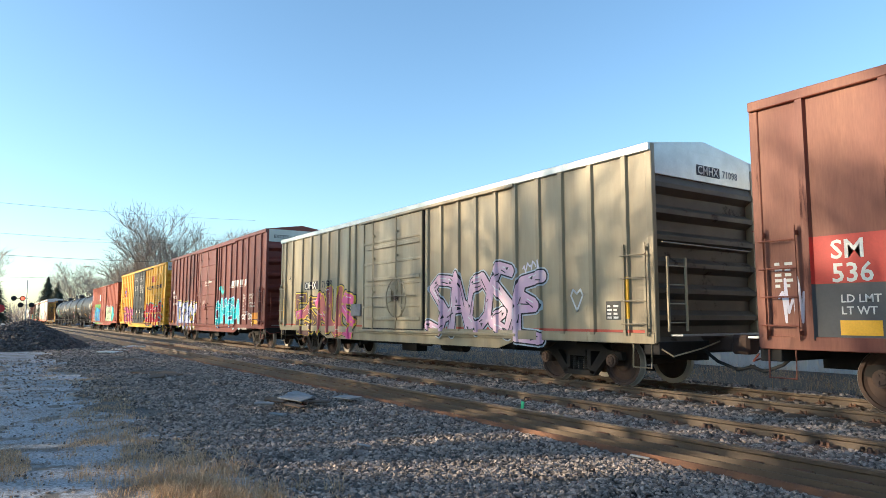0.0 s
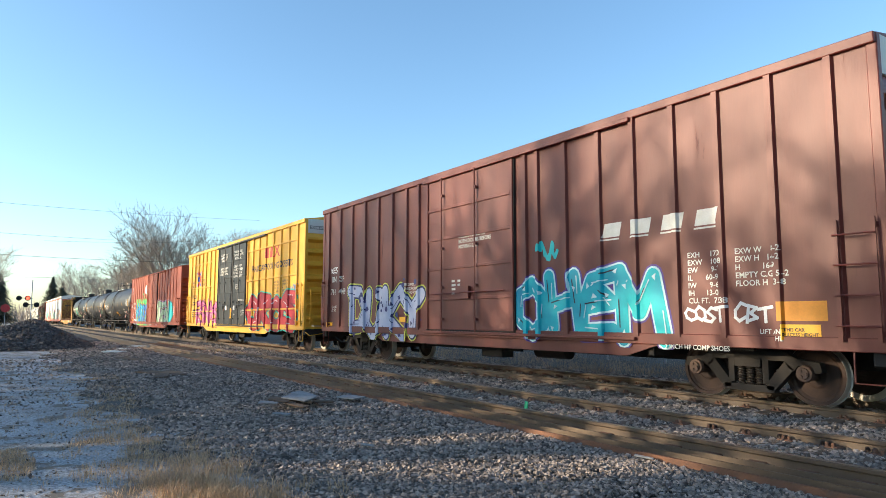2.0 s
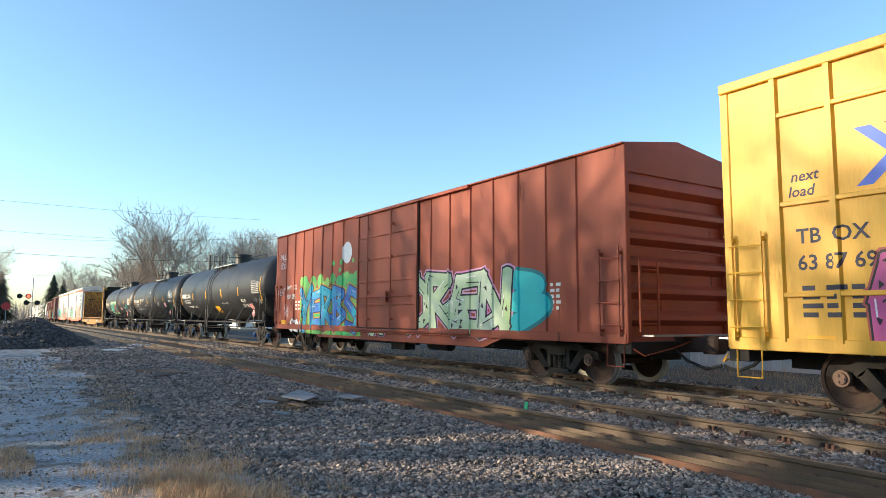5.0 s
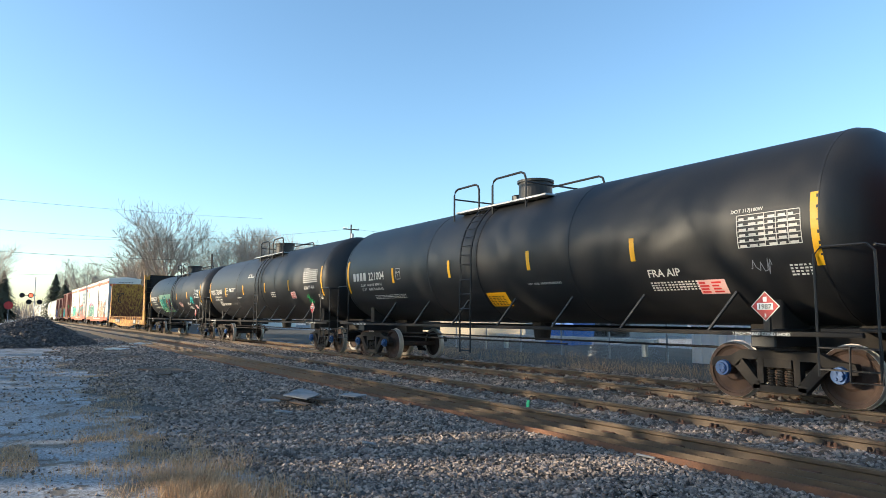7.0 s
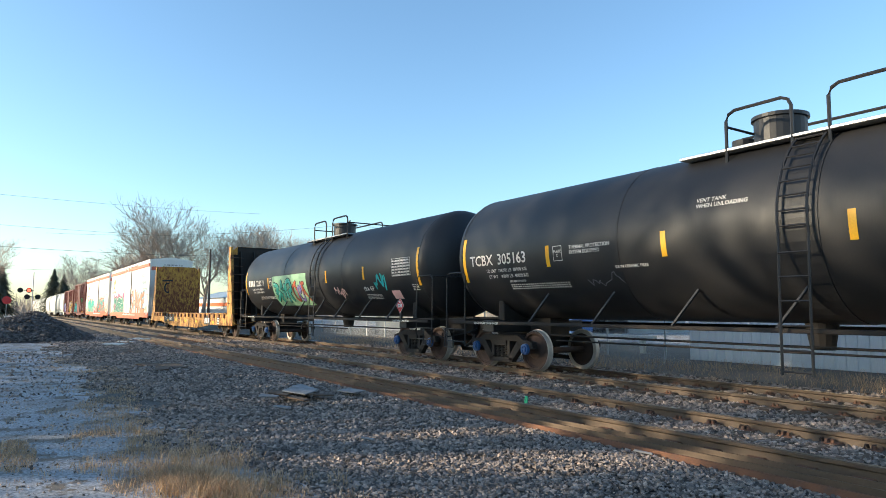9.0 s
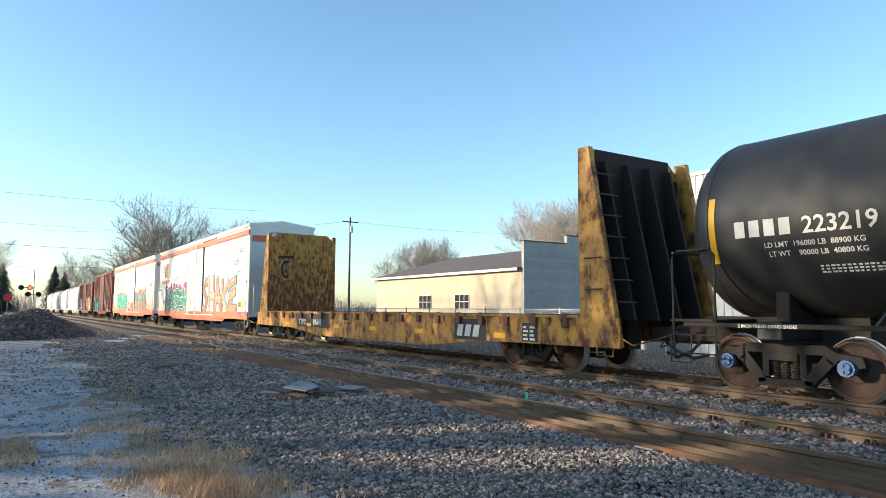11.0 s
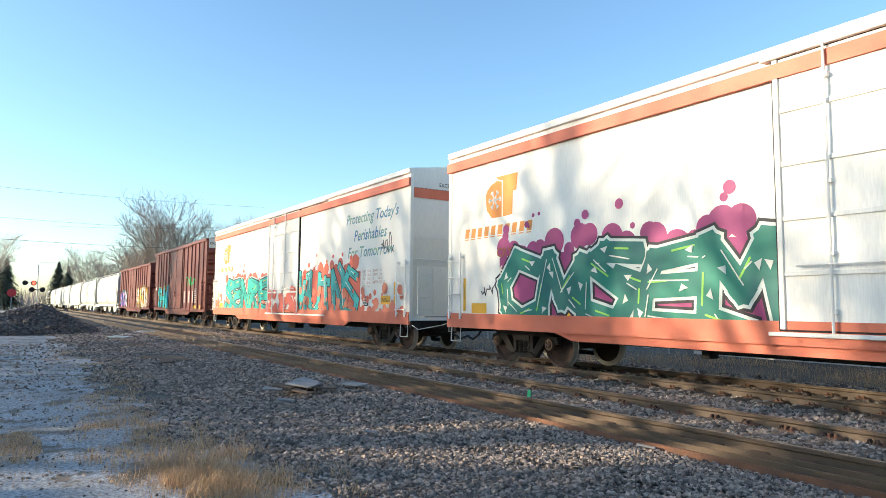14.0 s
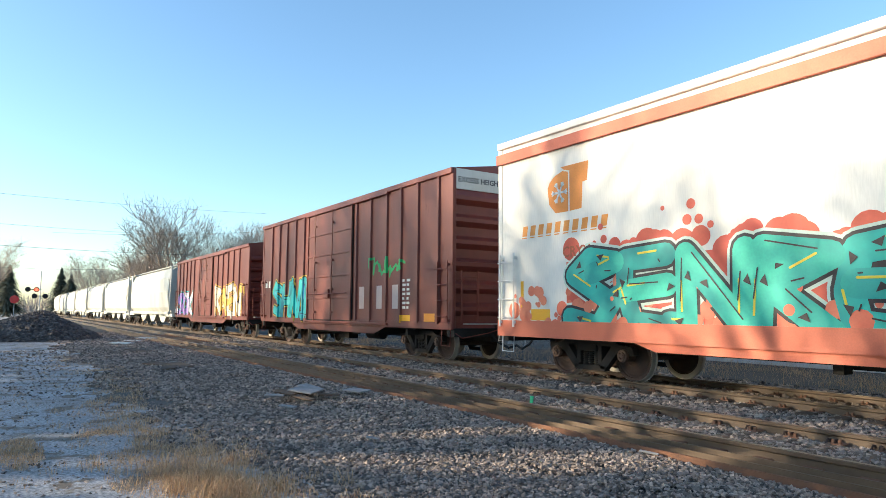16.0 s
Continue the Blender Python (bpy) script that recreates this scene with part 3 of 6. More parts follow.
        lay(car, "contour_line", v, f, 0, 0, line, lv + 4.4, posts, half=half, parent=root, stack=True)
    if spots:
        v, f = [], []
        for i in range(int(w * 9)):
            disc(v, f, x + rnd.random() * w, z + h * rnd.uniform(.05, 1.15), rnd.choice((.03, .04, .05, .08)), 9)
        lay(car, "paint_dot", v, f, 0, 0, spots, lv + 5, posts, half=half, parent=root, stack=True)
    return root


def tag_scrawl(car, x, z, w, h, material, seed, posts=(), half=None, fat=.018):
    """A thin sprayed scrawl."""
    rnd = random.Random(seed)
    v, f = [], []
    px, py = x, z + h * .5
    for i in range(int(10 + w * 8)):
        nx, ny = x + w * (i + 1) / int(10 + w * 8) + rnd.uniform(-.1, .1) * w * .6, z + h * rnd.random()
        capsule(v, f, px, py, nx, ny, fat)
        px, py = nx, ny
    return lay(car, "scrawl", v, f, 0, 0, material, 1.6, posts, half=half, stack=True)


def ladder(car, x0, x1, z0, z1, n, half, material, y_off=.09, name="ladder"):
    bm = bmesh.new()
    y = -half - y_off
    for x in (x0, x1):
        box(bm, x - .025, x + .025, y - .012, y + .012, z0, z1)
        for zz in (z0 + .1, z1 - .1):
            box(bm, x - .03, x + .03, y, -half + .01, zz - .03, zz + .03)
    for i in range(n):
        zz = z0 + (i + .5) * (z1 - z0) / n
        tube(bm, [(x0 - .04, y - .03, zz), (x1 + .04, y - .03, zz)], .014, 6)
    return part(name, bm, material, car)


def end_gear(car, L, material):
    """Coupler, hose, step and cut lever at both ends."""
    for s in (-1, 1):
        e = s * L / 2
        bm = bmesh.new()
        box(bm, min(e - s * .4, e + s * .55), max(e - s * .4, e + s * .55), -.14, .14, .72, .98, bevel=.03)
        box(bm, min(e + s * .5, e + s * .85), max(e + s * .5, e + s * .85), -.2, .16, .68, 1.02, bevel=.05)
        part("coupler", bm, M["wheel"], car)
        bm = bmesh.new()
        tube(bm, [(e + s * .1, -.4, .75), (e + s * .35, -.36, .55), (e + s * .7, -.3, .42), (e + s * .98, -.25, .5)], .03, 7)
        part("air_hose", bm, M["dark"], car)
        bm = bmesh.new()
        tube(bm, [(e + s * .06, -1.5, .78), (e + s * .22, -1.4, .66), (e + s * .22, -.6, .78), (e + s * .3, -.2, .9)], .014, 5)
        part("cut_lever", bm, material, car)
        bm = bmesh.new()
        xa, xb = e - s * .12, e - s * .52
        tube(bm, [(xa, -HALF + .02, .92), (xa, -HALF, .45), (xb, -HALF, .45), (xb, -HALF + .02, .92)], .016, 5)
        part("sill_step", bm, material, car)


def boxcar(name, label, X, L, zt, body, endmat=None, posts=(), door=None, rise=.22, capmat=None, zs=.88, tc=None, tcs=None, category="boxcar", roof=None, end_ribs=6, doormat=None, eave=.16, gear=None, sill_drop=.06):
    car = thing(name, label, category, "cars of the freight train", kind="")
    endmat, gear = endmat or body, gear or body
    half = HALF
    bm = bmesh.new()
    for s in (-1, 1):
        box(bm, -L / 2, L / 2, min(s * half, s * (half - .06)), max(s * half, s * (half - .06)), zs, zt - eave)
    part("side_wall", bm, body, car)
    # eave rail and bottom sill
    part("top_rail", boxes((-L / 2, L / 2, -half - .07, -half + .05, zt - eave, zt - .01), (-L / 2, L / 2, half - .05, half + .07, zt - eave, zt - .01), bevel=.012), roof or body, car)
    bm = boxes((-L / 2 + .02, L / 2 - .02, -half - .035, -half + .04, zs - .02, zs + .17), bevel=.01)
    prism(bm, [(-L / 2 + 3.6, zs), (L / 2 - 3.6, zs), (L / 2 - 4.4, zs - .18 - sill_drop), (-L / 2 + 4.4, zs - .18 - sill_drop)], "y", -half + .02, -half + .05)
    part("side_sill", bm, body, car)
    bm = bmesh.new()
    prism(bm, [(-half - .05, zt - .012), (half + .05, zt - .012), (0, zt + rise)], "x", -L / 2 + .01, L / 2 - .01)
    for i in range(int(L / 1.2)):
        xx = -L / 2 + .6 + i * 1.2
        prism(bm, [(-half - .05, zt - .01), (0, zt + rise + .03), (half + .05, zt - .01), (0, zt + rise)], "x", xx, xx + .06)
    part("roof", bm, roof or M["silver"], car)
    # corrugated ends
    for s in (-1, 1):
        bm = bmesh.new()
        prof = [(s * (L / 2 - .22), zs), (s * (L / 2 - .04), zs)]
        top = zt - .55
        n = end_ribs
        for k in range(n):
            z0 = zs + .1 + (top - zs - .15) * k / n
            dz = (top - zs - .15) / n
            prof += [(s * (L / 2 - .15), z0), (s * (L / 2 - .15), z0 + dz * .40), (s * (L / 2 - .0), z0 + dz * .62), (s * (L / 2 - .0), z0 + dz * .80)]
        prof += [(s * (L / 2 - .05), top), (s * (L / 2 - .22), top)]
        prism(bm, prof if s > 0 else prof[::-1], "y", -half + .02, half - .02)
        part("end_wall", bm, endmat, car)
        bm = bmesh.new()
        prism(bm, [(-half + .01, top), (half - .01, top), (half - .01, zt - .012), (0, zt + rise - .004), (-half + .01, zt - .012)], "x", s * (L / 2 - .12), s * (L / 2 - .012))
        part("end_panel", bm, capmat or endmat, car)
        part("corner_post", boxes((min(s * (L / 2 - .13), s * (L / 2 + .012)), max(s * (L / 2 - .13), s * (L / 2 + .012)), -half - .02, -half + .09, zs, zt - .02), bevel=.012), body, car)
        part("end_sill", boxes((min(s * (L / 2 - .3), s * (L / 2 + .03)), max(s * (L / 2 - .3), s * (L / 2 + .03)), -half + .03, half - .03, zs - .2, zs + .02), bevel=.01), M["under"], car)
    # posts
    made = {}
    for xc, w, d in posts:
        if (w, d) in made:
            again(made[(w, d)], xc)
        else:
            bm = bmesh.new()
            prism(bm, [(-w / 2, -half + .005), (-w / 2 + .025, -half - d), (w / 2 - .025, -half - d), (w / 2, -half + .005)], "z", zs + .12, zt - eave + .01)
            o = part("side_post", bm, body, car)
            o.location.x = xc
            made[(w, d)] = o
    # underframe
    bm = boxes((-L / 2 + .2, L / 2 - .2, -.18, .18, zs - .35, zs), (-L / 2 + 2, L / 2 - 2, -half + .1, half - .1, zs - .06, zs - .01))
    for k in range(-3, 4):
        box(bm, k * 1.7 - .06, k * 1.7 + .06, -half + .1, half - .1, zs - .22, zs - .03)
    part("underframe", bm, M["under"], car)
    bm = bmesh.new()
    lathe(bm, [(-.5, 0), (-.48, .16), (.5, .16), (.52, 0)], (1.8, -.7, zs - .3), "x", 14)
    part("air_tank", bm, M["under"], car)
    part("brake_rigging", boxes((-3.2, 1.0, -.95, -.9, zs - .34, zs - .28), (-3.3, -3.15, -1.0, -.75, zs - .42, zs - .05), (-.4, .4, -1.05, -.7, zs - .5, zs - .1)), M["under"], car)
    end_gear(car, L, gear)
    for s in (-1, 1):
        x0, x1 = sorted((s * (L / 2 - .14), s * (L / 2 - .62)))
        ladder(car, x0, x1, zs + .12, zs + 1.75, 4, half, gear)
        bm = bmesh.new()
        e = s * (L / 2 + .1)
        for yy in (-1.35, -.85):
            box(bm, min(e, e + s * .03), max(e, e + s * .03), yy - .02, yy + .02, zs + .2, zs + 1.5)
        for k in range(4):
            tube(bm, [(e, -1.35, zs + .35 + k * .33), (e, -.85, zs + .35 + k * .33)], .013, 5)
        tube(bm, [(e, -1.45, zs + 1.75), (e, 1.2, zs + 1.72)], .014, 5)
        part("end_ladder", bm, gear, car)
        part("crossover_step", boxes((min(e, e + s * .25), max(e, e + s * .25), -1.3, 1.3, zs + .12, zs + .15)), M["galv"], car)
    tcl, tcr = tcs or (-(tc or L / 2 - 2.35), (tc or L / 2 - 2.35))
    sets = []
    for x in (tcl, tcr):
        sets += [(w, m, x) for w, m in truck(car, x)]
    if door:
        door_leaf(car, door, zs, zt - eave, half, doormat or body)
    CARS.append((car, X, sets))
    return car


def door_leaf(car, door, zs, zt, half, material):
    """One or two plug doors with stiffeners, lock rods, rollers and a track."""
    a, b = door[0], door[1]
    end = door[2] if len(door) > 2 else b + .15
    part("door_track", boxes((a - .15, end, -half - .12, -half - .02, zt - .06, zt + .015), bevel=.008), material, car)
    part("door_track", boxes((a - .15, end, -half - .1, -half - .02, zs + .04, zs + .10), bevel=.008), material, car)
    leaves = door[3] if len(door) > 3 else 1
    w = (b - a) / leaves
    for i in range(leaves):
        x0, x1 = a + i * w + .02, a + (i + 1) * w - .02
        bm = boxes((x0, x1, -half - .045, -half + .01, zs + .14, zt - .07), bevel=.008)
        leaf = part("door", bm, material, car)
        za, zb = zs + .14, zt - .07
        # dark strips added round the leaf stand in for the shaded seam gap
        part("door_seal", boxes((x0 - .03, x0 - .002, -half - .05, -half + .004, za, zb), (x1 + .002, x1 + .03, -half - .05, -half + .004, za, zb), (x0 - .03, x1 + .03, -half - .048, -half + .004, zb + .002, zb + .03), (x0 - .03, x1 + .03, -half - .048, -half + .004, za - .03, za - .002)), M["under"], leaf, "dark outline of the door seam")
        for k in range(1, 5):
            zz = zs + .14 + (zt - zs - .2) * k / 5
            part("door_stiffener", boxes((x0 + .085, x1 - .085, -half - .075, -half - .04, zz - .035, zz + .035), bevel=.006), material, leaf)
        for xx in (x0, x1 - .08):
            part("door_stile", boxes((xx, xx + .08, -half - .08, -half - .04, zs + .14, zt - .07), bevel=.006), material, leaf)
        for q in (.22, .62):
            bm = bmesh.new()
            xx = x0 + (x1 - x0) * q
            tube(bm, [(xx, -half - .12, zs + .1), (xx, -half - .12, zt - .02)], .02, 6)
            for zz in (zs + .4, zs + 1.2, zs + 2.2, zt - .5):
                box(bm, xx - .05, xx + .05, -half - .13, -half - .07, zz - .03, zz + .03)
            part("lock_rod", bm, material, leaf)
        bm = bmesh.new()
        tube(bm, [(x0 + .3, -half - .13, zs + 1.05), (x1 - .25, -half - .13, zs + 1.05)], .018, 6)
        box(bm, x0 + (x1 - x0) * .42, x0 + (x1 - x0) * .55, -half - .13, -half - .07, zs + .9, zs + 1.2)
        part("door_handle", bm, material, leaf)
# ---- the train, from its front to its rear ----
def P(xs, w=.15, d=.06):
    return [(x, w, d) for x in xs]


POST_SM = P([-8.3, -7.2, -6.1, -5.0, -3.9, -2.8, 2.8, 3.9, 5, 6.1, 7.2, 8.3])
sm = boxcar("boxcar", "faded red-brown boxcar with rust streaks and a grey band", 3.35, 18.15, 4.6, M["brown_old"], posts=POST_SM, door=(-2.2, 2.2))

POST_CM = P([8.48, 7.63, 6.82, 6.13, 5.37, 4.68, 3.92, 3.19, 2.43, 1.78, -2.5, -2.95, -3.77, -4.54, -5.26, -6.02, -6.87, -7.83, -8.55])
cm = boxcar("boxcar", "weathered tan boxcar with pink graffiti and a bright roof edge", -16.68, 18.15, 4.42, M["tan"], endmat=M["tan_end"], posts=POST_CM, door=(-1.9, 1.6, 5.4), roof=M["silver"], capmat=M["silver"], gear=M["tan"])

def door_wheel(car, x, z, half, r=.54):
    """Spoked hand wheel that locks a plug door."""
    bm = bmesh.new()
    y = -half - .13
    tube(bm, [(x + math.cos(k * math.tau / 36) * r, y, z + math.sin(k * math.tau / 36) * r) for k in range(37)], .016, 6)
    w = part("door_wheel", bm, M["tan"], car, "spoked hand wheel on the door")
    for k in range(6):
        a = .3 + k * math.tau / 6
        part("spoke", tube(bmesh.new(), [(x, y, z), (x + math.cos(a) * r, y, z + math.sin(a) * r)], .011, 5), M["tan"], w)
    bm = bmesh.new()
    lathe(bm, [(y - .04, 0), (y - .04, .06), (-half - .04, .08), (-half - .04, 0)], (x, 0, z), "y", 14)
    part("hub", bm, M["grab"], w)


door_wheel(cm, .29, 1.87, HALF)
part("gear_box", boxes((.1, .5, -HALF - .085, -HALF - .04, 1.35, 2.3), bevel=.01), M["tan"], cm)
part("dent_plate", boxes((-2.64, -1.98, -HALF - .09, -HALF - .05, 1.38, 1.75), bevel=.01), M["board"], cm, "scuffed grey plate")
for zz in (3.4, 2.45, 1.3):
    part("door_rail", boxes((-1.6, 1.5, -HALF - .1, -HALF - .07, zz - .05, zz + .05), bevel=.01), M["tan"], cm)

POST_BN = P([8.4, 7.52, 6.62, 5.77, 4.9, 4.06, 3.14, 2.3, 1.9, -2.55, -3.2, -4.02, -4.88, -5.76, -6.67, -7.58, -8.49])
bn = boxcar("boxcar", "dark red tall boxcar with teal and white graffiti", -36.62, 18.05, 5.11, M["brown"], posts=POST_BN, door=(-2.1, 1.55, 4.9), capmat=M["hopper"], roof=M["brown"])

POST_TT = P([8.47, 7.57, 6.66, 5.76, 4.83, 3.95, 3.11, 2.33, -3.3, -4.16, -5.04, -5.84, -6.7, -7.5, -8.29], .13, .06)
tt = boxcar("boxcar", "yellow tall boxcar with black double doors and red graffiti", -56.52, 18.35, 5.06, M["yellow"], endmat=M["yellow"], posts=POST_TT, door=(-2.55, 2.12, 4.9, 2), capmat=M["hopper"], doormat=M["black_door"], roof=M["yellow"], end_ribs=7)
for zz in (4.33, 2.99, 1.67):
    for xa, xb in ((2.33, 8.47), (-8.29, -3.3)):
        part("side_rib", boxes((xa, xb, -HALF - .05, -HALF + .01, zz - .035, zz + .035), bevel=.01), M["yellow"], tt)

POST_MW = P([-8.1, -7.21, -6.33, -5.45, -4.58, -3.72, -2.86, 2.6, 3.5, 4.4, 5.3, 6.2, 7.1, 8.0], .05, .035)
mw = boxcar("boxcar", "orange-red boxcar with blue and green graffiti", -76.95, 18.5, 4.6, M["orange_red"], posts=POST_MW, door=(-1.7, 2.0, 4.4), roof=M["orange_red"], eave=.05)


def tank_car(label, X, stripes, dome_x=0.0, ladder_x=-.75):
    """Black tank car: shell with domed heads on saddles, platform with rails, ladders, end walkways."""
    car = thing("tank_car", label, "tank car", "cars of the freight train")
    R_, zc, hl = 1.53, 2.70, 7.85
    bm = bmesh.new()
    prof = [(-hl - .62, .0), (-hl - .60, .35), (-hl - .52, .75), (-hl - .36, 1.12), (-hl - .15, 1.40), (-hl, 1.50), (-hl + .12, R_), (hl - .12, R_), (hl, 1.50), (hl + .15, 1.40), (hl + .36, 1.12), (hl + .52, .75), (hl + .60, .35), (hl + .62, 0)]
    lathe(bm, prof, (0, 0, zc), "x", 56)
    part("tank_shell", bm, M["black"], car, "smooth black steel shell", smooth=True)
    for xx in (-hl + .15, -2.7, 2.7, hl - .15):
        bm = bmesh.new()
        lathe(bm, [(xx - .02, R_ - .02), (xx - .02, R_ + .006), (xx + .02, R_ + .006), (xx + .02, R_ - .02)], (0, 0, zc), "x", 56)
        part("weld_seam", bm, M["black"], car)
    # reflector stripes lie on the shell
    for xs, za, zb in stripes:
        bm = bmesh.new()
        n = 8
        ring = []
        for k in range(n + 1):
            zz = za + (zb - za) * k / n
            yy = -math.sqrt(max(0, (R_ + .006) ** 2 - (zz - zc) ** 2))
            ring.append((bm.verts.new((xs - .055, yy, zz)), bm.verts.new((xs + .055, yy, zz))))
        for u, w in zip(ring, ring[1:]):
            bm.faces.new((u[0], u[1], w[1], w[0]))
        part("reflector_stripe", bm, M["reflector"], car)
    # side sills, saddles, draft sill, running boards at the ends
    part("side_sill", boxes((-hl - .35, hl + .35, -1.52, -1.44, 1.04, 1.11), (-hl - .35, hl + .35, 1.44, 1.52, 1.04, 1.11), bevel=.01), M["under"], car)
    for s in (-1, 1):
        part("bolster", boxes((s * 6.75 - .2, s * 6.75 + .2, -1.44, 1.44, .86, 1.14), bevel=.02), M["black"], car)
        part("saddle", boxes((s * 6.75 - .11, s * 6.75 + .11, -1.05, 1.05, 1.0, 1.62), bevel=.02), M["under"], car)
        e0, e1 = sorted((s * (hl - 2.0), s * (hl + .75)))
        part("draft_sill", boxes((e0, e1, -.3, .3, .75, 1.2)), M["under"], car)
        e0, e1 = sorted((s * (hl - .2), s * (hl + .62)))
        part("end_platform", boxes((e0, e1, -1.5, 1.5, 1.12, 1.16)), M["under"], car)
        bm = bmesh.new()
        e = s * (hl + .55)
        a = s * (hl - .25)
        tube(bm, [(a, -1.5, 1.12), (a, -1.5, 2.2), (a + s * .1, -1.5, 2.3), (e - s * .1, -1.5, 2.3), (e, -1.5, 2.2), (e, -1.5, .5)], .02, 6)
        tube(bm, [(e, -1.5, 2.28), (e, 1.5, 2.28)], .02, 6)
        tube(bm, [(e, 1.5, 1.1), (e, 1.5, 2.28)], .02, 6)
        for k in (.6, .9):
            tube(bm, [(e, -1.5, k), (a, -1.5, k)], .015, 5)
        tube(bm, [(a, -1.5, 1.1), (a, -1.5, .5)], .018, 5)
        part("end_railing", bm, M["black"], car)
    for k in range(-3, 4):
        bm = bmesh.new()
        x = k * 1.85 + .3
        tube(bm, [(x, -1.48, 1.1), (x + .35, -1.2, 1.72)], .028, 5)
        part("side_brace", bm, M["black"], car)
    # bottom outlet, brake rods
    bm = bmesh.new()
    lathe(bm, [(.75, .0), (.75, .18), (1.2, .25), (1.3, .0)], (.2, 0, 0), "z", 14)
    part("outlet_valve", bm, M["under"], car)
    bm = bmesh.new()
    tube(bm, [(-6, -.6, .82), (6, -.55, .80)], .022, 5)
    tube(bm, [(-5, -.9, .72), (2, -.9, .74)], .018, 5)
    part("brake_rigging", bm, M["under"], car)
    # top platform, its hoops, and the ladder that follows the shell
    x, xl = dome_x, ladder_x
    bm = bmesh.new()
    lathe(bm, [(zc + R_ - .08, 0), (zc + R_ - .08, .42), (zc + R_ + .40, .42), (zc + R_ + .41, .46), (zc + R_ + .47, .46), (zc + R_ + .49, .38), (zc + R_ + .52, 0)], (x, 0, 0), "z", 26)
    part("manway", bm, M["black"], car)
    part("top_platform", boxes((min(x, xl) - 1.3, max(x, xl) + 1.5, -1.02, -.55, zc + R_ - .20, zc + R_ - .15), bevel=.008), M["galv"], car, "bright metal walkway grating")
    bm = bmesh.new()
    lathe(bm, [(zc + R_ - .05, 0), (zc + R_ - .05, .2), (zc + R_ + .22, .2), (zc + R_ + .24, 0)], (x - .75, .1, 0), "z", 12)
    part("valve", bm, M["black"], car)
    top = zc + R_ + .47
    for xa, xb, yy in ((xl - 1.4, xl - .28, -1.0), (xl + .28, xl + 1.55, -1.0), (x - 1.4, x + 1.5, .85)):
        bm = bmesh.new()
        tube(bm, [(xa, yy, zc + R_ - .4), (xa, yy, top - .16), (xa + .05, yy, top - .05), (xa + .16, yy, top), (xb - .16, yy, top), (xb - .05, yy, top - .05), (xb, yy, top - .16), (xb, yy, zc + R_ - .4)], .028, 6)
        part("platform_railing", bm, M["black"], car)
    for xe, in ((xl - 1.4,), (xl + 1.55,)):
        bm = bmesh.new()
        tube(bm, [(xe, -1.0, top - .25), (xe, .85, top - .25)], .022, 6)
        part("platform_railing", bm, M["black"], car)
    bm = bmesh.new()
    rr = R_ + .1
    for xx in (xl - .22, xl + .22):
        pts = [(xx, -rr * math.sin(radians(34 + k * 8)), zc + rr * math.cos(radians(34 + k * 8))) for k in range(9)]
        pts += [(xx, -rr - .01, 1.6), (xx, -rr - .01, .45)]
        tube(bm, pts, .022, 5)
    for k in range(8):
        an = radians(38 + k * 8)
        tube(bm, [(xl - .22, -rr * math.sin(an), zc + rr * math.cos(an)), (xl + .22, -rr * math.sin(an), zc + rr * math.cos(an))], .016, 5)
    for zz in (2.2, 1.85, 1.5, 1.15, .8, .5):
        tube(bm, [(xl - .22, -rr - .01, zz), (xl + .22, -rr - .01, zz)], .016, 5)
    part("ladder", bm, M["black"], car)
    bm = bmesh.new()
    lathe(bm, [(xl - .32, R_ - .02), (xl - .32, R_ + .012), (xl + .32, R_ + .012), (xl + .32, R_ - .02)], (0, 0, zc), "x", 56)
    part("wear_band", bm, M["black"], car)
    end_gear(car, 2 * (hl + .7), M["black"])
    sets = []
    for xx in (-6.75, 6.75):
        sets += [(w, m, xx) for w, m in truck(car, xx, M["blue_cap"])]
    CARS.append((car, X, sets))
    return car


def on_shell(ob, zc=2.70, R_=1.53, lift=.006):
    """Wraps a flat drawing that was laid on the side round the tank's shell."""
    for v in ob.data.vertices:
        a = (v.co.z - zc) / R_
        extra = (-1.55 - v.co.y)
        v.co.y = -(R_ + lift + max(0, extra)) * math.cos(a)
        v.co.z = zc + (R_ + lift + max(0, extra)) * math.sin(a)
    return ob


M["blue_cap"] = mat("blue_bearing_cap", srgb(40, 90, 150), 0.5, second=srgb(30, 50, 80), amount=.6, scale=9)
STR = [(-7.6, 2.05, 3.1), (-4.6, 2.28, 2.72), (-1.65, 2.3, 2.74), (1.45, 2.32, 2.74), (4.35, 2.32, 2.74), (7.65, 2.05, 3.1)]
tank_a = tank_car("black tank car with yellow reflector stripes and white stencils", -96.05, STR, 0.0, -.75)
tank_b = tank_car("black tank car with white number and yellow stripes", -113.55, STR, -.35, .68)
tank_c = tank_car("black tank car with a multicoloured graffiti panel", -131.05, STR, -.3, .5)


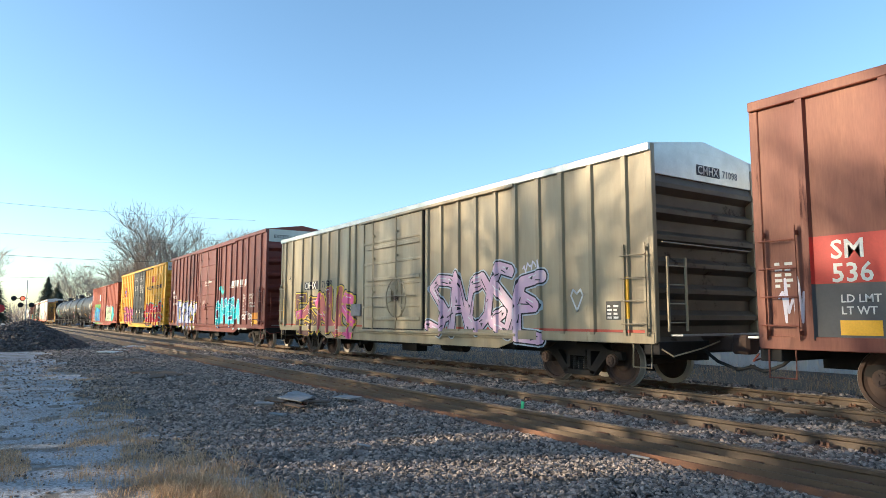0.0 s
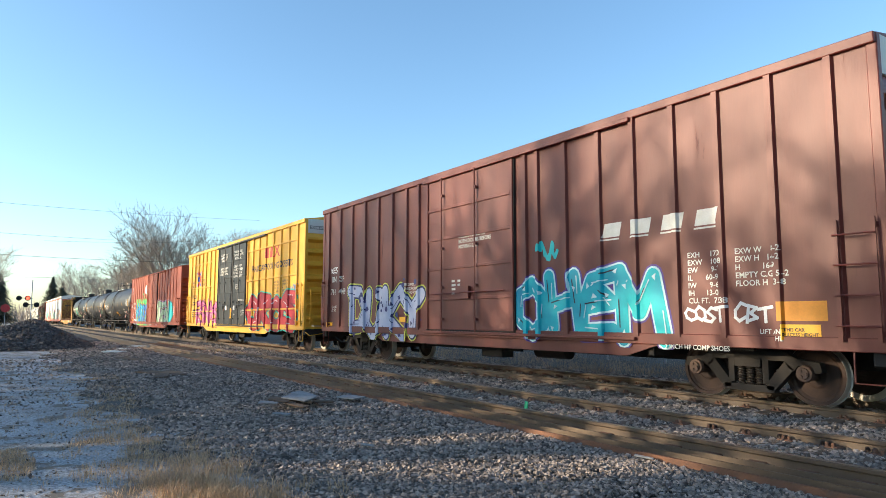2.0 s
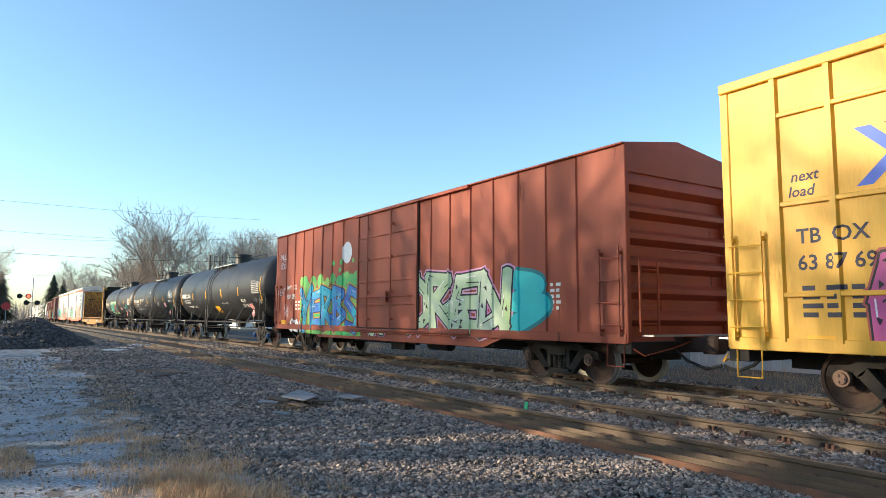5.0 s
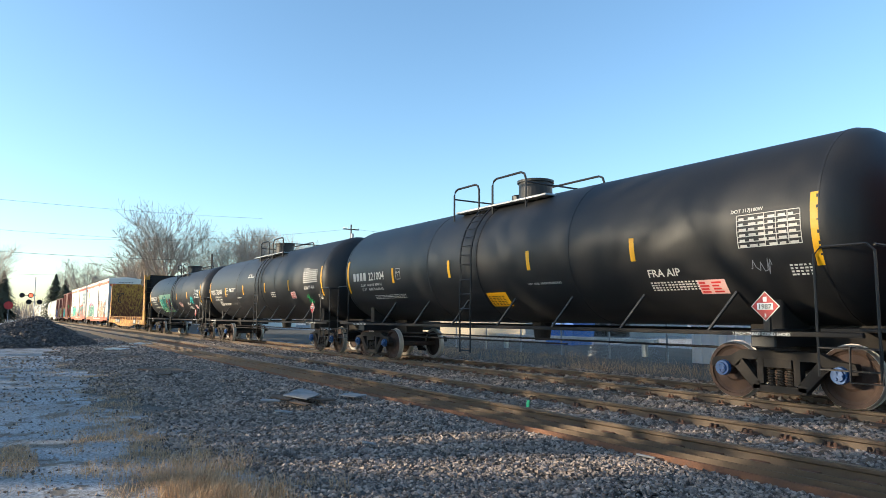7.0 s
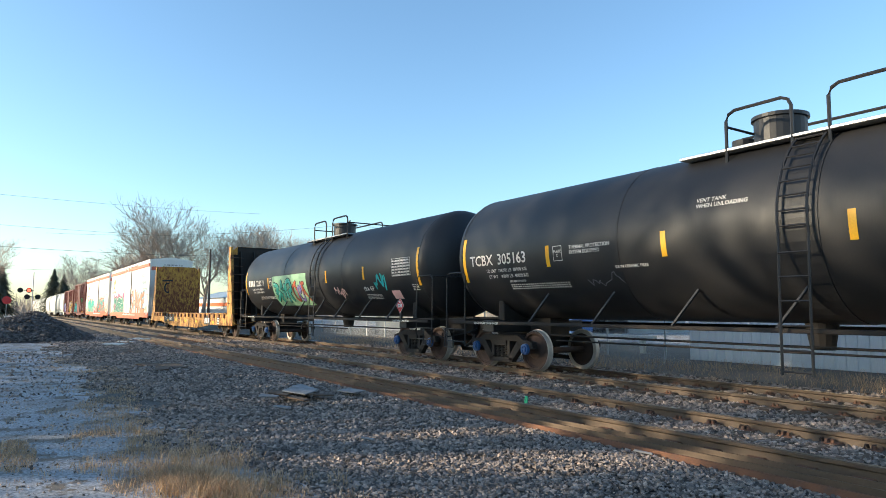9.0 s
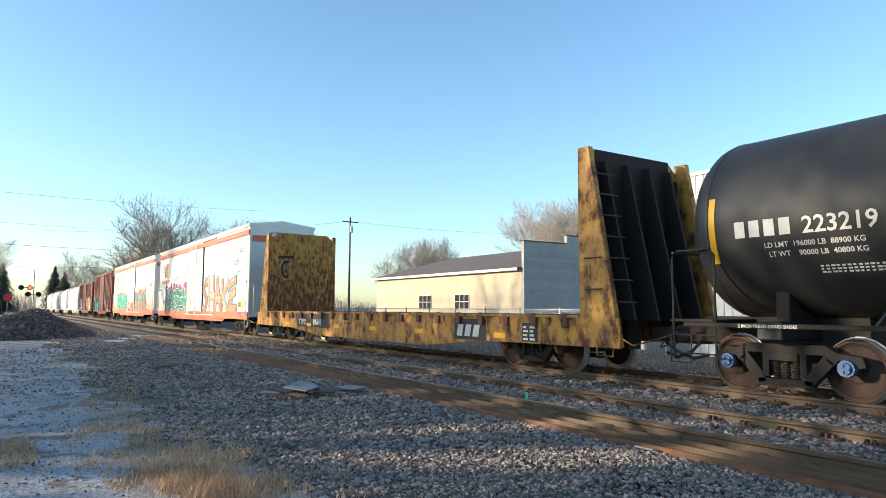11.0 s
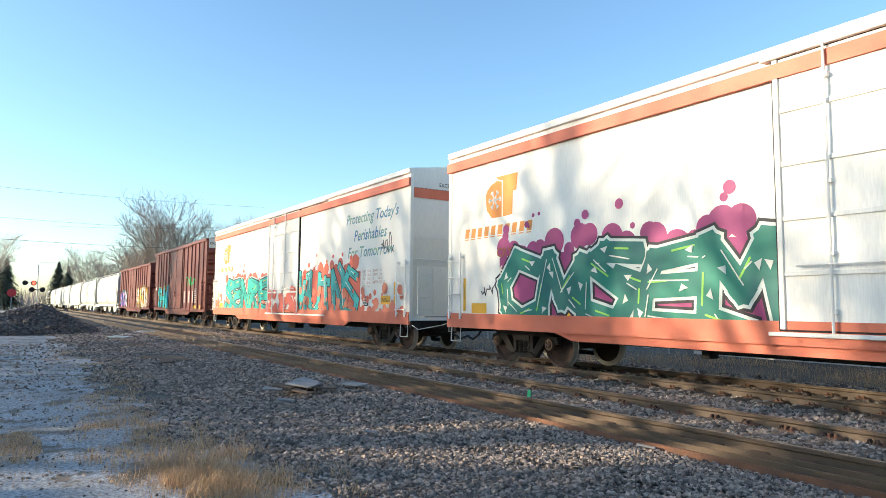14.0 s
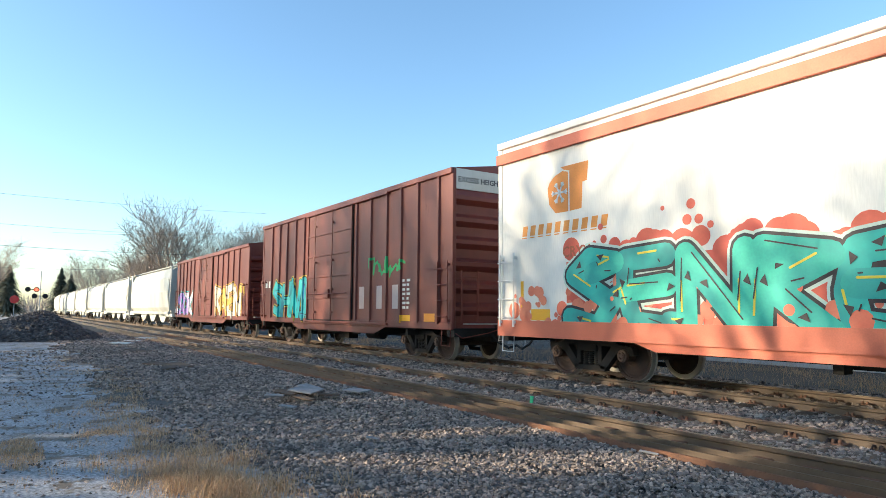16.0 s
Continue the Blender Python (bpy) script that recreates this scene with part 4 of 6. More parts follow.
def flat_car(X):
    """Yellow bulkhead flat car."""
    car = thing("bulkhead_flatcar", "rusty yellow bulkhead flat car, empty", "flat car", "cars of the freight train")
    h = 1.55
    Lh = 9.35
    part("deck", boxes((-Lh, Lh, -h + .02, h - .02, 1.10, 1.19)), M["under"], car, "dark worn wooden deck")
    bm = bmesh.new()
    prism(bm, [(-Lh - 1.0, .62), (-6.2, .58), (-3.6, .36), (3.6, .36), (6.2, .58), (Lh + 1.0, .60), (Lh + 1.0, 1.15), (-Lh - 1.0, 1.15)], "y", -h, -h + .05)
    part("side_sill", bm, M["flat_yellow"], car, "yellow side sill flaking to rust")
    bm = bmesh.new()
    prism(bm, [(-Lh - 1.0, .62), (-6.2, .58), (-3.6, .36), (3.6, .36), (6.2, .58), (Lh + 1.0, .60), (Lh + 1.0, 1.15), (-Lh - 1.0, 1.15)], "y", h - .05, h)
    part("side_sill", bm, M["flat_yellow"], car)
    part("centre_sill", boxes((-Lh, Lh, -.2, .2, .5, 1.1), (-7, 7, -1.45, 1.45, .9, 1.1)), M["under"], car)
    part("sill_flange", boxes((-Lh, Lh, -h - .06, -h + .02, 1.15, 1.2)), M["flat_yellow"], car)
    ref = None
    for k in range(20):
        x = -8.9 + k * .94
        if ref is None:
            ref = part("stake_pocket", boxes((-.08, .08, -h - .07, -h - .0, .95, 1.23), bevel=.01), M["rustrail"], car)
            ref.location.x = x
        else:
            again(ref, x)
    for s in (-1, 1):
        xi = s * Lh + (.22 if s < 0 else 0)
        bm = bmesh.new()
        pr = [(xi, 1.1), (xi, 4.52), (xi + s * .28, 4.52), (xi + s * 1.0, .62), (xi, .62)]
        prism(bm, pr if s > 0 else pr[::-1], "y", -h - .004, -h + .12)
        bh = part("bulkhead", bm, M["flat_yellow"], car, "tall rusty yellow bulkhead")
        bm = bmesh.new()
        prism(bm, pr if s > 0 else pr[::-1], "y", h - .12, h + .004)
        part("bulkhead_side", bm, M["flat_yellow"], bh)
        bm = bmesh.new()
        prism(bm, [(-h + .02, 1.15), (h - .02, 1.15), (h - .02, 4.2), (h - .42, 4.56), (-h + .42, 4.56), (-h + .02, 4.2)], "x", xi - s * .03, xi + s * .05)
        part("bulkhead_face", bm, M["flat_rust"], bh)
        bx = sorted((xi + s * .055, xi + s * .07))
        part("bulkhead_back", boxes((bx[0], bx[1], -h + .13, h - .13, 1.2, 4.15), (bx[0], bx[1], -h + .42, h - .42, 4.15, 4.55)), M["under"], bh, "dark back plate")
        bm = bmesh.new()
        for yy in (-1.0, -.33, .33, 1.0):
            pr2 = [(xi + s * .05, 1.1), (xi + s * .05, 4.3), (xi + s * .22, 4.3), (xi + s * .92, 1.1)]
            prism(bm, pr2 if s > 0 else pr2[::-1], "y", yy - .03, yy + .03)
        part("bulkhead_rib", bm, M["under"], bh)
        bm = bmesh.new()
        for k in range(7):
            zz = 1.45 + k * .42
            xx = xi + s * (.95 - (zz - 1.1) * .19)
            tube(bm, [(xx, -1.5, zz), (xx, -.95, zz)], .016, 5)
        part("ladder", bm, M["grab"], bh)
        bm = bmesh.new()
        for zz in (1.7, 2.3):
            xx = xi + s * .45
            tube(bm, [(xx - .25, -h - .07, zz), (xx + .2, -h - .07, zz)], .016, 5)
        part("grab_iron", bm, M["grab"], bh)
    end_gear(car, 2 * (Lh + .95), M["flat_yellow"])
    sets = []
    for xx in (-7.35, 7.35):
        sets += [(w, m, xx) for w, m in truck(car, xx)]
    CARS.append((car, X, sets))
    return car


ttp = flat_car(-150.95)


def reefer(X, L, label, zt=5.26):
    car = boxcar("refrigerator_car", label, X, L, zt - .02, M["white"], posts=(), door=(-1.55, 2.0, 4.6), roof=M["white"], capmat=M["white"], category="refrigerator car", rise=.2, end_ribs=1)
    part("coral_band", boxes((-L / 2 - .004, L / 2 + .004, -HALF - .086, -HALF + .02, zt - .54, zt - .31)), M["coral"], car)
    part("coral_band", boxes((L / 2 - .03, L / 2 - .006, -HALF + .02, HALF - .02, zt - .86, zt - .58)), M["coral"], car)
    for o in car.children:
        if o.name.startswith("side_sill"):
            o.data.materials[0] = M["coral"]
    part("coral_base", boxes((-L / 2 - .004, L / 2 + .004, -HALF - .046, -HALF + .02, .79, 1.14)), M["coral"], car)
    return car


ra = reefer(-172.95, 20.6, "white insulated car with coral bands and graffiti")
rb = reefer(-195.65, 20.85, "white insulated car with coral bands and teal graffiti")
POST_RD = P([6.93, 5.87, 4.91, 4.04, 2.98, 1.96, -2.65, -3.56, -4.52, -5.4, -6.33])
rd = boxcar("boxcar", "dark red tall boxcar with teal graffiti panel", -215.6, 15.2, 5.06, M["brown"], posts=POST_RD, door=(-2.2, 1.7, 4.2), capmat=M["hopper"], roof=M["brown"])
re_ = boxcar("boxcar", "low dark red boxcar with white and yellow graffiti", -233.2, 15.9, 4.5, M["brown"], posts=P([-7, -6, -5, -4, -3, 2.4, 3.4, 4.4, 5.4, 6.4]), door=(-1.6, 1.4, 4.0), roof=M["brown"])


def hopper_car(X, L):
    car = thing("covered_hopper", "dirty white covered hopper car", "hopper car", "cars of the freight train")
    bm = bmesh.new()
    prism(bm, [(-1.2, 1.05), (-1.5, 1.5), (-1.58, 2.6), (-1.52, 3.6), (-1.25, 4.25), (-.7, 4.5), (.7, 4.5), (1.25, 4.25), (1.52, 3.6), (1.58, 2.6), (1.5, 1.5), (1.2, 1.05)], "x", -L / 2 + 1.1, L / 2 - 1.1)
    part("hopper_body", bm, M["hopper"], car, smooth=False)
    for s in (-1, 1):
        pr = [(s * (L / 2 - 1.1), 1.0), (s * (L / 2 - 1.1), 4.4), (s * (L / 2 - .5), 4.4), (s * (L / 2 - .75), 2.6), (s * (L / 2 - 1.05), 1.0)]
        for y0 in (-1.5, 1.42):
            bm = bmesh.new()
            prism(bm, pr if s > 0 else pr[::-1], "y", y0, y0 + .08)
            part("end_panel", bm, M["hopper"], car)
        part("end_sill", boxes((min(s * (L / 2 - 2.5), s * L / 2), max(s * (L / 2 - 2.5), s * L / 2), -1.45, 1.45, .85, 1.05)), M["hopper"], car)
    for k in (-4.2, 0, 4.2):
        bm = bmesh.new()
        prism(bm, [(k - 1.9, 1.1), (k + 1.9, 1.1), (k + .5, .4), (k - .5, .4)], "y", -1.1, 1.1)
        part("discharge_chute", bm, M["hopper"], car)
    part("running_board", boxes((-L / 2 + .6, L / 2 - .6, -.9, -.3, 4.52, 4.58), (-L / 2 + .6, L / 2 - .6, .3, .9, 4.52, 4.58)), M["galv"], car)
    part("side_sill", boxes((-L / 2 + 1, L / 2 - 1, -1.56, -1.46, 1.0, 1.2)), M["hopper"], car)
    end_gear(car, L, M["hopper"])
    for x in (-L / 2 + 2.0, L / 2 - 2.0):
        truck(car, x)
    CARS.append((car, X, []))
    return car


for k in range(7):
    hopper_car(-252.2 - k * 19.6, 18.9)
# ---- lettering, signs and graffiti on the cars ----
TEAL, TEAL_D, PINK, CRIMSON, INK, PALE = paint(40, 190, 190), paint(0, 120, 125), paint(225, 80, 150), paint(176, 30, 58), paint(28, 22, 34), paint(228, 218, 226)
LILAC, BLUE, LIME, ORANGE, SKYB, GREEN = paint(150, 120, 190), paint(45, 80, 170), paint(190, 205, 80), paint(226, 130, 40), paint(110, 180, 225), paint(40, 170, 90)
CORALP, PURPLE, BROWNP, WHITEP = paint(206, 92, 74), paint(150, 50, 110), paint(130, 84, 62), paint(240, 238, 235)


def patch(car, x, z, w, h, material, posts=(), name="sign_panel", layer=1, half=None, label=""):
    v, f = rect(w, h)
    return lay(car, name, v, f, x, z, material, layer, posts, label, half)


def on_end(car, L, body, y, z, size, material, name="lettering", gap=.004):
    """Words on the end of a car that looks along the train."""
    v, f = letters(body, size)
    bm = bmesh.new()
    vs = [bm.verts.new((L / 2 - .012 + gap, y + a[0], z + a[1])) for a in v]
    for q in f:
        bm.faces.new([vs[i] for i in q])
    return part(name, bm, material, car)


def slants(car, x, z, w, h, n, material, posts=(), half=None, label="", lean=.25, under=True):
    """A company mark as plain slanted blocks."""
    v, f = [], []
    cw = w / n
    for i in range(n):
        for (a, b, c, d) in ((0, .62, .18, 1.0), (0, .62, 0, .09)) if under else ((0, .7, 0, 1),):
            k = len(v)
            v += [(i * cw + a * cw + lean * c * h, c * h), (i * cw + b * cw + lean * c * h, c * h), (i * cw + b * cw + lean * d * h, d * h), (i * cw + a * cw + lean * d * h, d * h)]
            f.append((k, k + 1, k + 2, k + 3))
    return lay(car, "company_mark", v, f, x, z, material, 1, posts, label, half)


def reflectors(car, zs, xs, posts=(), half=None, w=.1, h=.45):
    for x in xs:
        patch(car, x, zs, w, h, M["reflector"], posts, "reflector", 2.5, half)


# faded red boxcar at the front
patch(sm, -8.25, 1.78, 4.2, .66, paint(190, 52, 40), POST_SM, label="red painted panel")
patch(sm, -8.25, 1.02, 4.2, .755, paint(84, 82, 82), POST_SM, label="grey painted panel")
words(sm, "SM", -8.0, 2.12, .36, posts=POST_SM, layer=2)
words(sm, "536", -8.0, 1.80, .36, posts=POST_SM, layer=2)
words(sm, "LD LMT", -7.9, 1.52, .15, posts=POST_SM, layer=2)
words(sm, "LT WT", -7.9, 1.36, .15, posts=POST_SM, layer=2)
patch(sm, -7.92, 1.08, .52, .2, M["reflector"], POST_SM, "yellow_plate", 2)
tag_scrawl(sm, -8.75, 1.2, .35, .8, PALE, 3, POST_SM)
bars(sm, -8.8, 1.75, .3, .4, 5, 2, posts=POST_SM)

# tan boxcar
graffiti(cm, 1.9, .72, 4.3, 1.75, "SAOSE", blend_paint((226, 196, 206), (206, 160, 190)), INK, paint(196, 206, 214), posts=POST_CM, fat=.24, seed=5, shine=WHITEP, soft=True, label="pale pink sprayed mural")
graffiti(cm, -7.4, .7, 4.9, 1.5, "ESAUS", [blend_paint((120, 70, 60), (70, 52, 50)), blend_paint((232, 86, 150), (240, 130, 170)), blend_paint((200, 110, 100), (150, 70, 80))], paint(226, 196, 50), INK, posts=POST_CM, fat=.26, seed=8, shine=PALE, label="brown and pink sprayed mural with yellow outline")
patch(cm, -6.9, 2.29, 3.25, .36, paint(150, 140, 118), POST_CM, "name_board", 2.6, label="tan metal board with stencilled number")
patch(cm, -6.65, 2.33, 1.35, .28, INK, POST_CM, layer=3.2)
words(cm, "CMHX", -6.6, 2.36, .34, posts=POST_CM, layer=4)
words(cm, "71098", -5.1, 2.36, .34, INK, posts=POST_CM, layer=4)
v_, f_ = [], []
for a_, b_ in (((0, 0), (-.16, .3)), ((-.16, .3), (-.1, .42)), ((-.1, .42), (0, .33)), ((0, .33), (.1, .42)), ((.1, .42), (.16, .3)), ((.16, .3), (0, 0))):
    capsule(v_, f_, *a_, *b_, .02)
lay(cm, "painted_heart", v_, f_, 7.2, 1.45, WHITEP, 1.5, POST_CM, "white painted heart outline")
patch(cm, 7.95, 1.28, .36, .34, paint(70, 66, 60), POST_CM, "notice_plate", 1.5)
bars(cm, 7.98, 1.3, .3, .28, 4, 2, posts=POST_CM, layer=2.2)
tag_scrawl(cm, -8.2, 2.55, .35, .5, INK, 11, POST_CM, fat=.012)
tag_scrawl(cm, 5.6, 2.2, .6, .35, PALE, 12, POST_CM)
patch(cm, -8.9, 1.05, 17.8, .05, paint(190, 80, 60), POST_CM, "red_stripe", .6)
reflectors(cm, .95, (2.5, 5.15, -2.85), POST_CM)
patch(cm, 8.42, 1.3, .12, .75, M["reflector"], POST_CM, "reflector", 2.5)
patch(cm, -8.62, 1.3, .12, .75, M["reflector"], POST_CM, "reflector", 2.5)
v_, f_ = rect(.72, .2)
bm_ = bmesh.new()
bm_.faces.new([bm_.verts.new((18.15 / 2 - .008, -.25 + a[0], 3.98 + a[1])) for a in v_])
part("mark_panel", bm_, INK, cm)
on_end(cm, 18.15, "CMHX", -.22, 4.01, .22, M["stencil"], gap=.008)
on_end(cm, 18.15, "71098", .55, 4.01, .2, paint(90, 95, 105))

# dark red boxcar
graffiti(bn, 1.6, .82, 3.85, 1.55, "OHEM", blend_paint((36, 196, 196), (20, 140, 170)), paint(214, 240, 240), blend_paint((92, 60, 140), (70, 60, 150)), posts=POST_BN, fat=.24, seed=4, shine=INK, soft=True, label="teal sprayed mural with violet haze")
tag_scrawl(bn, 2.3, 2.5, .55, .5, TEAL, 21, POST_BN, fat=.04)
graffiti(bn, -6.8, .70, 4.5, 1.55, "DUKY", blend_paint((206, 206, 224), (170, 176, 206)), paint(36, 38, 96), paint(222, 220, 90), posts=POST_BN, fat=.25, seed=6, spots=paint(60, 60, 120), soft=True, label="white and blue sprayed mural with yellow edge")
slants(bn, 4.1, 2.76, 2.7, .32, 4, M["stencil"], POST_BN, label="white slanted company mark")
words(bn, "761", -8.32, 2.1, .27, posts=POST_BN)
words(bn, "449", -7.58, 2.1, .27, posts=POST_BN)
words(bn, "BN", -8.25, 2.52, .27, posts=POST_BN)
words(bn, "SF", -7.55, 2.52, .27, posts=POST_BN)
words(bn, "LD LMT\nLT WT", -8.25, 1.64, .12, posts=POST_BN)
graffiti(bn, -8.3, 2.8, .5, .22, "KES", WHITEP, WHITEP, None, posts=POST_BN, fat=.12, seed=45)
words(bn, "EXH     17.0\nEXW    10-8\nEW       9-7\nIL       60-9\nIW       9-6\nIH      13-0\nCU. FT.  7538", 5.98, 2.3, .125, posts=POST_BN)
words(bn, "EXW W    8-2\nEXW H   14-2\nH          16-9\nEMPTY C.G. 5-2\nFLOOR H   3-8", 6.84, 2.3, .125, posts=POST_BN)
graffiti(bn, 5.9, 1.22, .78, .28, "COST", WHITEP, WHITEP, None, posts=POST_BN, fat=.16, seed=22)
words(bn, "LIFT AND\nJACK HERE", 7.2, 1.08, .1, posts=POST_BN)
words(bn, "2 INCH HF COMP SHOES", 5.5, .80, .11, half=HALF + .036)
graffiti(bn, 6.8, 1.22, .6, .32, "CBT", WHITEP, WHITEP, None, posts=POST_BN, fat=.16, seed=23)
words(bn, "CLOSE AND LOCK\nBOTH DOORS BEFORE\nMOVING CAR", -.6, 3.28, .13, half=HALF + .05)
bars(bn, -.9, 1.9, .5, .4, 4, 2, half=HALF + .05, seed=7)
words(bn, "EQUIPPED WITH\nHOLLAND SNUBBER\nFLOOR ANCHORS", -3.55, 2.2, .11, posts=POST_BN)
patch(bn, 7.55, 1.0, .55, .22, M["reflector"], POST_BN, "yellow_plate", 1.5)
patch(bn, 7.5, 1.27, .7, .28, paint(230, 150, 40), POST_BN, "reflector", 1.5)
patch(bn, -8.6, 1.0, .42, .16, M["reflector"], POST_BN, "yellow_plate", 1.5)
words(bn, "THIS CAR\nEXCESS HEIGHT", 7.57, 1.12, .07, INK, POST_BN, layer=2.5)
reflectors(bn, 1.2, (-6.2, -3.6, .2), POST_BN, w=.42, h=.14)
on_end(bn, 18.05, "EXCESS HEIGHT CAR", -1.25, 4.72, .2, INK)
bars(bn, 5.3, 1.35, .3, .45, 3, 1, material=PALE, posts=POST_BN)

# yellow boxcar
graffiti(tt, 2.5, .78, 5.9, 1.5, "CROS", blend_paint((196, 44, 56), (150, 24, 48)), paint(150, 30, 50), blend_paint((40, 196, 180), (20, 150, 150)), posts=POST_TT, fat=.3, seed=9, shine=PALE, soft=True, label="crimson sprayed mural with turquoise edge")
graffiti(tt, -7.05, .84, 4.6, 1.5, "ESNAS", blend_paint((214, 90, 150), (150, 70, 120)), INK, blend_paint((200, 90, 60), (120, 60, 90)), posts=POST_TT, fat=.22, seed=10, shine=PALE, label="magenta sprayed mural with black outline")
graffiti(tt, 7.7, 2.1, .85, .6, "UOBE", paint(80, 130, 196), paint(80, 130, 196), None, posts=POST_TT, fat=.1, seed=31)
words(tt, "RAIL CAR POOLING EXPERTS", 3.05, 3.36, .37, M["navy"], POST_TT, label="dark lettering")
slants(tt, 4.72, 3.86, 1.05, .44, 2, paint(196, 64, 52), POST_TT, label="red company mark", lean=.1, under=False)
v_, f_ = [], []
for a_, b_ in (((0, 0), (.55, .5)), ((0, .5), (.55, 0)), ((.25, 0), (.8, .5)), ((.25, .5), (.8, 0))):
    k_ = len(v_)
    v_ += [(a_[0], a_[1]), (a_[0] + .14, a_[1]), (b_[0] + .14, b_[1]), (b_[0], b_[1])]
    f_.append((k_, k_ + 1, k_ + 2, k_ + 3))
lay(tt, "company_mark", v_[:8], f_[:2], 5.75, 3.84, paint(196, 64, 52), 1, POST_TT)
lay(tt, "company_mark", [(a * 1.5, b * 1.6) for a, b in v_[:8]], f_[:2], -7.2, 3.1, paint(50, 90, 190), 1, POST_TT, "blue and red crossed mark")
lay(tt, "company_mark", [(a * 1.5, b * 1.6) for a, b in v_[8:]], f_[:2], -7.2, 3.1, paint(205, 70, 50), 1.6, POST_TT)
words(tt, "next\nload", -8.1, 3.3, .22, M["navy"], POST_TT, shear=.2)
words(tt, "any\nroad", -5.75, 3.35, .24, M["navy"], POST_TT, shear=.2)
words(tt, "TB  OX", -8.05, 2.4, .3, M["navy"], POST_TT)
words(tt, "63 87 69", -8.05, 2.02, .3, M["navy"], POST_TT)
bars(tt, -8.0, 1.35, 1.0, .5, 4, 3, M["navy"], POST_TT, seed=8)
words(tt, "EXH   17.0\nEXW  10-8\nEW     9-7\nIL     60-9\nIW     9-6", 5.85, 2.75, .13, M["navy"], POST_TT)
words(tt, "EXW W   8-2\nEXW H  14-2\nH         16-9\nEMPTY C.G. 5-2\nFLOOR H  3-8", 6.78, 2.75, .13, M["navy"], POST_TT)
words(tt, "CLOSE THIS DOOR\nBEFORE CLOSING\nMAIN DOOR", -1.35, 4.42, .14, half=HALF + .078, align="CENTER")
words(tt, "CIERRE ESTA PUERTA\nANTES DE CERRAR\nLA PUERTA PRINCIPAL", -1.35, 3.72, .14, half=HALF + .078, align="CENTER")
words(tt, "CLOSE AND LOCK\nBOTH DOORS BEFORE\nMOVING CAR", .95, 4.42, .16, half=HALF + .078, align="CENTER")
words(tt, "CIERRE Y PONGA\nEL SEGURO EN AMBAS\nPUERTAS ANTES DE\nMOVER EL CARRO", .95, 3.72, .16, half=HALF + .078, align="CENTER")
words(tt, "UNLATCH\nTO CLOSE\nDOOR", 1.6, 1.62, .1, half=HALF + .078)
words(tt, "SEAL", .45, 1.45, .1, half=HALF + .078)
words(tt, "DO NOT GREASE DOORS", 1.0, 2.12, .09, half=HALF + .078)
words(tt, "OPENING\nMAIN W 12-4\nTOTAL W 12-4", .6, 2.85, .09, half=HALF + .078)
for x_ in (-1.0, .35):
    patch(tt, x_, 1.7, .26, .2, WHITEP, name="door_notice", half=HALF + .078)
    patch(tt, x_ - .32, 1.6, .17, .15, paint(214, 90, 50), name="door_notice", half=HALF + .078)
patch(tt, -.12, 1.3, .12, .5, M["reflector"], half=HALF + .078, name="reflector")
patch(tt, 7.3, 1.4, .42, .2, paint(222, 150, 40), POST_TT, "reflector", 2)
patch(tt, -7.95, .98, .4, .12, M["reflector"], POST_TT, "yellow_plate", 2)
on_end(tt, 18.35, "EXCESS HEIGHT CAR", -1.4, 4.66, .19, INK)
on_end(tt, 18.35, "TBOX 638769", .35, 4.66, .19, INK)

# orange-red boxcar
graffiti(mw, -6.5, .78, 4.9, 1.75, "YERBS", blend_paint((40, 96, 190), (60, 196, 206)), paint(40, 44, 96), paint(228, 160, 50), posts=POST_MW, fat=.24, seed=12, shine=PALE, cloud=blend_paint((50, 176, 96), (150, 200, 90)), label="blue sprayed mural on green and orange")
graffiti(mw, -7.6, .72, 1.1, .55, "SZN", WHITEP, INK, None, posts=POST_MW, fat=.2, seed=33)
graffiti(mw, -.9, .80, 6.8, 1.7, "WKOREN", blend_paint((206, 216, 190), (160, 190, 130)), INK, blend_paint((200, 120, 180), (230, 190, 200)), posts=POST_MW, fat=.24, seed=13, shine=WHITEP, label="pale green and violet sprayed mural")
graffiti(mw, 5.6, .85, 1.6, 1.7, [3], TEAL, TEAL_D, None, posts=POST_MW, fat=.25, seed=14, label="turquoise sprayed patch")
v_, f_ = [], []
disc(v_, f_, 0, 0, .36, 28)
lay(mw, "round_sign", v_, f_, -2.56, 3.45, WHITEP, 2.6, POST_MW, "round white sign")
words(mw, "MW   CX", -8.0, 2.38, .25, posts=POST_MW)
words(mw, "500  285", -8.0, 2.03, .25, posts=POST_MW)
graffiti(mw, -8.75, 3.55, .6, .34, "MUL", PALE, PALE, None, posts=POST_MW, fat=.07, seed=41)
graffiti(mw, -8.75, 3.2, .65, .38, "CRSEH", PALE, PALE, None, posts=POST_MW, fat=.08, seed=44)
graffiti(mw, -9.0, 2.15, .85, .36, "LEAT", PALE, PALE, None, posts=POST_MW, fat=.07, seed=42)
tag_scrawl(mw, -8.25, 1.2, .22, .8, PALE, 43, POST_MW, fat=.005)
tag_scrawl(mw, -8.0, 1.2, .2, .6, PALE, 46, POST_MW, fat=.005)
patch(mw, -8.55, 1.0, .5, .2, M["reflector"], POST_MW, "yellow_plate", 1.5)
bars(mw, -7.1, 1.6, .55, .4, 3, 2, posts=POST_MW)
bars(mw, 7.2, 1.5, .35, .6, 5, 2, posts=POST_MW)


